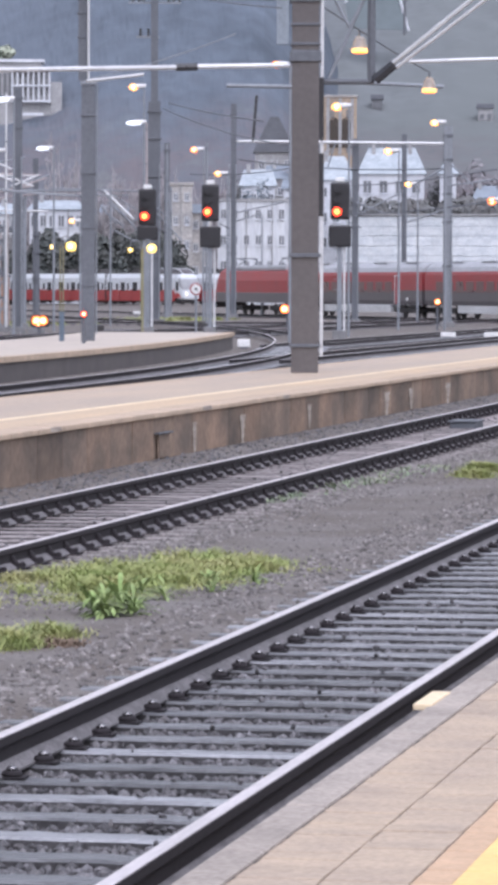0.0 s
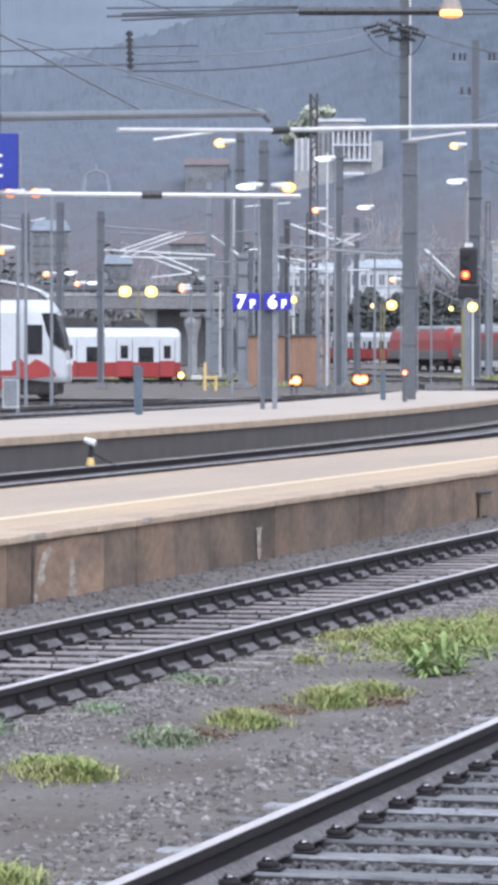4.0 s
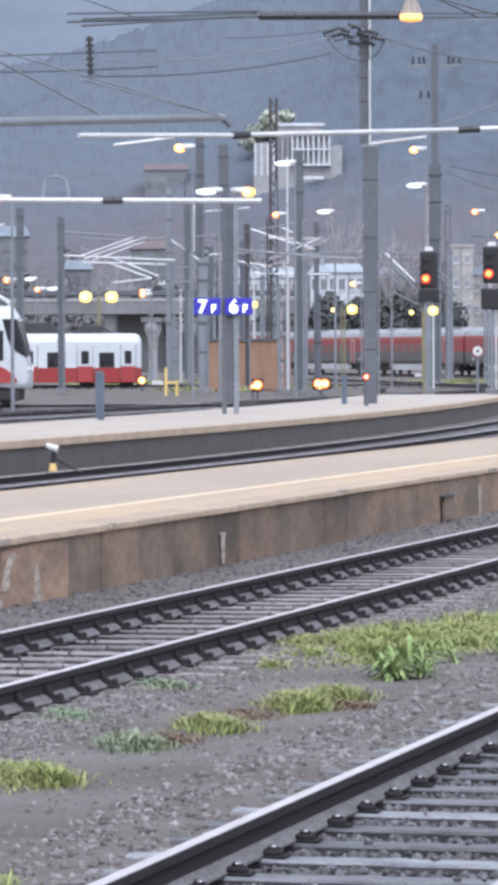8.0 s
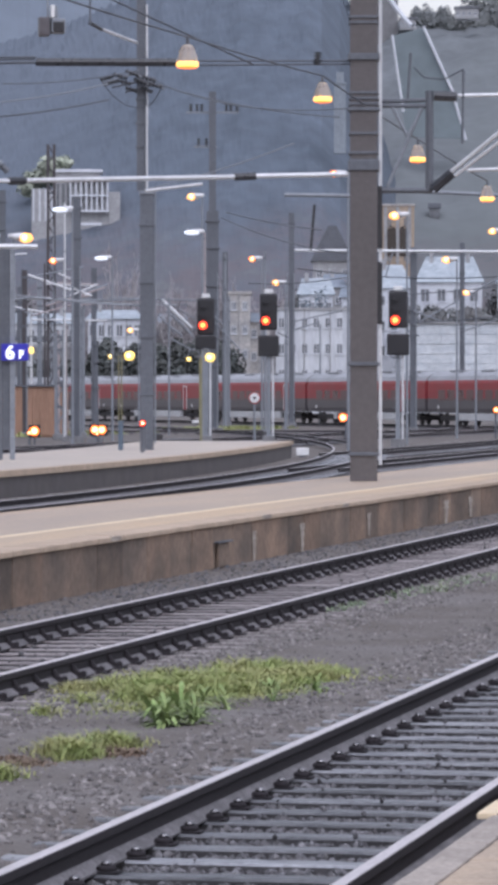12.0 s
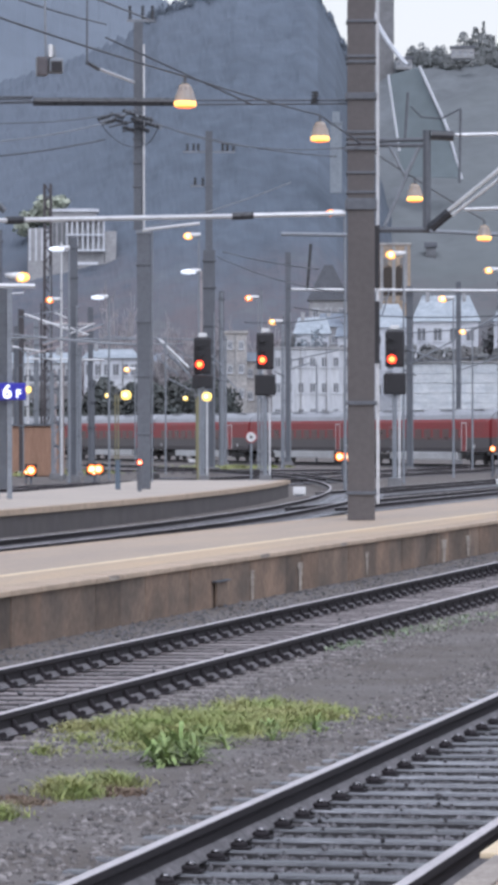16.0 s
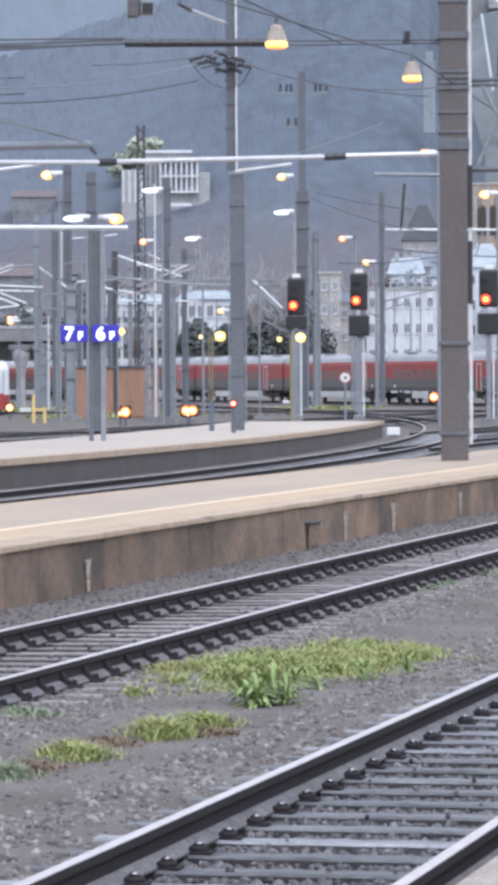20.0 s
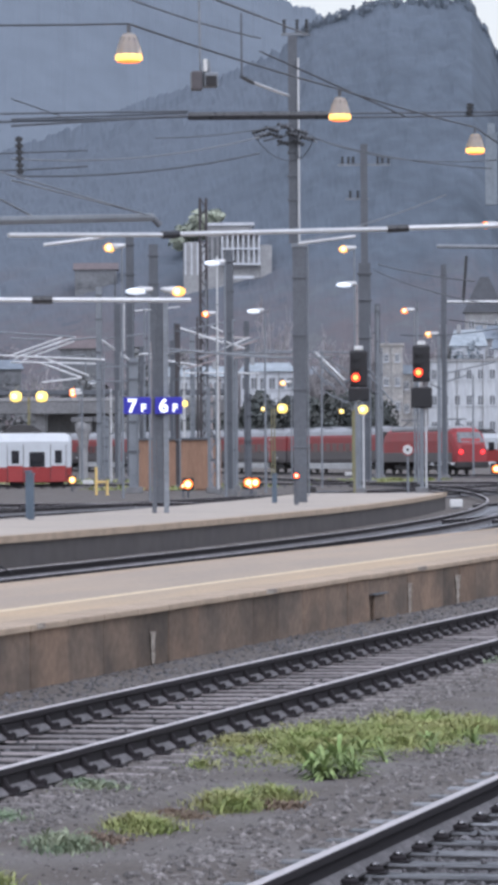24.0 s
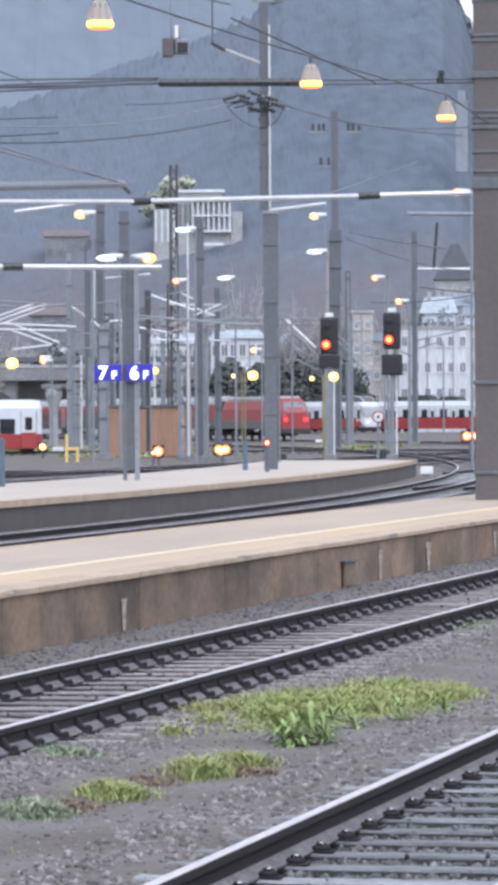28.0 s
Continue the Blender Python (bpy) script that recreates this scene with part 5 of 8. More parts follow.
for sx in (-0.06, 0.06):
    bm = bmesh.new()
    rod(bm, (sx, 0, 0.24), (sx - 0.02, 0, 1.6 if sx < 0 else 0.42), 0.016 if sx < 0 else 0.03)
    part("rod", bm, M["steel"], hb)


# ---- overhead wires ----
def wire(a, b, sag, r=0.012, mat="wire", n=14):
    a, b = Vector(a), Vector(b)
    bm = bmesh.new()
    sweep(bm, [a.lerp(b, k / n) - a - Vector((0, 0, sag * 4 * (k / n) * (1 - k / n))) for k in range(n + 1)], r)
    ob = part("overhead_wire", bm, M[mat])
    ob.location = a
    return tagged(ob, "thin dark overhead wire strung between masts", "wire", "overhead wires")


wire((-16.62, 47.16, 6.35), (-28.40, 82.23, 10.03), 0.0, 0.012)
wire((-16.16, 57.78, 8.83), (-17.67, 72.89, 9.70), 0.05, 0.014)
wire((-14.61, 60.25, 8.18), (-13.64, 66.62, 7.65), 0.0, 0.014)
wire((-14.91, 58.12, 8.81), (-26.38, 115.01, 14.12), 0.0, 0.02)
wire((-28.00, 90.78, 8.93), (-25.95, 106.90, 10.57), 0.25, 0.02, "steel")
wire((-28.00, 90.78, 8.53), (-26.42, 108.84, 10.28), 0.2, 0.022)
wire((-26.52, 86.00, 9.90), (-26.61, 91.20, 9.82), 0.0, 0.014)
wire((-26.53, 86.00, 8.10), (-26.68, 97.41, 8.00), 0.0, 0.02, "steel")
wire((-28.19, 82.31, 8.79), (-27.45, 90.95, 7.54), 0.0, 0.025, "steel")
wire((-27.78, 82.45, 8.67), (-26.35, 97.50, 7.90), 0.0, 0.018, "steel")
wire((-28.91, 82.05, 8.36), (-27.14, 94.17, 9.34), 0.0, 0.018)
wire((-28.91, 82.05, 8.07), (-27.14, 94.17, 8.96), 0.05, 0.022)
wire((-26.08, 96.54, 9.79), (-26.96, 114.88, 11.58), 0.1, 0.015)
wire((-26.48, 114.99, 11.25), (-13.38, 74.20, 7.45), 0.3, 0.012)
wire((-26.84, 116.96, 11.32), (-16.22, 88.53, 8.29), 0.15, 0.016)
wire((-52.94, 249.45, 13.69), (-36.90, 196.57, 10.32), 0.1, 0.035)
wire((-52.22, 244.49, 13.15), (-35.64, 196.80, 9.13), 0.3, 0.03)
wire((-31.29, 115.85, 5.16), (-27.26, 116.86, 4.79), 0.05, 0.03, "steel")
wire((-29.74, 116.26, 5.01), (-41.21, 185.48, 6.46), 0.1, 0.03, "steel")
wire((-26.71, 114.94, 8.15), (-22.56, 115.82, 9.47), 0.1, 0.018, "steel")
wire((-49.53, 255.24, 10.34), (-32.49, 227.69, 8.90), 0.3, 0.04)
wire((-38.62, 226.74, 6.30), (-29.42, 228.11, 7.13), 0.2, 0.04)
wire((-38.62, 226.73, 7.90), (-29.43, 228.11, 8.88), 0.2, 0.035)
wire((-52.59, 254.63, 9.39), (-42.27, 236.25, 9.28), 0.2, 0.035)

# ---- fittings of the slim mast on the far platform ----
part("top_bar", (lambda b: (box(b, -0.5, 0.34, -0.04, 0.04, 13.78, 13.86), b)[1])(bmesh.new()), M["steel"], post)
for dx in (-0.40, -0.02, 0.26):
    part("insulator", ring_insulator((dx, 0, 13.86), (dx, 0, 14.26), 0.055, 4), M["insulator"], post, "dark ribbed insulator")
bm = bmesh.new()
rod(bm, (0.005, -0.2, 7.7), (0.005, -0.2, 13.1), 0.035)
part("cable_duct", bm, M["light_skirt"], post, "pale cable duct")
bm = bmesh.new()
rod(bm, (0.245, -0.1, 0.2), (0.245, -0.1, 7.6), 0.028)
part("cable_duct", bm, M["steel"], post, "grey cable duct down the edge")
for zz in (1.6, 3.3, 4.9, 6.6, 8.9, 9.6, 10.3):
    bm = bmesh.new()
    wide, lean = (0.23, 0.0) if zz < 7 else (0.17, -0.16)
    box(bm, lean - wide, lean + wide, -wide, wide, zz, zz + 0.05, 0.008)
    part("clamp_ring", bm, M["steel_dark"], post)
bars("pipe_arm", "short pale arm and rod high on the slim mast", "catenary arm", [
    ("pipe", (-28.04, 114.62, 12.78), (-27.42, 116.83, 12.53), 0.05, "pipe", ""), ("insulator", (-28.09, 113.58, 12.85), (-28.01, 114.63, 12.76), 0.06, "insulator", "dark insulator"), ("rod", (-28.09, 113.58, 14.67), (-28.09, 113.58, 12.85), 0.03, "steel_dark", "")])
CLUSTER = Vector((-27.49, 116.40, 11.43))
for k, (x0, x1, z0, z1) in enumerate(((-0.92, -0.50, -0.02, 0.10), (-0.80, -0.42, -0.14, -0.06), (-0.55, -0.12, 0.16, 0.02), (-0.45, -0.02, -0.02, -0.14), (-0.20, 0.20, 0.26, 0.10), (0.03, 0.45, 0.02, -0.12),
                                      (0.28, 0.70, 0.10, -0.06), (0.45, 0.88, -0.12, -0.24), (-0.25, 0.12, -0.22, -0.34), (0.22, 0.55, -0.22, -0.36))):
    insulator(CLUSTER + Vector((x0, 0.05 * k - 0.3, z0)), CLUSTER + Vector((x1, 0.05 * k - 0.3, z1)), 0.062, 4)
bars("insulator_bracket", "flat steel bracket fanning out behind the insulators", "catenary bracket", [("bar", CLUSTER + Vector((x0, 0.25, z0)), CLUSTER + Vector((x1, 0.25, z1)), 0.03, m, "") for x0, z0, x1, z1, m in (
    (-0.95, -0.06, 0.05, 0.22, "steel"), (-0.7, -0.2, 0.6, 0.06, "steel_dark"), (-0.1, 0.24, 0.9, -0.28, "steel"), (-0.3, -0.34, 0.5, -0.14, "steel_dark"), (0.28, 0.12, 0.34, -0.75, "steel_dark"))])
wire(CLUSTER + Vector((-0.92, -0.2, -0.02)), CLUSTER + Vector((0.28, 0.3, -0.75)), 0.30, 0.014)
wire(CLUSTER + Vector((0.88, -0.1, -0.24)), CLUSTER + Vector((0.34, 0.3, -0.75)), 0.12, 0.014)


# ---- yard masts ----
def yard_mast(x, y, top, w, mat, label, lattice=False, base=-0.24, slim=None):
    h = top - base
    ob = thing("catenary_mast", label, "catenary mast", pose(x, y, base, 0, 0, 12), "masts in the yard")
    if lattice:
        for sx in (-1, 1):
            for sy in (-1, 1):
                bm = bmesh.new()
                box(bm, sx * w / 2 - 0.075, sx * w / 2 + 0.075, sy * w / 2 - 0.075, sy * w / 2 + 0.075, 0, h)
                part("leg", bm, M[mat], ob)
        n = max(4, int(h / (w * 1.6)))
        for k in range(n):
            z0, z1 = h * k / n, h * (k + 1) / n
            s = 1 if k % 2 else -1
            bm = bmesh.new()
            rod(bm, (-s * w / 2, -w / 2, z0), (s * w / 2, -w / 2, z1), 0.045, 0.045, 5)
            part("brace", bm, M[mat], ob)
    else:
        bm = bmesh.new()
        box(bm, -w / 2, w / 2, -w / 2, -w / 2 + 0.03, 0, h)
        part("flange", bm, M[mat], ob)
        bm = bmesh.new()
        box(bm, -w / 2, w / 2, w / 2 - 0.03, w / 2, 0, h)
        part("flange", bm, M[mat], ob)
        bm = bmesh.new()
        box(bm, -0.015, 0.015, -w / 2 + 0.03, w / 2 - 0.03, 0, h)
        part("web", bm, M[mat], ob)
    if slim:
        z1, w1 = slim
        for y0, y1, x1 in ((-w1 / 2, -w1 / 2 + 0.03, w1 / 2), (w1 / 2 - 0.03, w1 / 2, w1 / 2), (-w1 / 2 + 0.032, w1 / 2 - 0.032, 0.015)):
            bm = bmesh.new()
            box(bm, -x1, x1, y0, y1, h + 0.002, z1 - base)
            part("upper_post", bm, M[mat], ob, "slimmer upper length")
    bm = bmesh.new()
    rod(bm, (w * 0.42, -w / 2 - 0.06, 0.3), (w * 0.42, -w / 2 - 0.06, h * 0.72), 0.05, 0.05, 6)
    part("conduit", bm, M["steel"], ob, "grey conduit")
    for zf in (0.3, 0.52, 0.66, 0.83, 0.95):
        bm = bmesh.new()
        box(bm, -w * 0.62, w * 0.62, -w * 0.62, w * 0.62, h * zf, h * zf + 0.12, 0.01)
        part("clamp", bm, M["steel_dark"], ob)
    bm = bmesh.new()
    box(bm, -w * 0.9, w * 0.9, -w * 0.9, w * 0.9, 0, 0.35, 0.04)
    part("foot", bm, M["concrete"], ob, "concrete foot")
    return ob


second = yard_mast(-55.78, 258.54, 14.2, 0.78, "steel_dark", "tall grey mast with crossarms between the tracks", slim=(21.96, 0.46))
third = yard_mast(-60.42, 309.07, 16.37, 0.42, "steel_dark", "slim grey mast beside the track")
yard_mast(-43.44, 263.88, 11.94, 0.42, "steel_dark", "slim grey mast in front of the white hall")
yard_mast(-34.89, 246.78, 12.03, 0.5, "steel", "pale grey mast beside the red train")
yard_mast(-51.68, 339.22, 15.11, 0.4, "steel_dark", "thin grey mast behind the red train")
yard_mast(-80.94, 283.74, 14.02, 0.40, "steel", "grey mast beside the parked train")
yard_mast(-86.57, 305.25, 4.75, 0.45, "steel", "short grey mast beside the parked train")
yard_mast(-59.48, 215.39, 7.22, 0.5, "steel", "grey mast beside the brown hut")
yard_mast(-59.92, 226.53, 9.41, 0.28, "rusty", "thin rusty mast in front of the brown hut")
yard_mast(-61.72, 239.58, 17.45, 0.38, "rusty", "rusty brown lattice mast in the yard", True)
yard_mast(-50.44, 201.00, 12.29, 0.42, "steel_dark", "dark grey mast in the yard")
yard_mast(-56.50, 225.74, 7.40, 0.5, "steel", "pale grey mast in the yard", True)
yard_mast(-71.35, 289.53, 11.58, 0.40, "steel_dark", "dark mast behind the signals in the yard")
yard_mast(-67.33, 214.31, 9.56, 0.36, "steel_dark", "dark slim mast before the parked train")
yard_mast(-68.95, 324.41, 13.94, 0.45, "steel_dark", "grey mast behind the light signals")
yard_mast(-85.83, 309.86, 19.32, 0.6, "steel_dark", "tall dark mast far behind the parked train")
yard_mast(-83.71, 309.17, 18.35, 0.7, "steel_dark", "tall dark mast far behind the sign")
yard_mast(-69.15, 206.69, 9.20, 0.4, "steel_dark", "slim dark mast by the parked train")
yard_mast(-91.25, 280.60, 12.53, 0.5, "steel_dark", "slim dark mast behind the parked train")
yard_mast(-79.36, 283.12, 12.73, 0.4, "steel_dark", "dark slim mast behind the parked train")
yard_mast(-54.70, 214.23, 5.60, 0.42, "steel", "pale short lattice mast in the yard", True)
yard_mast(-73.26, 281.09, 10.35, 0.35, "steel", "pale slim mast behind the brown hut")
yard_mast(-80.23, 292.77, 9.90, 0.35, "steel_dark", "dark slim mast beside the brown hut")
yard_mast(-70.08, 263.46, 9.47, 0.30, "steel_dark", "thin dark mast behind the brown hut")
for zz, w in ((20.80, 1.7), (18.58, 1.2)):
    bm = bmesh.new()
    box(bm, -w, w if w > 1.5 else 0.3, -0.06, 0.06, zz + 0.24 - 0.25, zz + 0.24 - 0.13)
    part("crossarm", bm, M["steel"], second)
    for dx in ((-1.4, -1.0, -0.7, 0.9, 1.2, 1.6) if w > 1.5 else (-0.9, -0.4)):
        part("insulator", ring_insulator((dx, 0, zz + 0.11), (dx, 0, zz + 0.6), 0.11, 3), M["insulator"], second, "dark insulator")
bars("pipe_arm", "pale pipe arm on the slim mast", "catenary arm", [("pipe", (-60.35, 309.16, 13.49), (-56.15, 309.96, 13.46), 0.10, "pipe", ""), ("insulator", (-58.98, 309.43, 13.48), (-58.70, 309.48, 17.02), 0.12, "insulator", "dark insulator")])
bars("pipe_arm", "pale pipe arm in front of the white houses", "catenary arm", [("pipe", (-45.76, 263.05, 11.71), (-37.64, 264.33, 11.63), 0.09, "pipe", ""), ("strut", (-44.66, 263.24, 11.71), (-45.17, 263.15, 10.00), 0.05, "steel", "")])


# ---- zigzag cantilevers in the yard ----
def cantilever(pieces, label="zigzag pale pipe cantilever on a yard mast"):
    bars("cantilever", label, "catenary cantilever", [("pipe", a, b, r, mat, "") for a, b, r, mat in pieces], "yard cantilevers")


cantilever([((-80.86, 283.70, 10.36), (-83.50, 282.94, 10.09), 0.07, "steel"), ((-83.50, 282.94, 10.09), (-86.83, 281.93, 8.79), 0.07, "pipe"), ((-82.64, 283.19, 10.08), (-86.25, 282.11, 8.71), 0.055, "pipe"), ((-87.03, 281.87, 8.59), (-80.88, 283.70, 8.43), 0.065, "pipe"), ((-87.02, 281.87, 10.32), (-84.67, 282.59, 10.18), 0.06, "steel")])
cantilever([((-80.88, 283.70, 8.26), (-85.00, 282.49, 8.50), 0.06, "steel"), ((-85.00, 282.49, 8.50), (-82.14, 283.33, 7.41), 0.07, "pipe"), ((-82.14, 283.33, 7.41), (-84.89, 282.52, 7.10), 0.065, "pipe"), ((-80.88, 283.70, 8.43), (-78.00, 284.50, 8.36), 0.05, "steel")])
cantilever([((-80.86, 283.70, 10.23), (-78.20, 284.45, 8.24), 0.09, "pipe"), ((-80.87, 283.70, 10.19), (-77.59, 284.61, 10.58), 0.055, "steel"), ((-79.20, 284.17, 12.77), (-79.22, 284.16, 9.36), 0.09, "pipe")])
cantilever([((-62.98, 238.84, 9.53), (-59.39, 239.75, 8.23), 0.07, "pipe"), ((-59.39, 239.75, 8.23), (-61.99, 239.09, 7.74), 0.065, "steel"), ((-62.48, 238.97, 9.46), (-59.72, 239.67, 9.99), 0.055, "steel"), ((-65.37, 238.19, 7.97), (-61.66, 239.18, 8.11), 0.06, "pipe")])
cantilever([((-61.99, 239.09, 7.74), (-58.29, 240.02, 8.91), 0.065, "steel"), ((-64.78, 238.35, 7.75), (-61.76, 239.15, 7.22), 0.06, "pipe"), ((-61.92, 239.11, 8.97), (-58.99, 239.85, 8.88), 0.05, "pipe"), ((-62.82, 238.88, 6.81), (-58.30, 240.02, 6.75), 0.055, "pipe")])
cantilever([((-55.70, 258.06, 7.50), (-57.00, 257.77, 6.41), 0.06, "steel"), ((-58.85, 257.36, 8.44), (-57.00, 257.77, 6.59), 0.09, "pipe"), ((-57.00, 257.77, 6.22), (-58.60, 257.41, 7.70), 0.06, "steel"), ((-59.14, 257.29, 7.52), (-58.07, 257.53, 6.23), 0.05, "steel"), ((-62.31, 256.54, 8.57), (-55.70, 258.06, 8.34), 0.055, "steel")])
cantilever([((-67.33, 214.27, 8.72), (-62.94, 215.60, 8.40), 0.05, "steel"), ((-63.54, 215.42, 8.40), (-66.37, 214.57, 7.37), 0.05, "pipe"), ((-62.85, 215.63, 8.40), (-65.78, 214.75, 7.37), 0.04, "pipe"), ((-67.32, 214.27, 7.43), (-61.29, 216.08, 7.14), 0.05, "pipe"), ((-64.58, 215.11, 7.28), (-62.19, 215.82, 6.27), 0.05, "pipe")])
cantilever([((-69.25, 206.71, 9.02), (-70.74, 206.20, 9.05), 0.045, "steel"), ((-69.17, 206.74, 8.74), (-68.17, 207.07, 8.95), 0.045, "pipe"), ((-69.25, 206.71, 8.29), (-70.45, 206.30, 8.59), 0.045, "pipe")])
cantilever([((-28.46, 82.21, 5.03), (-28.91, 82.05, 4.81), 0.03, "pipe"), ((-28.46, 82.21, 4.87), (-28.12, 82.33, 5.12), 0.03, "pipe")], "short pale pipe cantilever on the sign mast")
cantilever([((-50.69, 200.70, 7.69), (-49.64, 200.96, 7.27), 0.045, "pipe"), ((-50.70, 200.70, 8.13), (-51.30, 200.54, 8.41), 0.045, "pipe"), ((-50.69, 200.70, 7.27), (-49.36, 201.03, 7.84), 0.045, "pipe")])
cantilever([((-60.40, 309.16, 7.27), (-58.29, 309.56, 7.92), 0.06, "steel"), ((-60.40, 309.16, 7.93), (-56.57, 309.88, 8.80), 0.06, "steel")])
cantilever([((-55.54, 258.09, 7.35), (-54.79, 258.25, 6.62), 0.05, "steel"), ((-55.54, 258.09, 6.99), (-53.89, 258.44, 5.15), 0.05, "steel")])
cantilever([((-43.35, 263.46, 6.85), (-40.28, 263.94, 8.52), 0.05, "steel"), ((-43.35, 263.46, 7.77), (-41.38, 263.77, 7.03), 0.05, "steel")])
cantilever([((-34.90, 246.54, 9.57), (-37.04, 246.23, 8.39), 0.06, "steel"), ((-34.89, 246.54, 7.02), (-37.37, 246.18, 6.15), 0.05, "steel"), ((-34.89, 246.54, 8.40), (-31.86, 246.95, 8.82), 0.05, "steel"), ((-34.90, 246.54, 9.95), (-33.29, 246.76, 8.40), 0.045, "steel")])


# ---- thin poles and short posts crowding the yard ----
def yard_pole(x, y, top, r, mat, label, base=-0.24):
    ob = thing("yard_pole", label, "pole", pose(x, y, base), "thin poles in the yard")
    h = top - base
    bm = bmesh.new()
    rod(bm, (0, 0, 0), (0, 0, h), r * 1.15, r * 0.85, 8)
    part("shaft", bm, M[mat], ob)
    bm = bmesh.new()
    box(bm, -r * 2.2, r * 2.2, -r * 2.2, r * 2.2, 0, 0.3, 0.03)
    part("foot", bm, M["concrete"], ob, "concrete foot")
    for zf in (0.55, 0.8, 0.97):
        bm = bmesh.new()
        rod(bm, (0, 0, h * zf - 0.06), (0, 0, h * zf), r * 1.5, r * 1.5, 8)
        part("ring", bm, M["steel_dark"], ob)
    return ob


yard_pole(-55.99, 218.95, 5.77, 0.090, "pink_pipe", "pinkish pole before the brown hut")
yard_pole(-52.69, 207.41, 12.31, 0.055, "pipe", "tall thin pale pole in the yard")
yard_pole(-54.59, 215.18, 6.13, 0.070, "pink_pipe", "short pinkish pole before the brown hut")
yard_pole(-57.46, 227.87, 6.53, 0.070, "steel", "thin grey pole in the yard")
yard_pole(-57.59, 230.93, 7.21, 0.100, "steel", "short grey pole behind the hut")
yard_pole(-48.99, 199.06, 4.94, 0.160, "steel_dark", "short thick dark post")
yard_pole(-66.10, 251.46, 7.56, 0.090, "pipe", "short pale post behind the sign")
yard_pole(-66.12, 253.52, 7.10, 0.070, "steel", "short grey post behind the sign")
yard_pole(-65.36, 253.72, 7.23, 0.080, "steel", "short grey post behind the sign")
yard_pole(-61.24, 236.19, 10.13, 0.070, "rusty", "thin dark rusty pole")
yard_pole(-63.25, 231.51, 7.54, 0.060, "steel", "thin grey pole beside the sign")
yard_pole(-66.85, 246.08, 8.91, 0.070, "pink_pipe", "thin pinkish pole behind the sign")
yard_pole(-69.65, 258.79, 11.37, 0.080, "pink_pipe", "tall pinkish pole behind the sign")
yard_pole(-67.63, 253.12, 10.98, 0.070, "steel", "thin grey pole behind the sign")
yard_pole(-64.10, 241.64, 9.97, 0.060, "steel_dark", "thin dark pole behind the sign")
yard_pole(-60.34, 217.80, 6.09, 0.100, "steel", "short grey post beside the sign")
yard_pole(-81.13, 288.82, 14.99, 0.100, "steel_dark", "tall dark pole in the yard")
yard_pole(-77.97, 268.92, 6.64, 0.080, "steel", "short grey pole under the bridge")
yard_pole(-73.33, 259.85, 6.22, 0.070, "pipe", "short pale pole before the bridge")
yard_pole(-73.37, 261.92, 6.12, 0.070, "steel", "short grey pole before the bridge")
yard_pole(-55.74, 256.00, 12.73, 0.070, "pink_pipe", "thin pinkish pole behind the light signal")
yard_pole(-59.24, 278.78, 12.16, 0.110, "steel", "grey pole beside the crossarm mast")
yard_pole(-68.28, 322.86, 10.29, 0.090, "steel", "short grey pole beside the narrow house")
yard_pole(-47.59, 235.23, 10.69, 0.070, "steel", "thin grey pole above the light signal")
yard_pole(-61.04, 324.31, 8.08, 0.070, "steel", "thin grey pole before the white house")
yard_pole(-57.87, 294.36, 11.26, 0.060, "steel", "thin grey pole before the white house")
cantilever([((-54.9, 225.41, 8.36), (-58.18, 224.59, 7.3), 0.050, "pink_pipe"), ((-57.32, 224.81, 7.64), (-55.6, 225.24, 7.91), 0.050, "pink_pipe"), ((-58.93, 224.39, 6.75), (-57.21, 224.84, 7.25), 0.045, "pink_pipe"), ((-57.53, 224.75, 8.61), (-55.22, 225.33, 8.52), 0.045, "pink_pipe"), ((-60.74, 223.91, 7.64), (-58.18, 224.59, 7.8), 0.050, "steel"), ((-60.74, 223.91, 7.39), (-59.3, 224.29, 7.08), 0.040, "steel"), ((-57.1, 224.86, 7.64), (-53.02, 225.86, 7.64), 0.055, "steel"), ((-58.61, 224.48, 7.77), (-57.43, 224.78, 7.58), 0.040, "pink_pipe"), ((-57.0, 224.89, 7.3), (-54.96, 225.4, 7.47), 0.040, "pink_pipe"), ((-59.35, 224.28, 6.97), (-57.32, 224.81, 6.31), 0.035, "steel")], "pinkish pipe cantilever on thin poles in the yard")
cantilever([((-55.92, 243.67, 8.18), (-53.77, 244.15, 5.68), 0.045, "steel"), ((-55.34, 243.8, 7.89), (-53.71, 244.16, 6.87), 0.04, "steel"), ((-55.46, 243.77, 6.63), (-54.53, 243.98, 5.86), 0.050, "steel"), ((-55.22, 243.82, 5.68), (-53.83, 244.14, 4.96), 0.045, "steel"), ((-55.34, 243.80, 8.29), (-55.34, 243.80, -0.24), 0.06, "steel")], "crossed pale pipe cantilever beside the light signal")
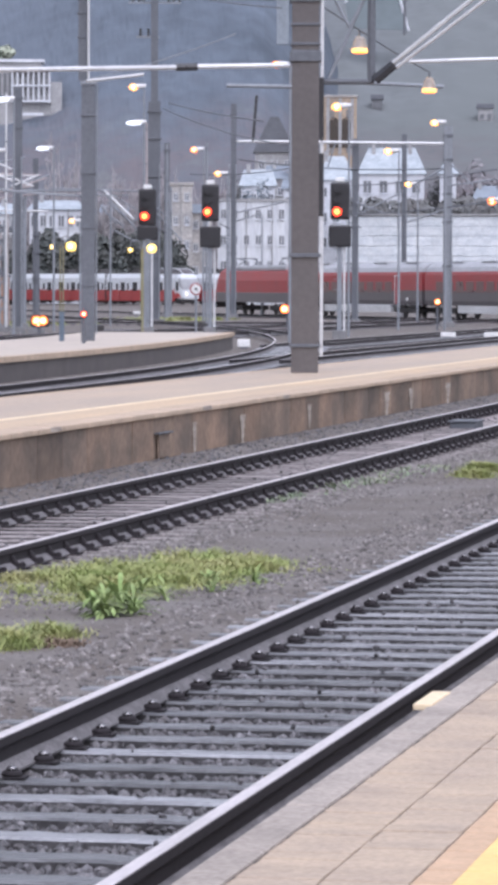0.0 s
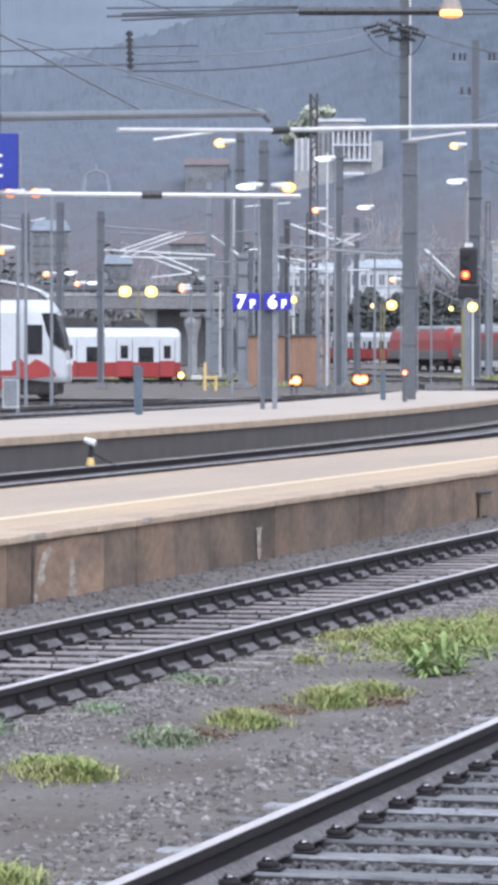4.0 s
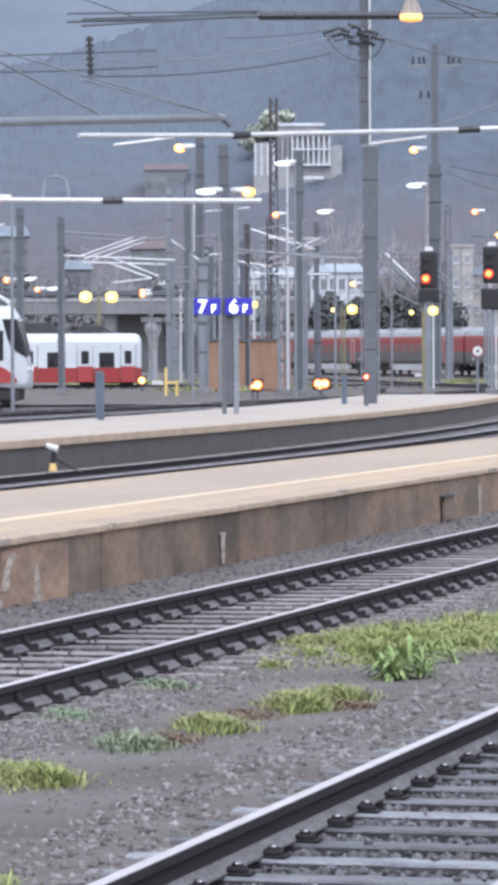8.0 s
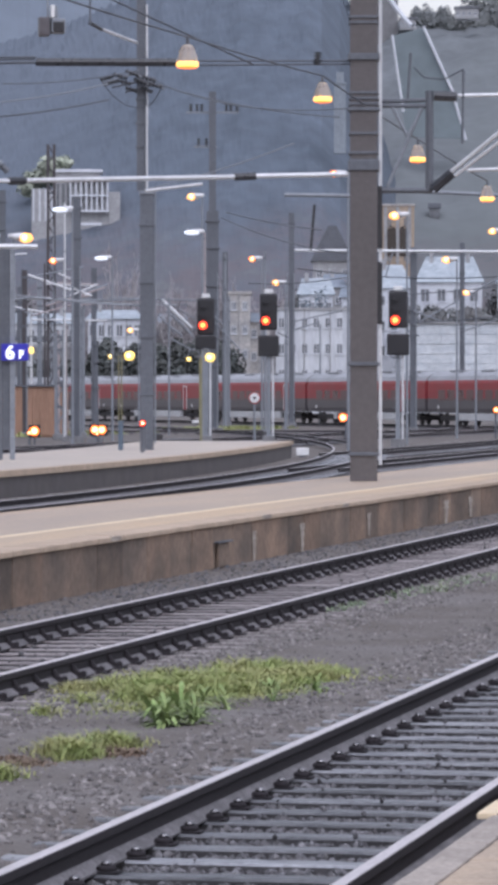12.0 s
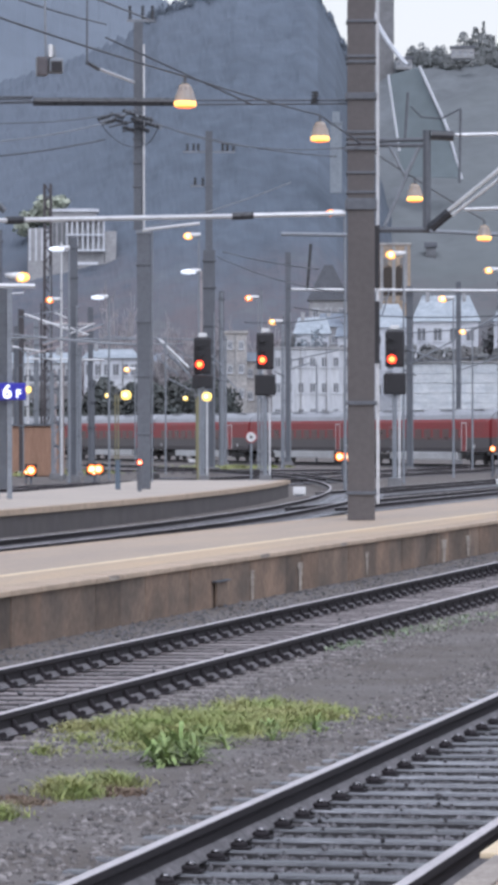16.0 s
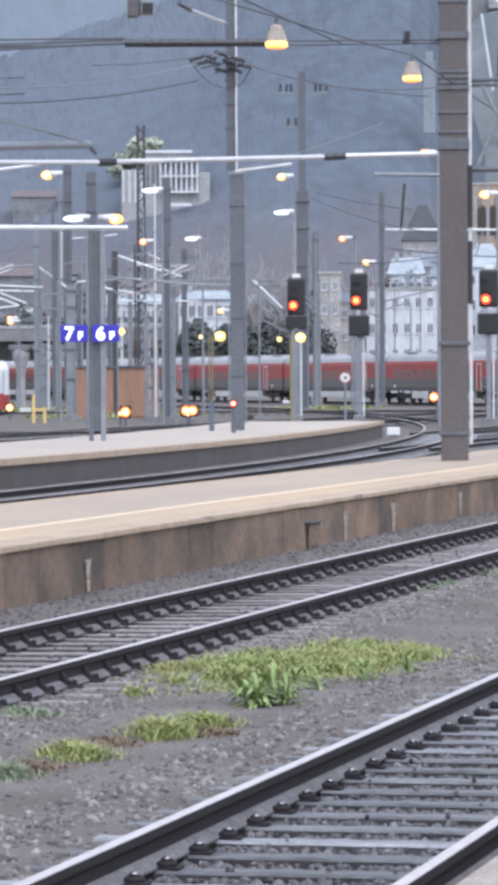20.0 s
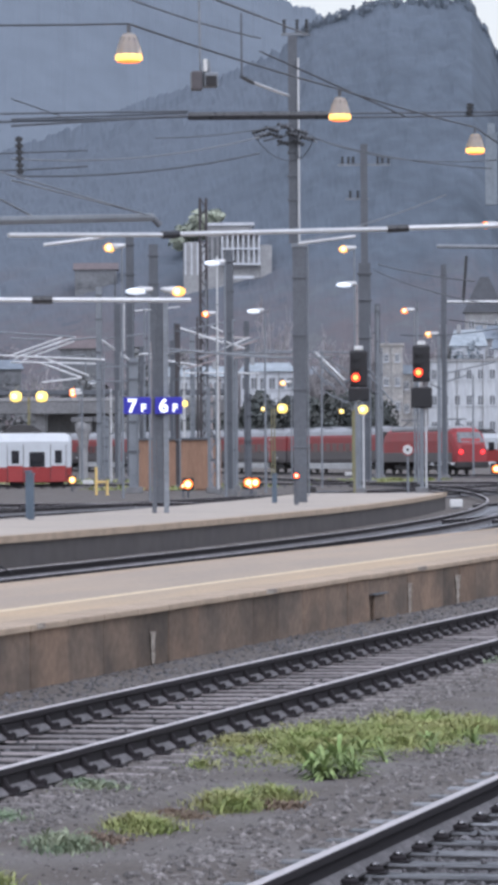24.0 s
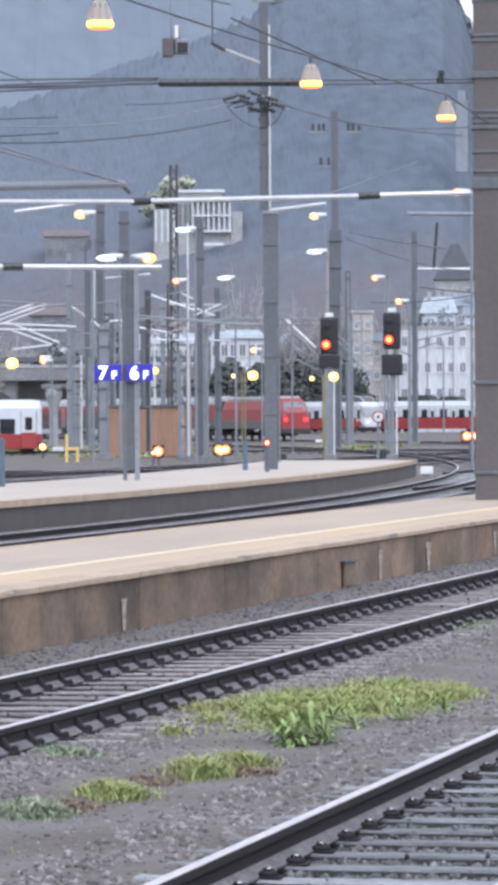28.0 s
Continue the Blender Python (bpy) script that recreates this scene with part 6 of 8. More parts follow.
cantilever([((-76.52, 253.71, 8.07), (-73.61, 254.57, 8.42), 0.045, "steel"), ((-73.37, 254.64, 6.59), (-70.94, 255.33, 6.65), 0.050, "steel"), ((-72.4, 254.92, 7.6), (-70.21, 255.53, 7.6), 0.050, "steel"), ((-70.21, 255.53, 8.36), (-67.61, 256.23, 8.55), 0.055, "pipe"), ((-69.48, 255.73, 8.17), (-67.61, 256.23, 7.79), 0.050, "pipe"), ((-70.45, 255.46, 11.21), (-67.61, 256.23, 11.46), 0.050, "pipe"), ((-69.84, 255.63, 9.43), (-68.62, 255.96, 9.37), 0.050, "rusty"), ((-73.55, 254.59, 8.42), (-73.55, 254.59, 6.91), 0.040, "steel"), ((-69.84, 255.63, 11.46), (-69.84, 255.63, -0.24), 0.06, "steel"), ((-72.40, 254.92, 8.42), (-72.40, 254.92, -0.24), 0.06, "steel")], "pale pipe cantilever before the bridge")


# ---- street and yard lamps ----
def yard_lamp(x, y, z, foot, glow_name, label, size=1.0, arm=0.6, side=-1, base=-0.24):
    ob = thing("yard_lamp", label, "lamp post", pose(x, y, base), "yard lamps")
    bm = bmesh.new()
    rod(bm, (-side * arm, 0, 0 if foot else z - base - 1.2), (-side * arm, 0, z - base + 0.1), 0.075, 0.045, 8)
    part("pole", bm, M["steel"], ob)
    bm = bmesh.new()
    rod(bm, (-side * arm, 0, z - base + 0.08), (0, 0, z - base + 0.16), 0.035)
    part("arm", bm, M["steel"], ob)
    zl = z - base
    bm = bmesh.new()
    rod(bm, (-side * 0.75 * size, 0, zl + 0.10 * size), (-side * 0.12 * size, 0, zl + 0.03 * size), 0.09 * size, 0.20 * size, 14)
    h = part("lamp_head", bm, M["plastic"], ob, "pale tapered lamp head", True)
    bm = bmesh.new()
    wide = 2.1 if glow_name == "cool" else 1.25
    bmesh.ops.create_uvsphere(bm, u_segments=14, v_segments=9, radius=0.25 * size, matrix=Matrix.Translation((0, 0, zl)) @ Matrix.Diagonal((wide, 1, 0.62 if glow_name == "cool" else 0.85, 1)))
    lens = part("lens", bm, M[glow_name], h, "glowing lens", True)
    if glow_name != "cool":
        bm = bmesh.new()
        bmesh.ops.create_uvsphere(bm, u_segments=12, v_segments=8, radius=0.15 * size, matrix=Matrix.Translation((0.0, -0.15 * size, zl)))
        part("bright_core", bm, M["hot_pale"], lens, "bright middle of the lens", True)
    return ob


for a, zz, foot, g, txt, s, side in (
        ((-54.32, 192.48), 12.09, True, "warm", "lit amber lamp on a pole over the yard", 1.2, -1),
        ((-50.42, 183.19), 9.55, True, "cool", "pale unlit lamp head on a pole in the yard", 1.2, -1),
        ((-48.54, 183.70), 9.53, True, "warm", "lit warm lamp on a pole in the yard", 1.3, 1),
        ((-49.44, 193.79), 11.31, True, "cool", "pale round lamp head on a tall pole", 1.0, -1),
        ((-54.76, 213.08), 9.47, True, "amber", "small amber lamp on a pole", 0.9, -1),
        ((-52.24, 213.71), 9.61, True, "cool", "pale lamp head in the yard", 0.9, -1),
        ((-49.64, 224.58), 13.43, True, "warm", "lit warm lamp on a tall pole", 1.1, -1),
        ((-49.62, 224.58), 11.41, True, "cool", "pale lamp head on a pole", 1.1, -1),
        ((-52.33, 254.68), 10.94, True, "amber", "lit amber lamp on a bent pole", 1.0, -1),
        ((-50.85, 254.98), 9.41, True, "warm", "lit warm lamp before the houses", 1.0, -1),
        ((-69.16, 291.92), 7.03, True, "warm", "lit warm street lamp", 1.0, -1),
        ((-35.51, 227.24), 9.86, True, "warm", "lit warm lamp before the white house", 1.0, -1),
        ((-38.87, 257.08), 8.78, True, "warm", "lit warm lamp before the white hall", 1.0, -1),
        ((-32.93, 227.63), 11.46, True, "warm", "lit warm lamp on a pole", 1.0, -1),
        ((-33.37, 197.20), 11.02, True, "warm", "lit warm lamp before the ochre tower", 1.1, -1),
        ((-78.53, 268.76), 6.01, True, "amber", "small lit amber lamp before the bridge", 1.0, -1),
        ((-30.86, 167.17), 11.43, True, "amber", "lit amber lamp behind the tall mast", 0.8, -1),
        ((-33.58, 257.82), 7.71, True, "amber", "lit amber street lamp before the houses", 1.3, -1),
        ((-37.03, 237.13), 10.15, True, "warm", "lit warm lamp before the white house", 0.9, -1),
        ((-42.01, 123.02), 5.17, True, "warm", "lit warm lamp beside the sign mast", 0.8, -1),
        ((-48.12, 142.07), 7.74, True, "amber", "lit amber lamp behind the platform sign", 0.9, -1),
        ((-47.22, 142.37), 7.74, True, "amber", "lit amber lamp behind the platform sign", 0.9, -1)):
    yard_lamp(a[0], a[1], zz, foot, g, txt, s * 0.85, 0.6, side)
for bd, zz, g, s in ((18.20, 7.97, "amber", 1.1), (17.77, 7.2, "amber", 1.0), (16.29, 7.0, "amber", 1.0), (17.88, 8.05, "cool", 0.9), (17.56, 7.25, "cool", 0.9), (16.02, 7.7, "cool", 0.7)):
    x, y = spot(bd, 332)
    yard_lamp(x, y, zz, True, g, "small lit amber lamp before the bridge" if g == "amber" else "pale unlit lamp head before the bridge", s, 0.5, -1)


def ring_lamp(x, y, z, pole_dx, label, base=-0.24, size=1.0):
    """A yellow lamp under a bent hood."""
    ob = thing("hood_lamp", label, "lamp post", pose(x, y, base), "yellow hood lamps")
    h = z - base
    bm = bmesh.new()
    rod(bm, (pole_dx, 0, 0), (pole_dx, 0, h), 0.06, 0.05, 8)
    part("pole", bm, M["hood"], ob, "dull yellow pole")
    bm = bmesh.new()
    s = 1 if pole_dx > 0 else -1
    pts = [Vector((pole_dx - s * (0.55 - 0.55 * math.cos(a)) * abs(pole_dx), 0, h + 0.95 * abs(pole_dx) * math.sin(a))) for a in [math.pi * k / 10 for k in range(11)]]
    sweep(bm, pts, 0.03)
    part("hood", bm, M["steel"], ob)
    bm = bmesh.new()
    lathe(bm, [(0.18 * size, -0.40 * size), (0.40 * size, -0.27 * size), (0.46 * size, 0.05 * size), (0.40 * size, 0.26 * size), (0.18 * size, 0.38 * size)], 16, (0, 0, h))
    lens = part("lens", bm, M["yellow_light"], ob, "glowing yellow lens", True)
    bm = bmesh.new()
    bmesh.ops.create_uvsphere(bm, u_segments=12, v_segments=8, radius=0.27 * size, matrix=Matrix.Translation((0, -0.24 * size, h)))
    part("bright_core", bm, M["hot_pale"], lens, "bright middle of the lens", True)
    return ob


for (x, y), zz, dx, s in (((-88.20, 286.74), 6.15, 0.95, 1.0), ((-86.37, 287.30), 6.14, -0.95, 1.0), ((-76.17, 321.09), 5.46, -0.9, 0.95),
                          ((-77.64, 320.74), 5.42, 0.9, 0.45), ((-71.48, 322.16), 5.19, 0.9, 0.45), ((-38.91, 179.84), 3.90, -0.42, 0.5), ((-109.50, 311.30), 7.88, 0.9, 0.9)):
    ring_lamp(x, y, zz, dx, "lit yellow lamp under a bent hood, on a yellow pole", size=s)


# ---- dwarf signals near the ground ----
def dwarf(x, y, z, glow_name, label, size=0.22, twin=False, base=-0.24):
    ob = thing("dwarf_signal", label, "dwarf signal", pose(x, y, base, 0, 0, 13), "dwarf signals in the yard")
    h = max(0.6, z - base)
    bm = bmesh.new()
    rod(bm, (0, 0, 0), (0, 0, h - size), 0.06)
    part("post", bm, M["steel_dark"], ob)
    bm = bmesh.new()
    box(bm, -size * (2.0 if twin else 1.2), size * (2.0 if twin else 1.2), -0.12, 0.12, h - size * 1.3, h + size * 1.3, 0.04)
    b = part("box", bm, M["black"], ob, "small black housing")
    for dx in ((-size * 0.72, size * 0.72) if twin else (0,)):
        bm = bmesh.new()
        rod(bm, (dx, -0.17, h), (dx, -0.125, h), size, size, 14)
        ln = part("lens", bm, M[glow_name], b, "glowing lens")
        bm = bmesh.new()
        rod(bm, (dx, -0.19, h), (dx, -0.172, h), size * 0.62, size * 0.62, 14)
        part("bright_core", bm, M["hot_pale"], ln, "bright middle of the lens")
    return ob


dwarf(-65.99, 225.54, 0.44, "warm", "small ground signal with a pale lit lamp", 0.20)
dwarf(-50.69, 193.47, 0.44, "amber", "small ground signal with an amber lamp", 0.24)
dwarf(-46.45, 189.39, 0.54, "amber", "small ground signal with a pair of amber lamps", 0.22, True)
dwarf(-26.08, 111.59, 1.37, "red_light", "small reddish lamp beside the slim mast", 0.075, base=0.55)
dwarf(-42.01, 231.21, 0.93, "amber", "small ground signal with a flat amber lamp", 0.24, True)
# No real signal: a glow added for the reflection below the pair.
dwarf(-46.27, 188.40, 0.29, "amber", "small amber glow added as reflection of the paired lamps", 0.08)
dwarf(-50.93, 193.41, 0.42 - 0.3, "amber", "small ground signal with an amber lamp", 0.1)
dwarf(-32.75, 227.66, 1.39, "amber", "small ground signal beside the red train", 0.16)

# round white sign with a red rim, on a post
rs = thing("round_sign", "round white sign with a red rim on a thin post", "railway sign", pose(-40.16, 195.93, -0.24, 0, 0, 12))
zz = 2.07 + 0.24
for r, y, mat, nm in ((0.30, 0.0, "bright_red", "rim"), (0.24, -0.03, "white", "face"), (0.07, -0.05, "black", "mark")):
    bm = bmesh.new()
    rod(bm, (0, y - 0.02, zz), (0, y, zz), r, r, 20)
    part(nm, bm, M[mat], rs)
bm = bmesh.new()
rod(bm, (0, 0.04, 0), (0, 0.04, zz), 0.06)
part("post", bm, M["steel"], rs)


# ---- platform signs with their writing ----
def writing(text, size, parent, x, y, z, mat="letter", bold=0.0):
    cu = bpy.data.curves.new("letters", 'FONT')
    cu.body, cu.size, cu.extrude, cu.offset = text, size, 0.004, bold
    tmp = bpy.data.objects.new("letters", cu)
    me = bpy.data.meshes.new_from_object(tmp)
    bpy.data.objects.remove(tmp)
    me.materials.append(M[mat])
    return share("letter", me, parent, pose(x, y, z, 90))


sg = thing("platform_sign", "blue platform sign reading 4 E in white on the mast", "platform sign", pose(-28.24, 81.23, 6.00, 0, 0, 16))
bm = bmesh.new()
box(bm, -1.05, 0.87, -0.05, 0.05, -0.59, 0.59, 0.02)
part("panel", bm, M["sign_blue"], sg, "dark blue enamel panel")
bm = bmesh.new()
box(bm, 0.875, 0.93, -0.06, 0.06, -0.60, 0.60, 0.01)
part("frame", bm, M["steel"], sg, "pale metal edge")
to_mast = sg.matrix_basis.inverted() @ sign_mast.matrix_basis.translation
for zz in (-0.35, 0.35):
    bm = bmesh.new()
    rod(bm, (0, 0.05, zz), (to_mast.x, to_mast.y, zz), 0.05)
    part("bracket", bm, M["steel_dark"], sg)
writing("4", 1.1, sg, -0.52, -0.056, -0.36)
writing("E", 0.72, sg, 0.2, -0.056, -0.34)

sc = thing("platform_sign", "blue platform signs reading 7 F and 6 F on columns", "platform sign", pose(-26.44, 97.48, 0.55, 0, 0, 15))
for x0, x1 in ((-0.02, 0.09), (0.27, 0.40)):
    bm = bmesh.new()
    box(bm, x0, x1, 0.0, 0.2, 0, 5.82 - 0.55, 0.01)
    part("column", bm, M["steel" if x0 > 0 else "steel_dark"], sc, "grey steel column")
zc = 3.22 - 0.55
bm = bmesh.new()
box(bm, 0.092, 0.268, 0.06, 0.12, 0.25, 5.82 - 0.6)
part("web", bm, M["steel_dark"], sc, "darker web between the columns")
for x0, ch in ((-0.72, "7"), (0.06, "6")):
    bm = bmesh.new()
    box(bm, x0, x0 + 0.68, -0.12, -0.02, zc - 0.21, zc + 0.21, 0.02)
    pn = part("panel", bm, M["lit_blue"], sc, "blue lit panel")
    writing(ch, 0.46, pn, x0 + 0.10, -0.126, zc - 0.16, "lit_letter", 0.014)
    writing("F", 0.27, pn, x0 + 0.43, -0.126, zc - 0.15, "lit_letter", 0.012)
bm = bmesh.new()
lathe(bm, [(0.02, -0.08), (0.07, -0.05), (0.07, 0.05), (0.02, 0.08)], 10, (0.80, -0.06, zc + 0.04))
part("marker_lamp", bm, M["yellow_light"], sc, "small yellow lamp")

# ---- small things on the far platform and beside its track ----
for (x, y), h, txt in (((-27.51, 90.40), 1.05, "short blue-grey post on the far platform"), ((-26.89, 88.54), 1.0, "short blue-grey post on the far platform"), ((-27.70, 115.71), 0.8, "short grey post on the far platform")):
    bp = thing("short_post", txt, "post", pose(x, y, 0.55), "short posts")
    bm = bmesh.new()
    box(bm, -0.065, 0.065, -0.065, 0.065, 0, h, 0.015)
    part("shaft", bm, M["blue_post"], bp)
    bm = bmesh.new()
    box(bm, -0.08, 0.08, -0.08, 0.08, h + 0.003, h + 0.06, 0.02)
    part("cap", bm, M["blue_post"], bp)
cab = thing("switch_cabinet", "pale blue-grey switch cabinet beside the sign mast", "cabinet", pose(-32.68, 96.53, 0.55, 0, 0, 16))
bm = bmesh.new()
box(bm, -0.2, 0.2, -0.2, 0.2, 0, 0.75, 0.02)
part("body", bm, M["light_skirt"], cab)
bm = bmesh.new()
box(bm, -0.23, 0.23, -0.23, 0.23, 0.753, 0.8, 0.01)
part("lid", bm, M["steel"], cab)
bm = bmesh.new()
box(bm, -0.17, 0.17, -0.215, -0.203, 0.06, 0.7, 0.005)
part("door", bm, M["steel"], cab)
for (x, y), w, h, mat, txt in (((-29.28, 151.97), 0.24, 0.3, "white", "small white marker board beside the curved track"), ((-72.84, 252.56), 0.35, 0.35, "white", "low white marker beside the track"),
                               ((-74.98, 340.47), 0.3, 0.25, "white", "low white marker near the signals"), ((-26.41, 187.19), 0.35, 0.22, "white", "low white marker beside the rails"), ((-24.47, 187.89), 0.35, 0.22, "white", "low white marker beside the rails")):
    mk = thing("marker_board", txt, "marker board", pose(x, y, -0.24, 0, 0, 12), "low markers")
    bm = bmesh.new()
    box(bm, -w, w, -0.08, 0.08, 0.12, 0.12 + h, 0.04)
    part("board", bm, M[mat], mk)
    bm = bmesh.new()
    box(bm, -w * 0.6, w * 0.6, -0.06, 0.06, 0, 0.118)
    part("foot", bm, M["steel_dark"], mk)
yp = thing("tube_barrier", "low yellow tube frame beside the tracks", "barrier", pose(-58.83, 206.57, -0.24))
for dx in (-0.3, 0.3):
    bm = bmesh.new()
    rod(bm, (dx, 0, 0), (dx, 0, 1.5 if dx < 0 else 0.8), 0.08)
    part("upright", bm, M["yellow"], yp)
bm = bmesh.new()
rod(bm, (-0.3, 0, 0.7), (0.3, 0, 0.7), 0.07)
part("rail", bm, M["yellow"], yp)

# brown hut in the yard
hut = thing("yard_hut", "orange-brown boarded yard hut with a flat roof", "hut", pose(-61.28, 232.04, -0.24, 0, 0, 13))
HW = 2.45
for k in range(12):
    bm = bmesh.new()
    box(bm, -HW + k * 0.408, -HW + k * 0.408 + 0.40, -1.53, -1.47, 0.1, 2.95, 0.01)
    part("board", bm, M["shed"], hut)
bm = bmesh.new()
box(bm, -HW + 0.02, HW - 0.02, -1.468, 1.5, 0, 2.93)
part("body", bm, M["shed"], hut)
bm = bmesh.new()
box(bm, -HW - 0.1, HW + 0.1, -1.65, 1.65, 2.953, 3.08, 0.02)
part("roof", bm, M["steel_dark"], hut, "thin grey flat roof")

for (x, y), w, txt in (((33.83, -181.07), 0.9, "low dark point machine between the yard tracks"), ((40.67, -226.70), 0.7, "low dark point machine between the yard tracks"), ((32.95, -190.17), 0.8, "low dark point machine near the signals"), ((-48.44, 209.25), 0.6, "low dark point machine beside the far platform")):
    pm2 = thing("point_machine", txt, "point machine", pose(x, y, -0.24, 0, 0, 12), "point machines in the yard")
    bm = bmesh.new()
    box(bm, -w, w, -0.3, 0.3, 0, 0.38, 0.06)
    part("housing", bm, M["under"], pm2)
    bm = bmesh.new()
    box(bm, -w * 0.7, w * 0.7, -0.32, 0.32, 0.383, 0.46, 0.03)
    part("lid", bm, M["steel_dark"], pm2)
    bm = bmesh.new()
    rod(bm, (w, 0, 0.12), (w + 1.6, 0.1, 0.12), 0.04)
    part("rod", bm, M["steel_dark"], pm2)

# ---- ballast beds, loose stones ----
bm = bmesh.new()
loft(bm, [[(-10.61, y, -0.23), (-9.44, y, -0.23), (-9.44, y, -0.115), (-10.61, y, -0.03)] for y in (4, 110)])
tagged(part("ballast_bed", bm, M["dirt"]), "dark gravel along the platform wall", "ground", kind="structure")
bm = bmesh.new()
box(bm, -3.0, P1_EDGE + 0.02, 4, 60, -0.23, -0.152)
tagged(part("ballast_bed", bm, M["dirt"]), "dark gravel below the platform edge", "ground", kind="structure")
bm = bmesh.new()
box(bm, T1 - 0.68, T1 + 0.68, 4, 60, -0.20, -0.17)
tagged(part("ballast_bed", bm, M["wet_bed"]), "dark wet ballast bed between the rails", "ground", kind="structure")
bm = bmesh.new()
box(bm, T2 - 0.68, T2 + 0.68, 4, 110, -0.20, -0.160)
tagged(part("ballast_bed", bm, M["brown_bed"]), "brownish dirty ballast bed between the rails", "ground", kind="structure")
stones("ballast", 22000, (T1 - 0.66, T1 + 0.66, 10.5, 46, -0.158), 0.025, "dark wet ballast between the sleepers", 11, "wet_stone")
stones("ballast", 170, (T1 - 0.62, T1 + 0.62, 10.5, 46, -0.108), 0.017, "loose dark stones strewn over the sleepers", 23, "wet_stone")
stones("ballast", 420, (T2 - 0.62, T2 + 0.62, 20, 85, -0.108), 0.018, "loose stones and dirt strewn over the sleepers", 24, "wet_stone")
stones("ballast", 6500, (T2 - 0.66, T2 + 0.66, 20, 85, -0.158), 0.028, "dark ballast between the sleepers", 13, "wet_stone")
stones("ballast", 8000, (-10.59, -9.42, 20, 85, -0.09), 0.024, "dark ballast along the platform wall", 14, "wet_stone")

BED = ((-7.76, -0.126), (-7.30, -0.122), (-6.7, -0.150), (-6.2, -0.148), (-5.25, -0.116), (-5.05, -0.134), (-4.68, -0.152))
bed_z = lambda x: np.interp(x, [p[0] for p in BED], [p[1] for p in BED])
bm = bmesh.new()
loft(bm, [[(-7.76, y, -0.23), (-4.68, y, -0.23)] + [(x, y, z) for x, z in BED[::-1]] for y in (4, 110)])
tagged(part("ballast_bed", bm, M["dirt"]), "grey trodden gravel between the tracks", "ground", kind="structure")
stones("ballast", 7000, (-5.75, -4.66, 10.5, 62, -0.110), 0.025, "loose grey gravel beside the rail", 12, lie=bed_z)
stones("ballast", 3000, (-6.9, -5.4, 10.5, 62, -0.110), 0.017, "sparse gravel pressed into the dirt", 19, lie=bed_z)
stones("ballast", 3500, (-7.7, -4.7, 13, 75, -0.15), 0.013, "fine trodden gravel between the tracks", 17, lie=bed_z)
stones("ballast", 6000, (-7.74, -6.95, 20, 70, -0.115), 0.021, "fine grey gravel beside the far rail", 15, lie=bed_z)

# ---- first platform: coping, blocks, yellow guide strip ----
bm = bmesh.new()
box(bm, P1_EDGE - 0.022, P1_EDGE + 0.108, -0.496, 0.496, 0.30, 0.548, 0.010)
me = mesh_of("coping_stone", bm, M["coping_grey"])
for i in range(30):
    share("coping_stone", me, plat1, pose(0, 6.5 + i, random.uniform(-0.002, 0.002)))
x0 = P1_EDGE + 0.116
for width, skin in ((0.235, "paver"), (0.237, "paver"), (0.113, "peach")):
    bm = bmesh.new()
    box(bm, 0.0030, width - 0.0030, 0.0012, 0.1238, 0.46, 0.546, 0.004)
    slab = mesh_of("paving_slab", bm, M[skin])
    for j in range(80):
        share("paving_slab", slab, plat1, pose(x0, 9.5 + j * 0.125, random.uniform(-0.002, 0.002)))
    x0 += width
bm = bmesh.new()
box(bm, P1_EDGE + 0.116, -1.44, 22.0, 60, 0.45, 0.543)
part("paving", bm, M["asphalt"], plat1, "warm grey paving")
bm = bmesh.new()
box(bm, P1_EDGE + 0.108, -1.43, 6.0, 22.0, 0.45, 0.541)
part("joint_sand", bm, M["joint"], plat1, "dark sandy joints")
for i in range(40):
    bm = bmesh.new()
    box(bm, -1.428, -1.13, 6.5 + i * 0.3, 6.795 + i * 0.3, 0.46, 0.552, 0.006)
    part("guide_tile", bm, M["yellow"], plat1, "yellow guide tile")
bm = bmesh.new()
box(bm, P1_EDGE - 0.075, P1_EDGE - 0.003, 14.95, 15.45, 0.532, 0.556, 0.005)
part("edge_marker", bm, M["line"], plat1, "pale marker block fixed to the platform edge")

# ---- middle platform: coping stones, line, wall panels, streaks ----
for i in range(90):
    y = 21.0 + i * 1.2
    if i == 0:
        bm = bmesh.new()
        box(bm, P2A - 0.42, P2A + 0.04, -0.594, 0.594, 0.49, 0.552, 0.012)
        COPING2 = mesh_of("coping_stone", bm, M["coping"])
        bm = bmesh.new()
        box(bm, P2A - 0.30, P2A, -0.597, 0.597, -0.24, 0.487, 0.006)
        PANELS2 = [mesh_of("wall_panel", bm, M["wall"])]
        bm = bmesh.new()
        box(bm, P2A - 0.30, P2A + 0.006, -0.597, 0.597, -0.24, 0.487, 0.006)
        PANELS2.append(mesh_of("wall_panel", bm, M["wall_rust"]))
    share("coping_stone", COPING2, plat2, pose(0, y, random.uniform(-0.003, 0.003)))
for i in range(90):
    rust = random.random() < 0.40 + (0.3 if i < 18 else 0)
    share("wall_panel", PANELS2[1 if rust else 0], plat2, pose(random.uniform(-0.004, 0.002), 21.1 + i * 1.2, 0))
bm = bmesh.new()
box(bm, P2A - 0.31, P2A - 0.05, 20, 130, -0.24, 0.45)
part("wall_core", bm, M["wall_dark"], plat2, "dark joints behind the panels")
bm = bmesh.new()
box(bm, -11.90, -11.74, 20, 180, 0.543, 0.549)
part("line", bm, M["line"], plat2, "pale safety line")
bm = bmesh.new()
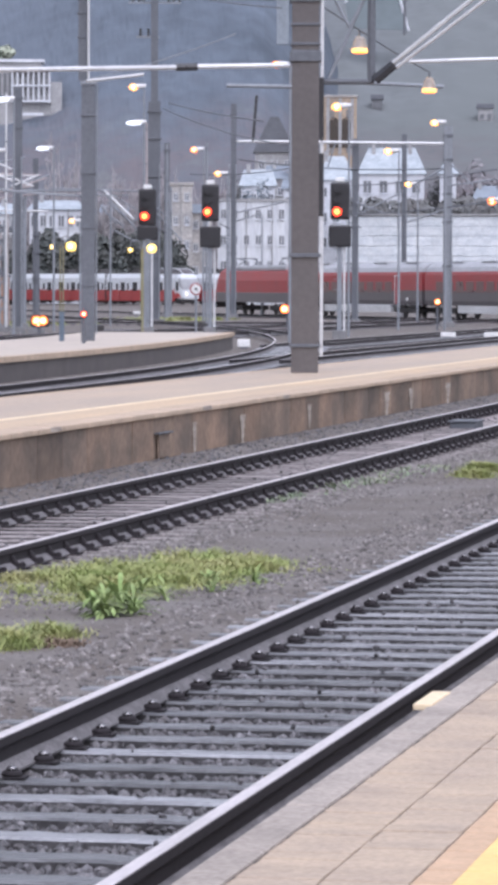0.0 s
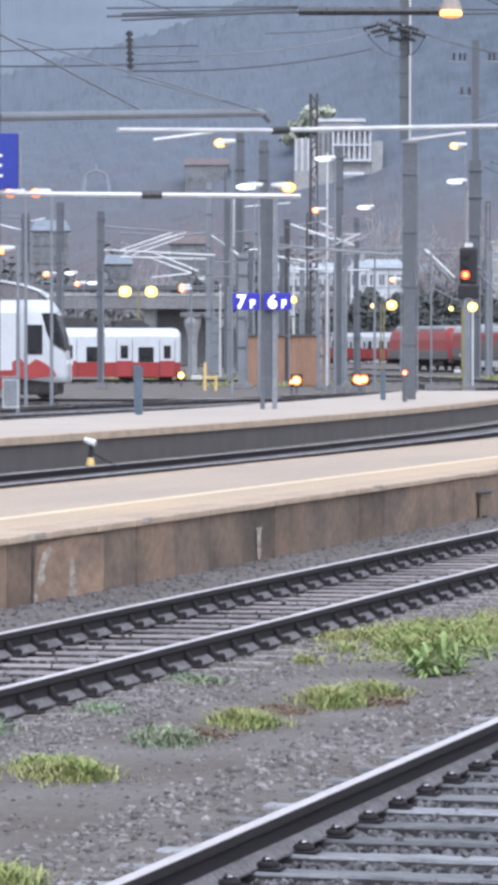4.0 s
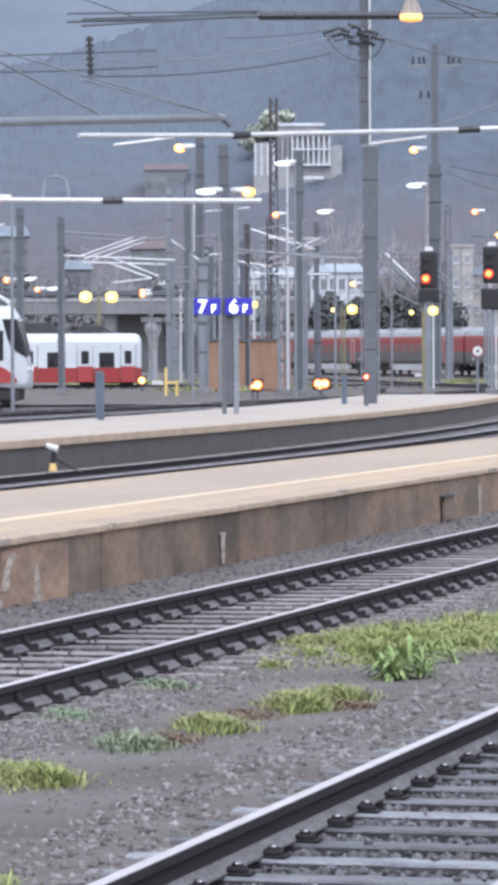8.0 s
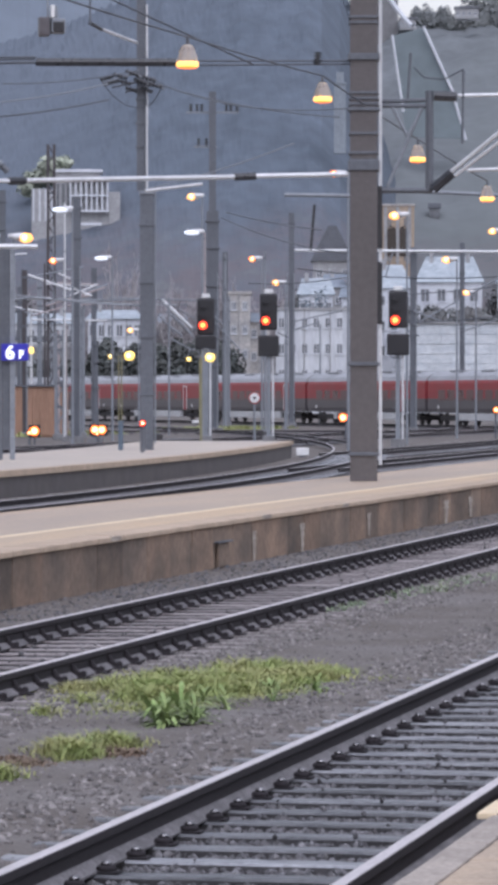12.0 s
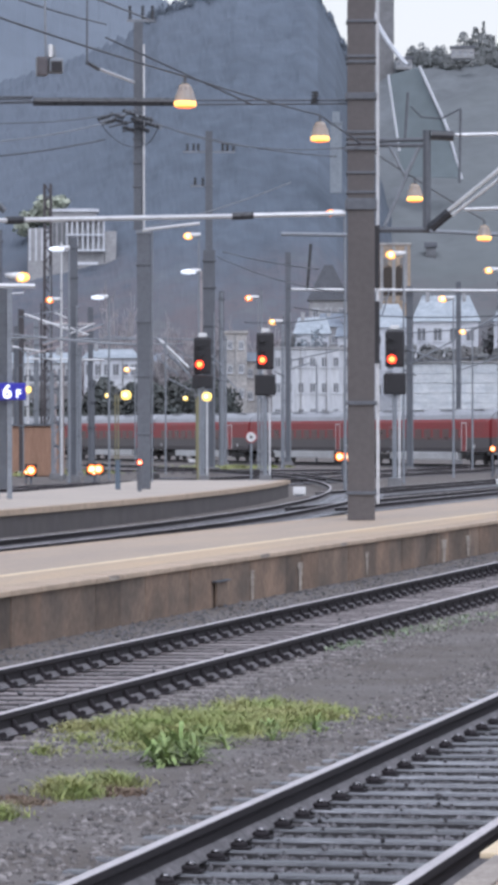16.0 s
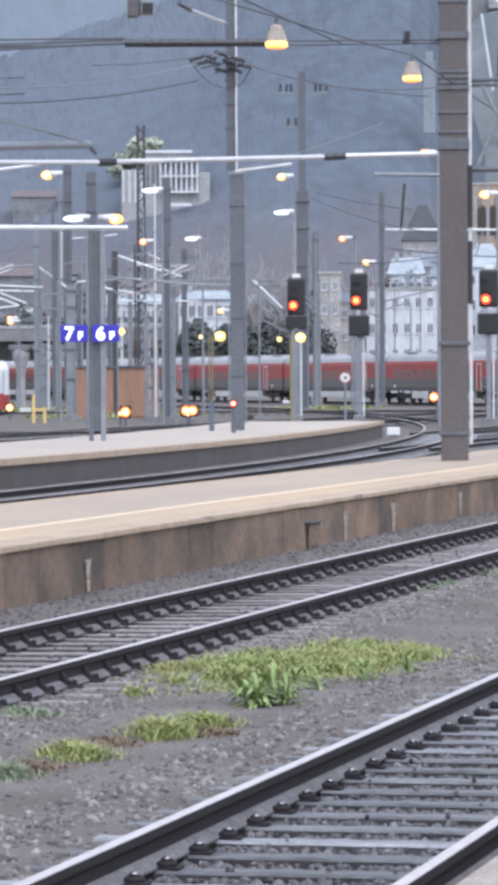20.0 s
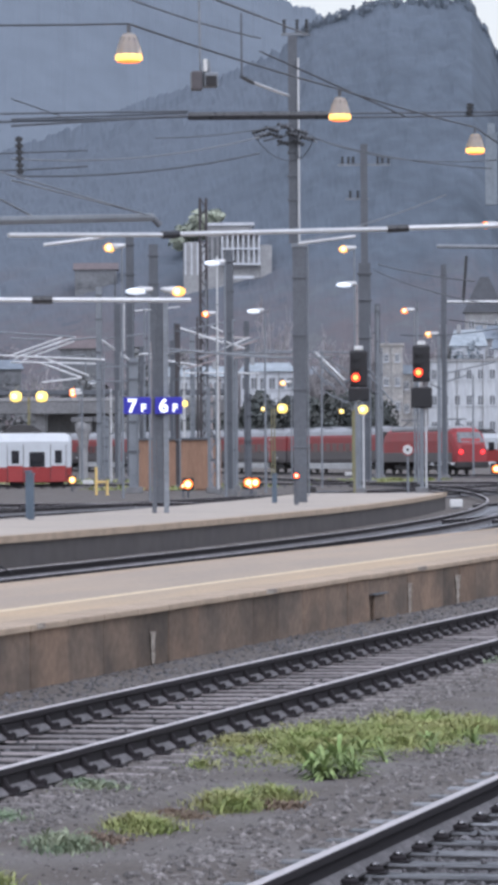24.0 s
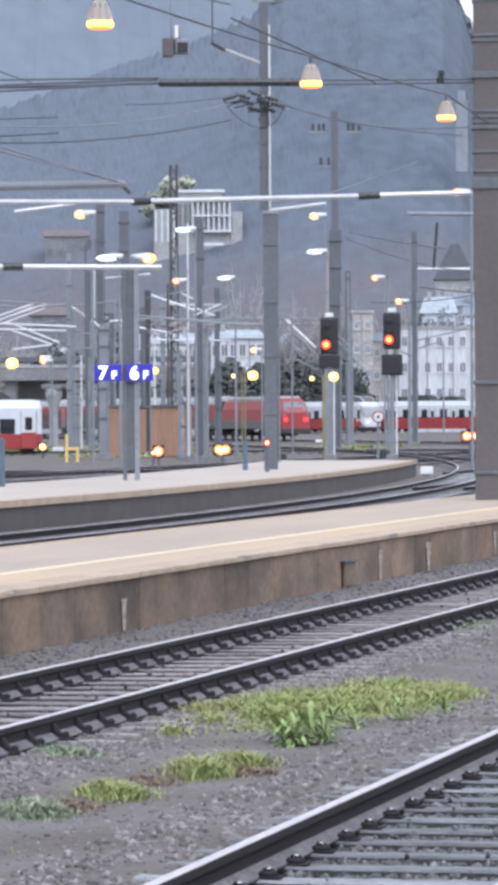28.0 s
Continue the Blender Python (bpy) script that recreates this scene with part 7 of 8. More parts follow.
box(bm, -11.735, P2A - 0.425, 20, 180, 0.543, 0.5485)
part("edge_strip", bm, M["edge_paving"], plat2, "warmer paving along the edge")


def streak(y, w, z0, z1, mat):
    bm = bmesh.new()
    pts = 17
    left, right = [], []
    for k in range(pts):
        z = z0 + (z1 - z0) * k / (pts - 1)
        h = w * (0.35 + 0.65 * k / (pts - 1)) * random.uniform(0.6, 1.2)
        left.append(bm.verts.new((P2A + 0.0115, y - h / 2, z)))
        right.append(bm.verts.new((P2A + 0.0115, y + h / 2, z)))
    for k in range(pts - 1):
        bm.faces.new((left[k], right[k], right[k + 1], left[k + 1]))
    part("streak", bm, mat, plat2, "pale lime streak" if mat is M["lime"] else "dark damp streak")


for y, w, z0, z1 in ((39.06, 0.22, -0.2, 0.3), (51.82, 0.28, -0.2, 0.36), (55.12, 0.42, -0.1, 0.36),
                     (60.43, 0.34, 0.0, 0.36), (67.98, 0.7, -0.05, 0.36), (70.74, 0.6, 0.0, 0.36), (75.36, 0.8, -0.05, 0.36)):
    streak(y, w, z0, z1, M["lime"])


def flake(name, outline, mat, thick, owner, txt):
    """A thin irregular piece on the wall's face; outline in y and z."""
    b = bmesh.new()
    loft(b, [[(P2A + dx, yy, zz) for yy, zz in outline] for dx in (0.0, thick)])
    return part(name, b, mat, owner, txt)


# a panel whose face has come off beside a crack
patch = flake("spalled_patch", [(31.98, -0.10), (32.6, -0.13), (33.3, -0.11), (33.86, -0.06), (33.90, 0.20), (33.88, 0.46), (33.2, 0.475), (32.5, 0.46), (32.05, 0.44), (31.97, 0.2)], M["spall"], 0.012, plat2, "orange-brown patch of bared concrete")
flake("broken_edge", [(32.02, 0.12), (32.10, 0.10), (32.24, 0.16), (32.20, 0.24), (32.30, 0.33), (32.42, 0.40), (32.36, 0.43), (32.20, 0.38), (32.10, 0.28)], M["lime"], 0.020, patch, "pale broken edge")
flake("broken_edge", [(31.97, -0.12), (32.05, -0.10), (32.03, 0.04), (31.96, 0.06)], M["lime"], 0.018, patch, "pale broken edge")
flake("broken_edge", [(32.86, -0.08), (33.02, -0.09), (33.12, 0.0), (33.06, 0.16), (33.0, 0.30), (32.93, 0.28), (32.92, 0.10)], M["lime"], 0.016, patch, "pale lime smear")
flake("broken_edge", [(32.40, -0.125), (33.2, -0.115), (33.25, -0.08), (32.9, -0.10), (32.45, -0.095)], M["lime"], 0.017, patch, "pale broken edge")
flake("crack", [(31.88, -0.2), (31.93, -0.2), (31.95, 0.1), (31.97, 0.3), (31.93, 0.46), (31.90, 0.3), (31.91, 0.1)], M["under"], 0.010, plat2, "dark crack between two panels")
for yy, ww in ((31.95, 0.5), (35.1, 0.24), (44.0, 0.5), (52.5, 0.6), (58.3, 0.5)):
    bm = bmesh.new()
    loft(bm, [[(P2A + 0.02 + dx, yy + u * ww, z) for u, z in ((-0.5, 0.51), (0.0, 0.496), (0.5, 0.508), (0.42, 0.553), (-0.45, 0.5535))] for dx in (0.0, 0.027)])
    part("broken_edge", bm, M["lime"], plat2, "pale chipped edge of the coping")
# a cable box let into the wall
cb = thing("cable_box", "small dark box with a bent pipe on the platform wall", "junction box", pose(P2A + 0.012, 49.74, 0.0))
bm = bmesh.new()
box(bm, 0.0, 0.04, -0.30, 0.30, -0.02, 0.28, 0.015)
part("box", bm, M["wall"], cb)
bm = bmesh.new()
box(bm, 0.0, 0.07, -0.42, 0.42, 0.285, 0.305, 0.005)
part("lid", bm, M["steel_dark"], cb)
bm = bmesh.new()
rod(bm, (0.05, 0.1, -0.02), (0.06, 0.18, -0.14), 0.03)
rod(bm, (0.06, 0.18, -0.14), (0.16, 0.55, -0.16), 0.03)
part("pipe", bm, M["steel_dark"], cb)


# ---- plants ----
def grass(name, spots, label, mat, h, seed, blades=40, spread=0.18, width=0.012, category="grass", kind=""):
    """Bent tapering blades in tufts that thin out and get lower outwards."""
    rng = random.Random(seed)
    verts, faces = [], []
    cx, cy = spots[0]
    for sx, sy in spots:
        for i in range(blades):
            r, t = min(2.4, abs(rng.gauss(0, 0.62))), rng.uniform(0, 6.283)
            x, y = sx - cx + spread * r * math.cos(t), sy - cy + spread * 1.6 * r * math.sin(t)
            lean, hh, w = rng.uniform(0, 6.283), h * rng.uniform(0.25, 1.1) * max(0.25, 1.1 - 0.4 * r), width * rng.uniform(0.6, 1.3)
            out = rng.uniform(0.25, 1.5) * hh
            zb = float(bed_z(x + cx)) + 0.15 if -8 < x + cx < -4.5 else 0.0
            b = len(verts)
            px, py = -math.sin(lean) * w, math.cos(lean) * w
            for f, q in ((0.0, 0.7), (0.45, 1.0), (0.8, 0.6)):
                dx, dy, z = out * f * f * math.cos(lean), out * f * f * math.sin(lean), zb + hh * f * (1 - 0.2 * f)
                verts += [(x + dx - px * q, y + dy - py * q, z), (x + dx + px * q, y + dy + py * q, z)]
            verts.append((x + out * math.cos(lean), y + out * math.sin(lean), zb + hh * 0.78))
            faces += [(b, b + 1, b + 3, b + 2), (b + 2, b + 3, b + 5, b + 4), (b + 4, b + 5, b + 6)]
    ob = raw(name, verts, faces, mat)
    ob.location = (cx, cy, -0.153)
    return tagged(ob, label, category, kind=kind)


rng = random.Random(5)
A, B = (-7.49, 29.46), (-5.96, 31.85)
strip_spots = []
for k in range(170):
    u = min(1.0, max(0.0, rng.gauss(0.60, 0.22)))
    wide = 0.35 + 0.9 * math.sin(math.pi * min(1, u * 0.95 + 0.02))
    strip_spots.append((A[0] + (B[0] - A[0]) * u + rng.uniform(-0.2, 0.2) * wide, A[1] + (B[1] - A[1]) * u + rng.gauss(0, 0.75) * wide))
grass("grass_strip", strip_spots, "low green and yellowish grass growing between the tracks", M["grass"], 0.115, 21, 130, 0.19, 0.0045, kind="stuff")


def weed(spots, label, mat, seed):
    """Broad folded leaves that arch out of short stalks; spots: x, y, height, leaves."""
    rg = random.Random(seed)
    verts, faces = [], []
    cx, cy = spots[0][:2]
    for sx, sy, h, n in spots:
        for i in range(n):
            t, rise = rg.uniform(0, 6.283), rg.random()
            ln, w = h * rg.uniform(0.7, 1.25), h * rg.uniform(0.035, 0.068)
            z0, lift = 0.45 * h * rise * rise, rg.uniform(0.25, 1.1)
            ca, sa = math.cos(t), math.sin(t)
            b = len(verts)
            for f, q in ((0.0, 0.2), (0.3, 0.8), (0.6, 1.0), (0.85, 0.6), (1.0, 0.05)):
                r, z = ln * f * (0.9 if lift < 0.7 else 0.55), z0 + ln * (lift * f - 0.55 * f * f)
                for e, dz in ((-1, 0.25), (0, 0.0), (1, 0.25)):
                    verts.append((sx - cx + r * ca - e * q * w * sa, sy - cy + r * sa + e * q * w * ca, max(0.0, z + dz * q * w)))
            for j in range(4):
                for e in range(2):
                    p = b + 3 * j + e
                    faces.append((p, p + 1, p + 4, p + 3))
    ob = raw("weed_plant", verts, faces, M[mat])
    ob.location = (cx, cy, -0.15)
    return tagged(ob, label, "weed", kind="stuff")


weed([(-6.13, 27.01, 0.23, 110), (-6.28, 27.30, 0.24, 60), (-5.98, 27.22, 0.22, 55), (-6.22, 27.85, 0.30, 50)], "bushy bright green weed with broad leaves", "weed", 22)
weed([(-6.05, 28.6, 0.2, 26), (-5.85, 29.3, 0.2, 24), (-6.35, 29.2, 0.19, 22), (-5.7, 30.2, 0.2, 22), (-6.1, 30.4, 0.2, 22)], "broad-leaved green weeds among the grass", "weed", 25)
weed([(-6.24, 24.74, 0.17, 26), (-6.16, 24.95, 0.17, 20), (-6.10, 25.42, 0.17, 20)], "young green weeds in the grass tuft", "weed", 26)
weed([(-6.52, 22.16, 0.16, 34), (-6.62, 22.02, 0.14, 22)], "pale bluish green weed with broad leaves", "grass_pale", 27)
weed([(-6.49, 20.23, 0.15, 26), (-6.60, 20.35, 0.14, 20), (-6.40, 20.05, 0.13, 20)], "low spreading green weed in the gravel", "weed", 28)
for (x, y), n, h, txt, mat in (((-6.24, 24.74), 110, 0.18, "bright green grass tuft in the gravel", "grass"), ((-6.12, 25.40), 60, 0.16, "small upright green grass tuft", "grass"),
                               ((-6.39, 23.27), 90, 0.15, "green grass tuft with reddish dry ground round it", "grass"), ((-6.54, 22.14), 100, 0.12, "pale bluish green weed", "grass_pale"),
                               ((-6.49, 20.23), 120, 0.15, "low spreading green grass tuft", "grass"), ((-6.66, 20.29), 80, 0.13, "low green grass tuft", "grass"),
                               ((-7.71, 22.08), 110, 0.18, "pale green weed beside the rail", "grass_pale"), ((-5.44, 15.92), 110, 0.12, "low green grass tuft by the gravel", "grass"),
                               ((-6.40, 24.20), 60, 0.05, "reddish dry weeds round the grass tuft", "dry"), ((-5.95, 24.85), 80, 0.06, "reddish dry weeds round the grass tuft", "dry"), ((-6.45, 22.59), 60, 0.05, "reddish dry weeds beside the pale weed", "dry"),
                               ((-7.45, 25.90), 50, 0.08, "thin green weed beside the rail", "grass_pale"), ((-7.39, 23.62), 50, 0.07, "thin green weed beside the rail", "grass_pale"),
                               ((-6.54, 49.77), 160, 0.2, "green grass tuft beside the points", "grass"), ((-6.46, 48.26), 120, 0.16, "green grass tuft beside the points", "grass")):
    grass("weed_tuft" if mat == "dry" else "grass_tuft", [(x, y), (x - 0.12, y + 0.2), (x + 0.1, y - 0.15)], txt, M[mat], h * 0.8, int(x * 100) + n, n * 5, 0.17, 0.0042, kind="stuff")
film_spots = [(x + rng.gauss(0, 0.22), y + rng.gauss(0, 0.9)) for x, y in strip_spots]
grass("low_grass", film_spots, "very low thin grass round the green strip", M["grass"], 0.04, 29, 90, 0.38, 0.004, kind="stuff")
thin = []
for k in range(60):
    u = rng.random()
    a, b = (-7.74, 41.36), (-7.17, 50.60)
    thin.append((a[0] + (b[0] - a[0]) * u + rng.uniform(-0.25, 0.2), a[1] + (b[1] - a[1]) * u + rng.uniform(-1, 1)))
grass("thin_weeds", thin, "thin dry weeds along the rail", M["grass_pale"], 0.07, 33, 14, 0.2, 0.01, kind="stuff")

# small lever stand with a white head beside the third track
ls = thing("point_lever", "small point lever with white head and yellow foot beside the rails", "point lever", pose(-21.29, 67.2, -0.035) @ Matrix.Scale(0.9, 4))
for nm, a, c, r0, r1, mt in (("base", (0, 0, 0), (0, 0, 0.08), 0.13, 0.11, "under"), ("foot", (0, 0, 0.08), (0, 0, 0.23), 0.09, 0.06, "yellow"), ("post", (0, 0, 0.23), (0.03, 0, 0.48), 0.05, 0.045, "black"), ("head", (-0.12, 0, 0.58), (0.10, 0, 0.50), 0.05, 0.075, "white"), ("lever", (0.05, 0, 0.32), (0.55, 0.1, 0.04), 0.02, 0.02, "black")):
    bm = bmesh.new()
    rod(bm, a, c, r0, r1, 10)
    part(nm, bm, M[mt], ls)

# point motor and cover plates beside the second track
pm = thing("point_motor", "grey flat point machine box beside the rail", "point machine", pose(-8.82, 64.83, -0.2))
bm = bmesh.new()
box(bm, -0.22, 0.22, -0.42, 0.42, 0, 0.17, 0.04)
part("housing", bm, M["steel_dark"], pm)
bm = bmesh.new()
box(bm, -0.24, 0.24, -0.45, 0.45, 0.174, 0.20, 0.01)
part("lid", bm, M["steel_dark"], pm)
bm = bmesh.new()
rod(bm, (0.1, -0.3, 0.05), (1.4, -0.3, 0.05), 0.03)
part("rod", bm, M["steel_dark"], pm)

# ---- low banks of grass and platforms' ends in the yard ----
for (x, y), n, r, txt in (((-59.07, 279.84), 60, 3.0, "patch of pale grass between the tracks"), ((-61.16, 235.72), 60, 4.0, "patch of pale grass before the hut"), ((-79.96, 279.31), 60, 4.0, "patch of pale grass beside the parked train")):
    rr = random.Random(int(x * 10))
    grass("grass_patch", [(x + rr.uniform(-r, r), y + rr.uniform(-r * 3, r * 3)) for k in range(n)], txt, M["grass"], 0.32, n, 24, 0.7, 0.05, kind="stuff")


# ---- road bridge behind the yard ----
br = thing("road_bridge", "grey concrete road bridge crossing behind the yard", "bridge", pose(-152.3, 497.2, 0, 0, 0, 15), kind="structure")
for z0, z1, mat, nm in ((6.9, 8.5, "concrete", "deck_beam"), (8.5, 8.9, "plaster_grey", "edge_beam"), (9.3, 9.9, "steel_dark", "parapet"), (3.6, 4.3, "steel_dark", "service_beam")):
    bm = bmesh.new()
    box(bm, -50, 27 if nm != "service_beam" else -16, -0.1 if nm == "edge_beam" else 0, 7, z0, z1, 0.05)
    part(nm, bm, M[mat], br)
for k, x in enumerate((-37, -27, -17, 2.5, 10.5, 18.5)):
    bm = bmesh.new()
    box(bm, x - 0.7, x + 0.7, 1, 6, -0.24, 6.898, 0.1)
    part("pier", bm, M["concrete"], br)
for k in range(38):
    bm = bmesh.new()
    box(bm, -49.5 + 2 * k, -49.4 + 2 * k, 0.02, 0.12, 8.9, 9.3)
    part("railing_post", bm, M["steel_dark"], br)
for x0, x1 in ((-49, -37.8), (-36.2, -27.8), (-26.2, -17.8), (3.3, 9.7), (11.3, 17.7)):
    bm = bmesh.new()
    box(bm, x0, x1, 5.2, 5.8, -0.24, 6.88)
    part("back_wall", bm, M["concrete"], br, "grey wall under the deck")
for x, yy in ((-91.78, 316.98), (-90.02, 317.49), (-89.32, 322.87)):
    pil = thing("concrete_pillar", "pale flared concrete pillar before the bridge", "pillar", pose(x, yy, -0.24), "pillars before the bridge")
    bm = bmesh.new()
    lathe(bm, [(0.42, 0), (0.36, 0.2), (0.36, 2.6), (0.45, 3.4), (0.70, 4.1), (0.72, 4.7)], 14)
    part("shaft", bm, M["plaster_grey"], pil, "", True)
    bm = bmesh.new()
    box(bm, -0.85, 0.85, -0.7, 0.7, 4.7, 5.1, 0.05)
    part("cap", bm, M["concrete"], pil)


# ---- houses ----
def house(name, label, x, y, turn, w, d, h, roof, mat, rows, cols, win=(1.0, 1.4), base=-0.24, roof_mat="slate", hip=0.0, category="house", pipes=0, chimneys=0, trim="plaster"):
    ob = thing(name, label, category, pose(x, y, base, 0, 0, turn))
    bm = bmesh.new()
    box(bm, -w / 2, w / 2, 0, d, 0, h)
    part("wall", bm, M[mat], ob)
    if roof:
        bm = bmesh.new()
        o = 0.4
        k = w / 2 * hip
        loft(bm, [[(-w / 2 - o, -o, h), (w / 2 + o, -o, h), (w / 2 + o, d + o, h), (-w / 2 - o, d + o, h)], [(-w / 2 - o + k, d / 2 - 0.05, h + roof), (w / 2 + o - k, d / 2 - 0.05, h + roof), (w / 2 + o - k, d / 2 + 0.05, h + roof), (-w / 2 - o + k, d / 2 + 0.05, h + roof)]])
        part("roof", bm, M[roof_mat], ob)
    else:
        bm = bmesh.new()
        box(bm, -w / 2 - 0.2, w / 2 + 0.2, -0.2, d + 0.2, h, h + 0.35)
        part("roof", bm, M[roof_mat], ob)
    for r in range(rows):
        for c in range(cols):
            cx, cz = -w / 2 + w * (c + 0.5) / cols, h * (r + 0.5) / rows
            bm = bmesh.new()
            box(bm, cx - win[0] / 2 - 0.1, cx + win[0] / 2 + 0.1, -0.07, -0.004, cz - win[1] / 2 - 0.1, cz + win[1] / 2 + 0.1)
            f = part("window", bm, M[trim], ob)
            bm = bmesh.new()
            box(bm, cx - win[0] / 2, cx + win[0] / 2, -0.09, -0.073, cz - win[1] / 2, cz + win[1] / 2)
            part("pane", bm, M["pane"], f, "dark pane")
            bm = bmesh.new()
            box(bm, cx - 0.05, cx + 0.05, -0.12, -0.093, cz - win[1] / 2, cz + win[1] / 2)
            box(bm, cx - win[0] / 2 - 0.15, cx + win[0] / 2 + 0.15, -0.2, -0.073, cz - win[1] / 2 - 0.2, cz - win[1] / 2 - 0.1)
            part("sill", bm, M[trim], f)
    for k in range(pipes):
        cx = -w / 2 + w * (k + 0.5) / pipes + 0.4 * math.sin(k * 2.3 + w)
        bm = bmesh.new()
        rod(bm, (cx, -0.14, 0), (cx, -0.14, h), 0.09, 0.09, 6)
        part("drain_pipe", bm, M["plaster_grey"], ob, "grey drain pipe")
    for k in range(chimneys):
        cx = -w * 0.28 + w * 0.56 * k / max(1, chimneys - 1)
        bm = bmesh.new()
        box(bm, cx - 0.3, cx + 0.3, d * 0.36, d * 0.36 + 0.6, h + roof * 0.3, h + roof + 0.8, 0.03)
        part("chimney", bm, M["plaster_grey"], ob)
    return ob


# white villa with a two-storey colonnade on the wooded slope
villa = thing("villa", "white villa with a two-storey colonnade on the wooded slope", "house", pose(-219.56, 886.21, 44.07, 0, 0, 13) @ Matrix.Scale(1.305, 4))
for nm, x0, x1, y0, y1, z0, z1, mat, txt in (("main_wall", -6.0, 3.2, 0.8, 9, -7.0, 5.6, "plaster_grey", "grey wall behind the pillars"), ("attic", -5.8, 1.8, 2.0, 9, 5.6, 6.6, "plaster_grey", ""), ("roof", -6.2, 2.3, 1.6, 9.4, 6.6, 7.1, "plaster", "flat pale roof"),
                                         ("left_wing", -9.9, -6.3, 0.5, 8, -6.0, 3.7, "plaster_grey", ""), ("annex", 3.3, 5.3, 0.8, 8, -6.5, 3.2, "plaster_grey", "lower side annex"),
                                         ("terrace", -3.4, 3.4, -0.6, 0.6, -0.35, 0.0, "plaster", "white terrace edge"), ("gallery", -3.4, 3.4, -0.5, 0.6, 2.35, 2.65, "plaster", "white gallery floor"), ("cornice", -3.6, 3.6, -0.6, 0.7, 4.9, 5.4, "plaster", "white cornice"), ("garden_wall", -1.5, 2.2, -1.5, -1.2, -2.7, -2.2, "plaster", "")):
    bm = bmesh.new()
    box(bm, x0, x1, y0, y1, z0, z1, 0.04)
    part(nm, bm, M[mat], villa, txt)
for k in range(8):
    bm = bmesh.new()
    box(bm, -3.2 + k * 0.91 - 0.15, -3.2 + k * 0.91 + 0.15, -0.4, -0.05, 0.0, 4.9)
    part("pillar", bm, M["plaster"], villa, "white pillar")
for k in range(4):
    bm = bmesh.new()
    box(bm, -9.7 + k * 1.05, -9.4 + k * 1.05, 0.3, 0.48, -1.9, 3.6)
    part("pilaster", bm, M["plaster"], villa, "white pilaster")
for k in range(3):
    bm = bmesh.new()
    box(bm, -5.6 + k * 0.9, -5.1 + k * 0.9, 0.7, 0.79, 0.5, 4.6)
    part("window", bm, M["pane"], villa, "tall dark window")

def placed(name, label, bearing, d, w, depth, h, roof, mat, rows, cols, win, **more):
    x, y = spot(bearing, d)
    return house(name, label, x, y, bearing, w, depth, h, roof, mat, rows, cols, win, **more)


# white houses behind the signals, then the pale terrace wall with houses above it
placed("house", "tall white town house with drain pipes and faint windows", 10.55, 590, 15.2, 12, 15.0, 0, "streaked", 4, 9, (0.7, 1.3), roof_mat="plaster_grey", pipes=5)
placed("house", "beige narrow house with a flat top", 11.80, 585, 3.2, 10, 17.2, 0, "beige", 5, 2, (0.55, 1.0), roof_mat="beige", pipes=1)
placed("house", "low beige house beside the narrow one", 11.52, 588, 3.0, 10, 13.2, 1.4, "beige", 4, 2, (0.6, 1.0), roof_mat="slate_blue", pipes=1)
placed("house", "white house under a pale wide roof", 10.72, 628, 5.2, 8, 18.2, 2.6, "plaster", 5, 4, (0.7, 1.0), roof_mat="pale_roof", hip=0.3, chimneys=1)
placed("house", "grey house with a snow-pale lean roof", 10.33, 640, 6.4, 8, 19.6, 2.2, "plaster_grey", 5, 4, (0.8, 1.1), roof_mat="slate_blue", hip=0.15, chimneys=2)
placed("house", "small white house between the roofs", 10.24, 622, 2.6, 6, 17.6, 1.5, "plaster", 5, 2, (0.6, 0.9), roof_mat="slate_blue", hip=0.2)
placed("house", "white villa with a broad hipped roof above the terrace wall", 8.84, 640, 10.2, 9, 20.4, 4.2, "plaster", 5, 4, (1.2, 1.9), roof_mat="pale_roof", hip=0.35, chimneys=2)
placed("house", "white gabled house before the ochre tower", 9.62, 600, 5.4, 8, 18.4, 3.6, "plaster", 5, 3, (0.8, 1.3), roof_mat="pale_roof", hip=0.7, chimneys=1)
placed("house", "narrow white house with a steep gable", 8.05, 642, 2.6, 7, 20.5, 1.8, "plaster", 6, 1, (0.7, 1.3), roof_mat="pale_roof", hip=0.8)
placed("house", "pinkish house with a small gable above the wall", 7.50, 622, 4.0, 7, 16.0, 2.2, "pink", 4, 2, (0.9, 1.2), roof_mat="slate_blue", hip=0.5, chimneys=1)
placed("house", "dark-roofed house with a pointed gable", 10.49, 695, 6.6, 7, 25.6, 6.2, "plaster_grey", 6, 3, (0.8, 1.4), hip=0.9)
placed("house", "white house low behind the yard", 14.55, 600, 9.5, 8, 13.2, 1.6, "streaked", 4, 8, (0.75, 1.5), roof_mat="pale_roof", hip=0.2, pipes=3, chimneys=2)
placed("house", "white house low behind the yard", 13.55, 604, 8.0, 8, 14.0, 1.4, "plaster", 4, 6, (0.8, 1.6), roof_mat="pale_roof", hip=0.3, pipes=2, chimneys=1)
placed("house", "white house with a grey roof and brown shutters", 12.85, 612, 6.0, 8, 13.4, 1.5, "beige", 4, 5, (0.7, 1.3), roof_mat="slate_blue", pipes=1, chimneys=1)
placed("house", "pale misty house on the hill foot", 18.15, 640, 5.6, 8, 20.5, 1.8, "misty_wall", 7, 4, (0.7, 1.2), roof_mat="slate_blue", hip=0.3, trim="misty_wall")
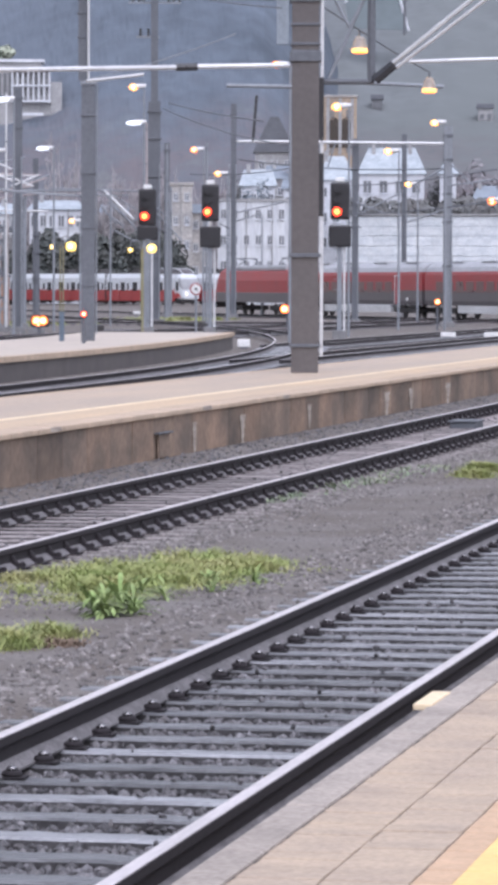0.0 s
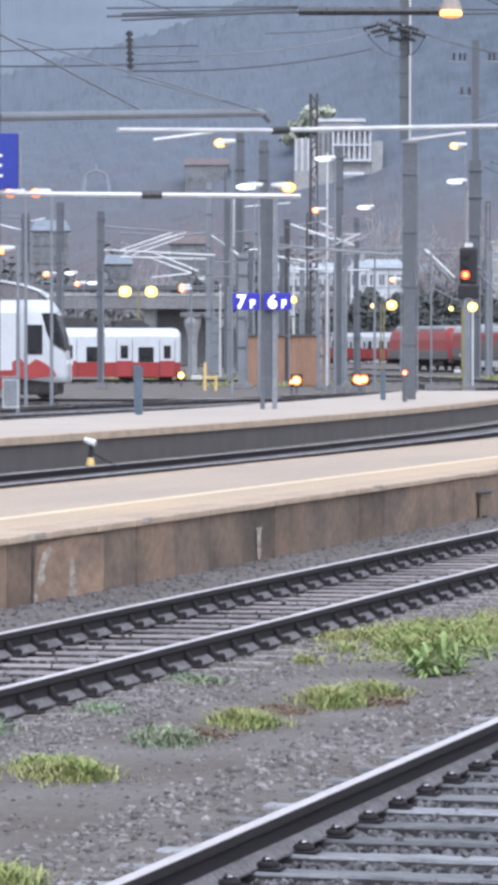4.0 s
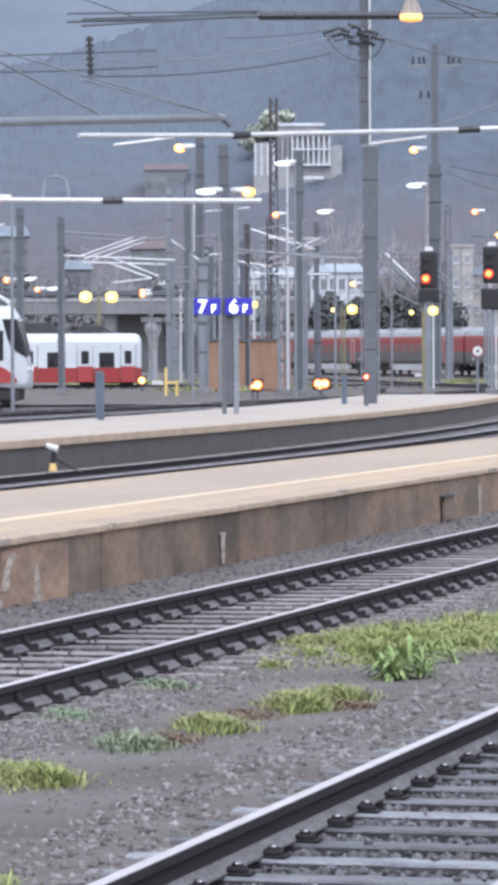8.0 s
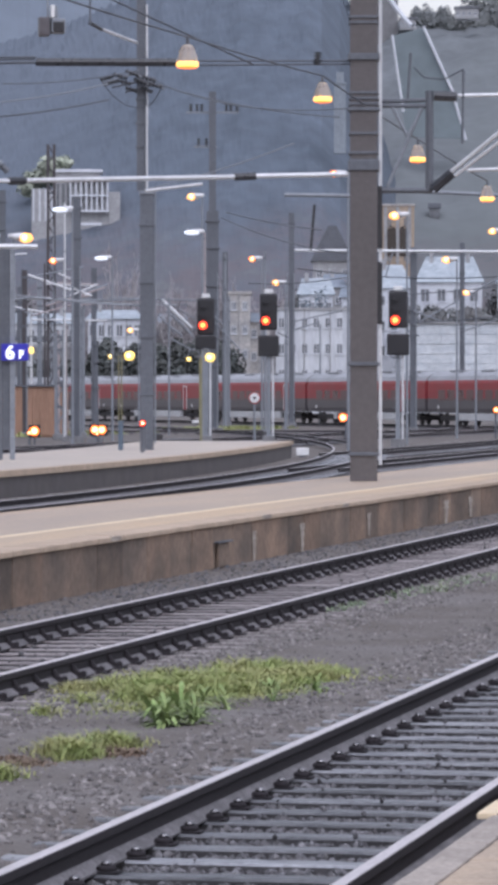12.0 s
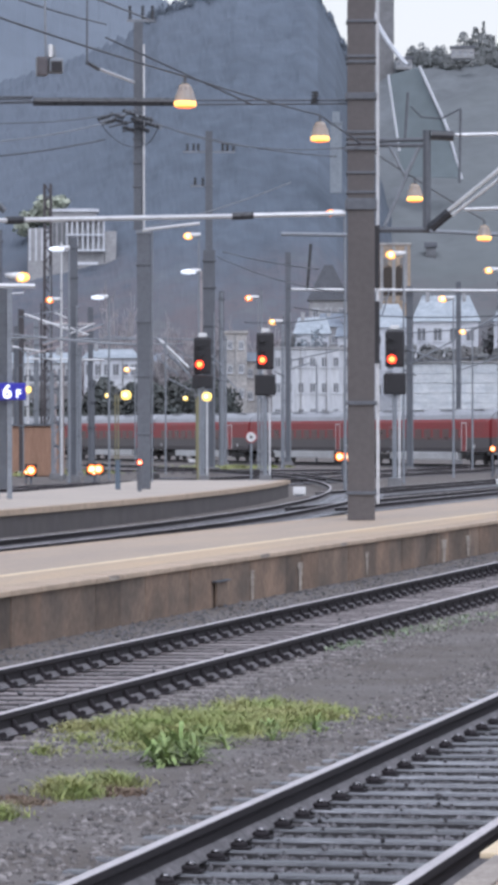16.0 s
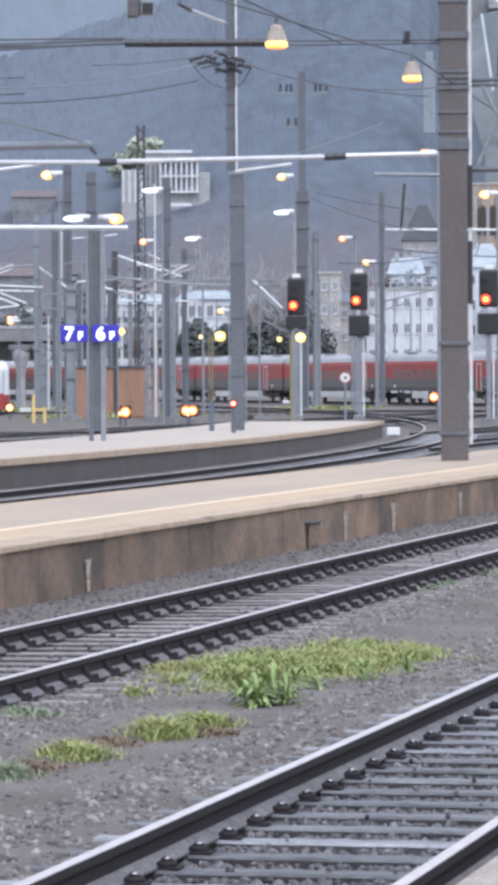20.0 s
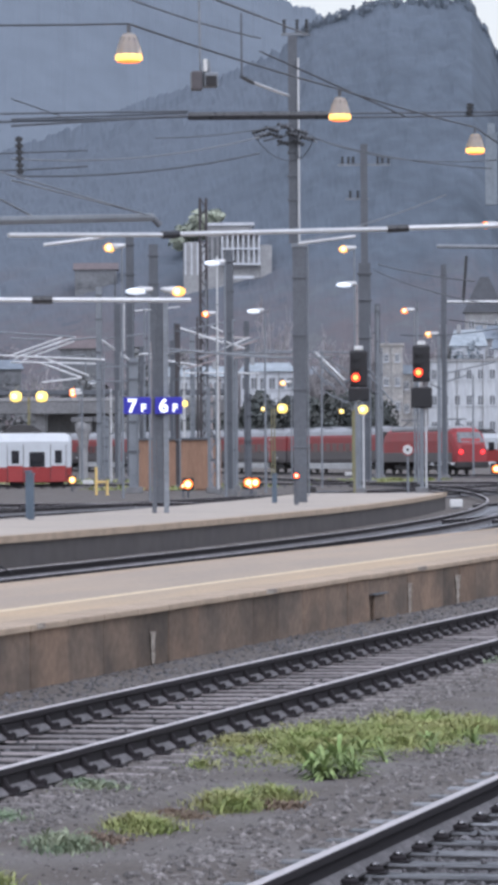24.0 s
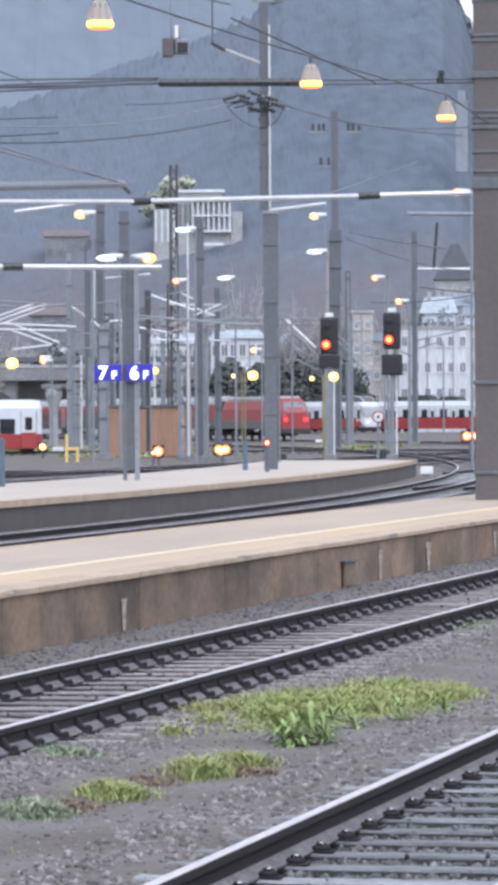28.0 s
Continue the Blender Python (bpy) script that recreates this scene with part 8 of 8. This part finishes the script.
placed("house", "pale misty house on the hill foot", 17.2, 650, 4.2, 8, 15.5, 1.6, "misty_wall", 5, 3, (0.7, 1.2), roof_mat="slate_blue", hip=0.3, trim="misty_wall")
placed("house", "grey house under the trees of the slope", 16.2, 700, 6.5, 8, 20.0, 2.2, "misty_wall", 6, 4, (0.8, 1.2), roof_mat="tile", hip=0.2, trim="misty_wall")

wx, wy = spot(8.15, 585)
terrace = thing("terrace_wall", "long pale masonry terrace wall behind the tracks", "retaining wall", pose(wx, wy, -0.24, 0, 0, 8.15))
bm = bmesh.new()
box(bm, -13.6, 16, 0.2, 3.0, 0, 12.9)
part("core", bm, M["rubble"], terrace, "pale rubble masonry")
wall_rng = random.Random(63)
for row in range(9):
    x0 = -13.6
    while x0 < 15.9:
        x1 = min(16.0, x0 + wall_rng.uniform(2.2, 5.5))
        bm = bmesh.new()
        box(bm, x0 + 0.04, x1 - 0.04, 0.03 + wall_rng.uniform(0, 0.1), 0.198, row * 1.42 + 0.05, row * 1.42 + 1.36, 0.03)
        part("stone_course", bm, M["rubble"], terrace)
        x0 = x1
bm = bmesh.new()
box(bm, -13.8, 16.2, -0.25, 3.2, 12.905, 13.15, 0.04)
part("coping", bm, M["plaster_grey"], terrace, "grey coping")

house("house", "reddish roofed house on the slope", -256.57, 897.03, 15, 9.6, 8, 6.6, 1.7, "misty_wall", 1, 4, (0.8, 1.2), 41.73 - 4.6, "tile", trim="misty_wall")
tower = house("ochre_tower", "ochre tower with a gallery behind the houses", -114.71, 680.40, 9.5, 5.6, 5.6, 34.8, 0, "ochre", 6, 2, (0.7, 1.4), category="tower", roof_mat="beige", trim="ochre")
# Dark plates on the closed wall paint the shade of two arched openings.
for cx in (-1.05, 1.05):
    bm = bmesh.new()
    outline = [(cx - 0.75, 26.2), (cx + 0.75, 26.2)] + [(cx + 0.75 * math.cos(math.pi * k / 8), 30.6 + 0.75 * math.sin(math.pi * k / 8)) for k in range(9)]
    loft(bm, [[(x, yy, z) for x, z in outline] for yy in (-0.12, -0.095)])
    part("opening_plate", bm, M["bark"], tower, "tall dark arched plate for a shaded opening")
for k in range(3):
    bm = bmesh.new()
    box(bm, -2.3 + k * 2.05, -1.8 + k * 2.05, -0.35, -0.02, 25, 34.6)
    part("pilaster", bm, M["plaster_grey"], tower, "pale pilaster")
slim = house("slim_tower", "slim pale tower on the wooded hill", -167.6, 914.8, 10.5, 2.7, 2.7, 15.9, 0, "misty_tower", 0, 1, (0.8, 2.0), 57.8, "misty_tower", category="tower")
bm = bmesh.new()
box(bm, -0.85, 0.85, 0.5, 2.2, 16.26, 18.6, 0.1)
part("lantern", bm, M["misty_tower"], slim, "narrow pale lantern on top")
chapel = thing("arched_monument", "small pale stone arch with a figure-like finial on the slope", "monument", pose(-286.38, 907.90, 38.2, 0, 0, 17))
for sx in (-1, 1):
    bm = bmesh.new()
    loft(bm, [[(sx * 3.1 - 0.5, 0.1, 0), (sx * 3.1 + 0.5, 0.1, 0), (sx * 3.1 + 0.5, 1.1, 0), (sx * 3.1 - 0.5, 1.1, 0)], [(sx * 2.6 - 0.35, 0.25, 3.1), (sx * 2.6 + 0.35, 0.25, 3.1), (sx * 2.6 + 0.35, 0.95, 3.1), (sx * 2.6 - 0.35, 0.95, 3.1)]])
    part("pillar", bm, M["misty_tower"], chapel, "splayed pale pillar")
bm = bmesh.new()
lathe(bm, [(0.6, 4.9), (0.5, 5.2), (0.3, 5.4), (0.38, 6.0), (0.2, 6.5), (0.05, 6.7)], 10, (0, 0.6, 0))
part("finial", bm, M["misty_tower"], chapel, "pale finial on the arch")
bm = bmesh.new()
box(bm, -4.2, 4.2, -0.2, 1.6, -1.6, -0.003, 0.05)
part("plinth", bm, M["misty_wall"], chapel, "low stone plinth")
bm = bmesh.new()
sweep(bm, [Vector((2.7 * math.cos(math.pi * k / 12), 0.6, 3.0 + 1.9 * math.sin(math.pi * k / 12))) for k in range(13)], 0.32)
part("arch", bm, M["misty_tower"], chapel, "round arch")

grove("far_woods", M["bush"], "misty trees before the town houses", 58, [(*spot(16.0 + 2.9 * a, 610 + 18 * b), -1.0, 8 + 7 * c, 4 + 3 * b) for a, b, c in [(0.5 + 0.5 * math.sin(4.3 * k), 0.5 + 0.5 * math.sin(2.9 * k + 1), 0.5 + 0.5 * math.sin(6.1 * k + 2)) for k in range(30)]], 0.3, 200)

# ---- ski jump on the hill ----
sj = thing("ski_jump", "grey ski jump tower with a pale curved inrun", "ski jump tower", pose(-236.20, 1379.93, 129.46 - 8, 0, 0, 9.5))
bm = bmesh.new()
box(bm, -3.6, 3.6, 0, 7, 0, 46, 0.3)
part("tower", bm, M["concrete"], sj, "grey concrete tower")
bm = bmesh.new()
sweep(bm, [Vector((-6 + 14 * u ** 1.6, -6 - 10 * u, 40 - 33 * u ** 0.75)) for u in [k / 14 for k in range(15)]], 0.8)
part("inrun", bm, M["plaster"], sj, "pale curved inrun")
bars("slope_edge", "pale edge of the landing slope below the ski jump", "ski slope", [("edge", (-197.79, 1163.31, 106.99), (-194.56, 1163.85, 84.86), 0.4, "plaster", ""), ("edge", (-188.91, 1164.78, 109.45), (-180.83, 1166.06, 91.42), 0.45, "plaster", ""), ("edge", (-180.83, 1166.06, 91.42), (-176.79, 1166.68, 76.67), 0.45, "plaster", "")])
piste = thing("landing_slope", "smooth pale landing slope below the ski jump", "ski slope", pose(0, 0, 0))
bm = bmesh.new()
rows = [(Vector(a), Vector(c)) for a, c in (((-197.96, 1165.30, 107.00), (-189.39, 1166.73, 109.30)), ((-196.34, 1164.56, 95.60), (-183.74, 1166.62, 97.24)), ((-194.88, 1163.80, 85.68), (-178.89, 1166.36, 84.04)), ((-193.59, 1163.00, 77.42), (-176.97, 1165.64, 76.93)))]
loft(bm, [[a, c, c + Vector((0, 1.5, 0)), a + Vector((0, 1.5, 0))] for a, c in rows])
part("sheet", bm, M["piste"], piste)
house("hut", "low pale hut on the skyline", -228.48, 1376.16, 9, 5.5, 5, 3.5, 1, "plaster_grey", 1, 3, (1, 1.5), 129.97 - 2)
house("hut", "long pale hut among the skyline trees", -208.62, 1379.31, 8, 8, 6, 3.5, 1, "plaster_grey", 1, 4, (0.8, 1.2), 133.66 - 2)


# ---- trees ----
def tree(x, y, base, h, w, mat, label, seed, clumps=260):
    rng = random.Random(seed)
    ob = thing("tree", label, "tree", pose(x, y, base), "trees behind the yard")
    bm = bmesh.new()
    rod(bm, (0, 0, 0), (0.1 * w * 0.3, 0, h * 0.55), h * 0.022, h * 0.012, 7)
    for k in range(7):
        a, z0 = rng.uniform(0, 6.28), h * rng.uniform(0.25, 0.5)
        rod(bm, (0, 0, z0), (math.cos(a) * w * 0.33, math.sin(a) * w * 0.33, z0 + h * rng.uniform(0.15, 0.35)), h * 0.010, h * 0.004, 5)
    part("trunk", bm, M["bark"], ob)
    lobes = [(rng.uniform(-0.3, 0.3) * w, rng.uniform(-0.3, 0.3) * w, h * rng.uniform(0.4, 0.85), rng.uniform(0.16, 0.3)) for k in range(9)]
    verts, faces = [], []
    for k in range(clumps):
        lx, ly, lz, lr = rng.choice(lobes)
        d = Vector((rng.gauss(0, 1), rng.gauss(0, 1), rng.gauss(0, 1))).normalized()
        c = Vector((lx, ly, lz)) + Vector((d.x * lr * w, d.y * lr * w, d.z * lr * h * 0.6)) * rng.uniform(0.5, 1.08)
        c.z = min(h, c.z)
        o = (d + Vector((rng.gauss(0, 0.3), rng.gauss(0, 0.3), 0.5 + rng.gauss(0, 0.3)))).normalized()
        u = o.orthogonal().normalized() * (w * rng.uniform(0.025, 0.06))
        e = o.cross(u)
        b = len(verts)
        verts += [tuple(c - u - e * 0.8), tuple(c + u * 0.9 - e), tuple(c + u + e * 0.9), tuple(c - u * 0.8 + e)]
        faces.append((b, b + 1, b + 2, b + 3))
    raw("crown", verts, faces, M[mat], ob)
    return ob


tree(-231.74, 905.83, 48.79 - 4, 14.5, 12.5, "pale_tree", "pale yellowish-green tree behind the villa", 71, 900)
tree(-236.53, 906.65, 48.26 - 4, 10.5, 9, "pale_tree", "pale yellowish-green tree behind the villa", 72, 600)
rng = random.Random(77)
for k in range(24):
    bd = rng.uniform(10.2, 19.0)
    x, y = spot(bd, rng.uniform(640, 720))
    brown = 11.2 < bd < 13.4 or rng.random() < 0.35
    tree(x, y, -0.24, rng.uniform(13, 22), rng.uniform(5, 9), "brown_wood" if brown else "bush", "bare brownish tree behind the yard" if brown else "dark dusk tree behind the yard", 100 + k, 700)
for k, (bd, d, h, w, mat, txt) in enumerate(((10.87, 612, 19.0, 3.6, "ice_tree", "blue-grey leafy tree between the white houses"), (10.62, 616, 20.2, 3.0, "ice_tree", "blue-grey leafy tree between the white houses"), (11.15, 615, 17.0, 3.4, "brown_wood", "bare tree beside the white house"),
                                             (7.95, 650, 24.0, 5.5, "brown_wood", "brown autumn tree above the terrace"), (7.55, 655, 24.5, 6.0, "brown_wood", "brown autumn tree above the terrace"), (8.22, 652, 23.5, 4.5, "bush", "dark tree above the terrace"), (7.2, 650, 23.0, 6.0, "bush", "dark tree above the terrace"),
                                             (9.55, 660, 22.0, 5.0, "bush", "dark tree behind the white villa"), (9.25, 665, 24.0, 5.5, "brown_wood", "brown tree behind the white villa"), (12.3, 600, 12.5, 5.0, "brown_wood", "bare brown tree behind the hedge"), (12.0, 596, 13.5, 3.8, "bush", "dark tree behind the hedge"))):
    x, y = spot(bd, d)
    tree(x, y, -0.24, h, w, mat, txt, 330 + k, 900)
def bare_tree(x, y, base, h, w, label, seed):
    """A leafless tree: a forked trunk, limbs and many thin twigs."""
    rg = random.Random(seed)
    ob = thing("tree", label, "tree", pose(x, y, base), "bare trees behind the yard")
    trunk, twigs = bmesh.new(), bmesh.new()
    rod(trunk, (0, 0, 0), (0, 0, h * 0.45), h * 0.018, h * 0.012, 6)
    for k in range(16):
        z0 = h * rg.uniform(0.18, 0.45)
        a, reach = rg.uniform(0, 6.283), rg.uniform(0.25, 0.5) * w
        tip = Vector((math.cos(a) * reach, math.sin(a) * reach, min(h, z0 + h * rg.uniform(0.25, 0.55))))
        root = Vector((0, 0, z0))
        rod(trunk, root, tip, h * 0.008, h * 0.003, 5)
        for j in range(11):
            p = root.lerp(tip, rg.uniform(0.3, 1.0))
            q = p + Vector((rg.uniform(-1, 1) * 0.16 * w, rg.uniform(-1, 1) * 0.16 * w, rg.uniform(0.0, 0.15) * h))
            rod(twigs, p, q, 0.07, 0.03, 3)
            for i in range(3):
                e = p.lerp(q, rg.uniform(0.4, 1.0))
                rod(twigs, e, e + Vector((rg.uniform(-1, 1) * 0.08 * w, rg.uniform(-1, 1) * 0.08 * w, rg.uniform(-0.01, 0.07) * h)), 0.045, 0.02, 3)
    part("trunk", trunk, M["bare_twig"], ob)
    part("twig_crown", twigs, M["bare_twig"], ob, "pale grey-brown bare twigs")
    return ob


for k, (bd, d, h, w) in enumerate(((13.48, 632, 25.5, 7.0), (13.25, 640, 19.0, 6.0), (12.95, 606, 17.5, 6.5), (12.72, 602, 19.0, 7.0), (12.50, 600, 18.0, 6.0), (12.30, 604, 19.5, 6.0), (12.05, 598, 21.0, 5.0), (11.35, 650, 22.0, 6.0), (14.05, 640, 18.0, 7.0), (14.75, 645, 19.0, 7.0), (15.3, 640, 17.0, 7.0), (16.7, 640, 18.0, 6.5))):
    x, y = spot(bd, d)
    bare_tree(x, y, -0.24, h, w, "leafless pale grey-brown tree behind the yard", 500 + k)
hr = random.Random(91)
hedge = []
for k in range(95):
    bd = hr.uniform(11.75, 15.2)
    x, y = spot(bd, hr.uniform(568, 582))
    hedge.append((x, y, -0.8, hr.uniform(6.0, 11.5) * (1.0 if bd < 13.9 else 0.75), hr.uniform(3.2, 6.2)))
grove("hedge", M["hedge"], "dark dense evergreen bushes behind the red train", 92, hedge, 0.22, 480)
terrace_hedge = []
for k in range(60):
    x, y = spot(hr.uniform(7.0, 9.5), 590.5)
    terrace_hedge.append((x, y, 12.2, hr.uniform(1.8, 3.4), hr.uniform(1.6, 3.2)))
grove("hedge", M["bush"], "clipped dusky hedge along the terrace wall", 93, terrace_hedge, 0.22, 110)
# Greyed walls and trims stand in for the haze at this distance.
house("house", "small white house high on the slope", -145.70, 1102.41, 9, 4.0, 5, 4.4, 1.4, "plaster_grey", 1, 2, (0.9, 1.1), 48.43 - 1.5, trim="misty_wall")
house("house", "tiny pale hut on the slope", -176.99, 1110.99, 9, 2.8, 5, 3.6, 1.4, "misty_wall", 1, 2, (0.9, 1.1), 52.30 - 1.5, trim="misty_wall")

# ---- motion of the red train ----
def motions():
    order = [LOCO_FRONT] + COACHES + [LOCO_REAR]
    places, s = [], 0.0
    for k, ob in enumerate(order):
        half = 9.75 if ob in (LOCO_FRONT, LOCO_REAR) else 13.25
        places.append(s - half)
        s -= 2 * half
    times = ((0.0, 56.5), (2.0, 76.5), (4.5, 103.0), (11.0, 164.0), (17.0, 223.6), (24.0, 299.6), (26.0, 321.2), (27.0, 331.2), (28.0, 338.2))
    for ob, back in zip(order, places):
        rows = []
        for t, front in times:
            p = on(front + back)
            rows.append((t, pose(p.x, p.y, 0, 0, 0, LINE_TURN)))
        walk(ob, rows)


motions()
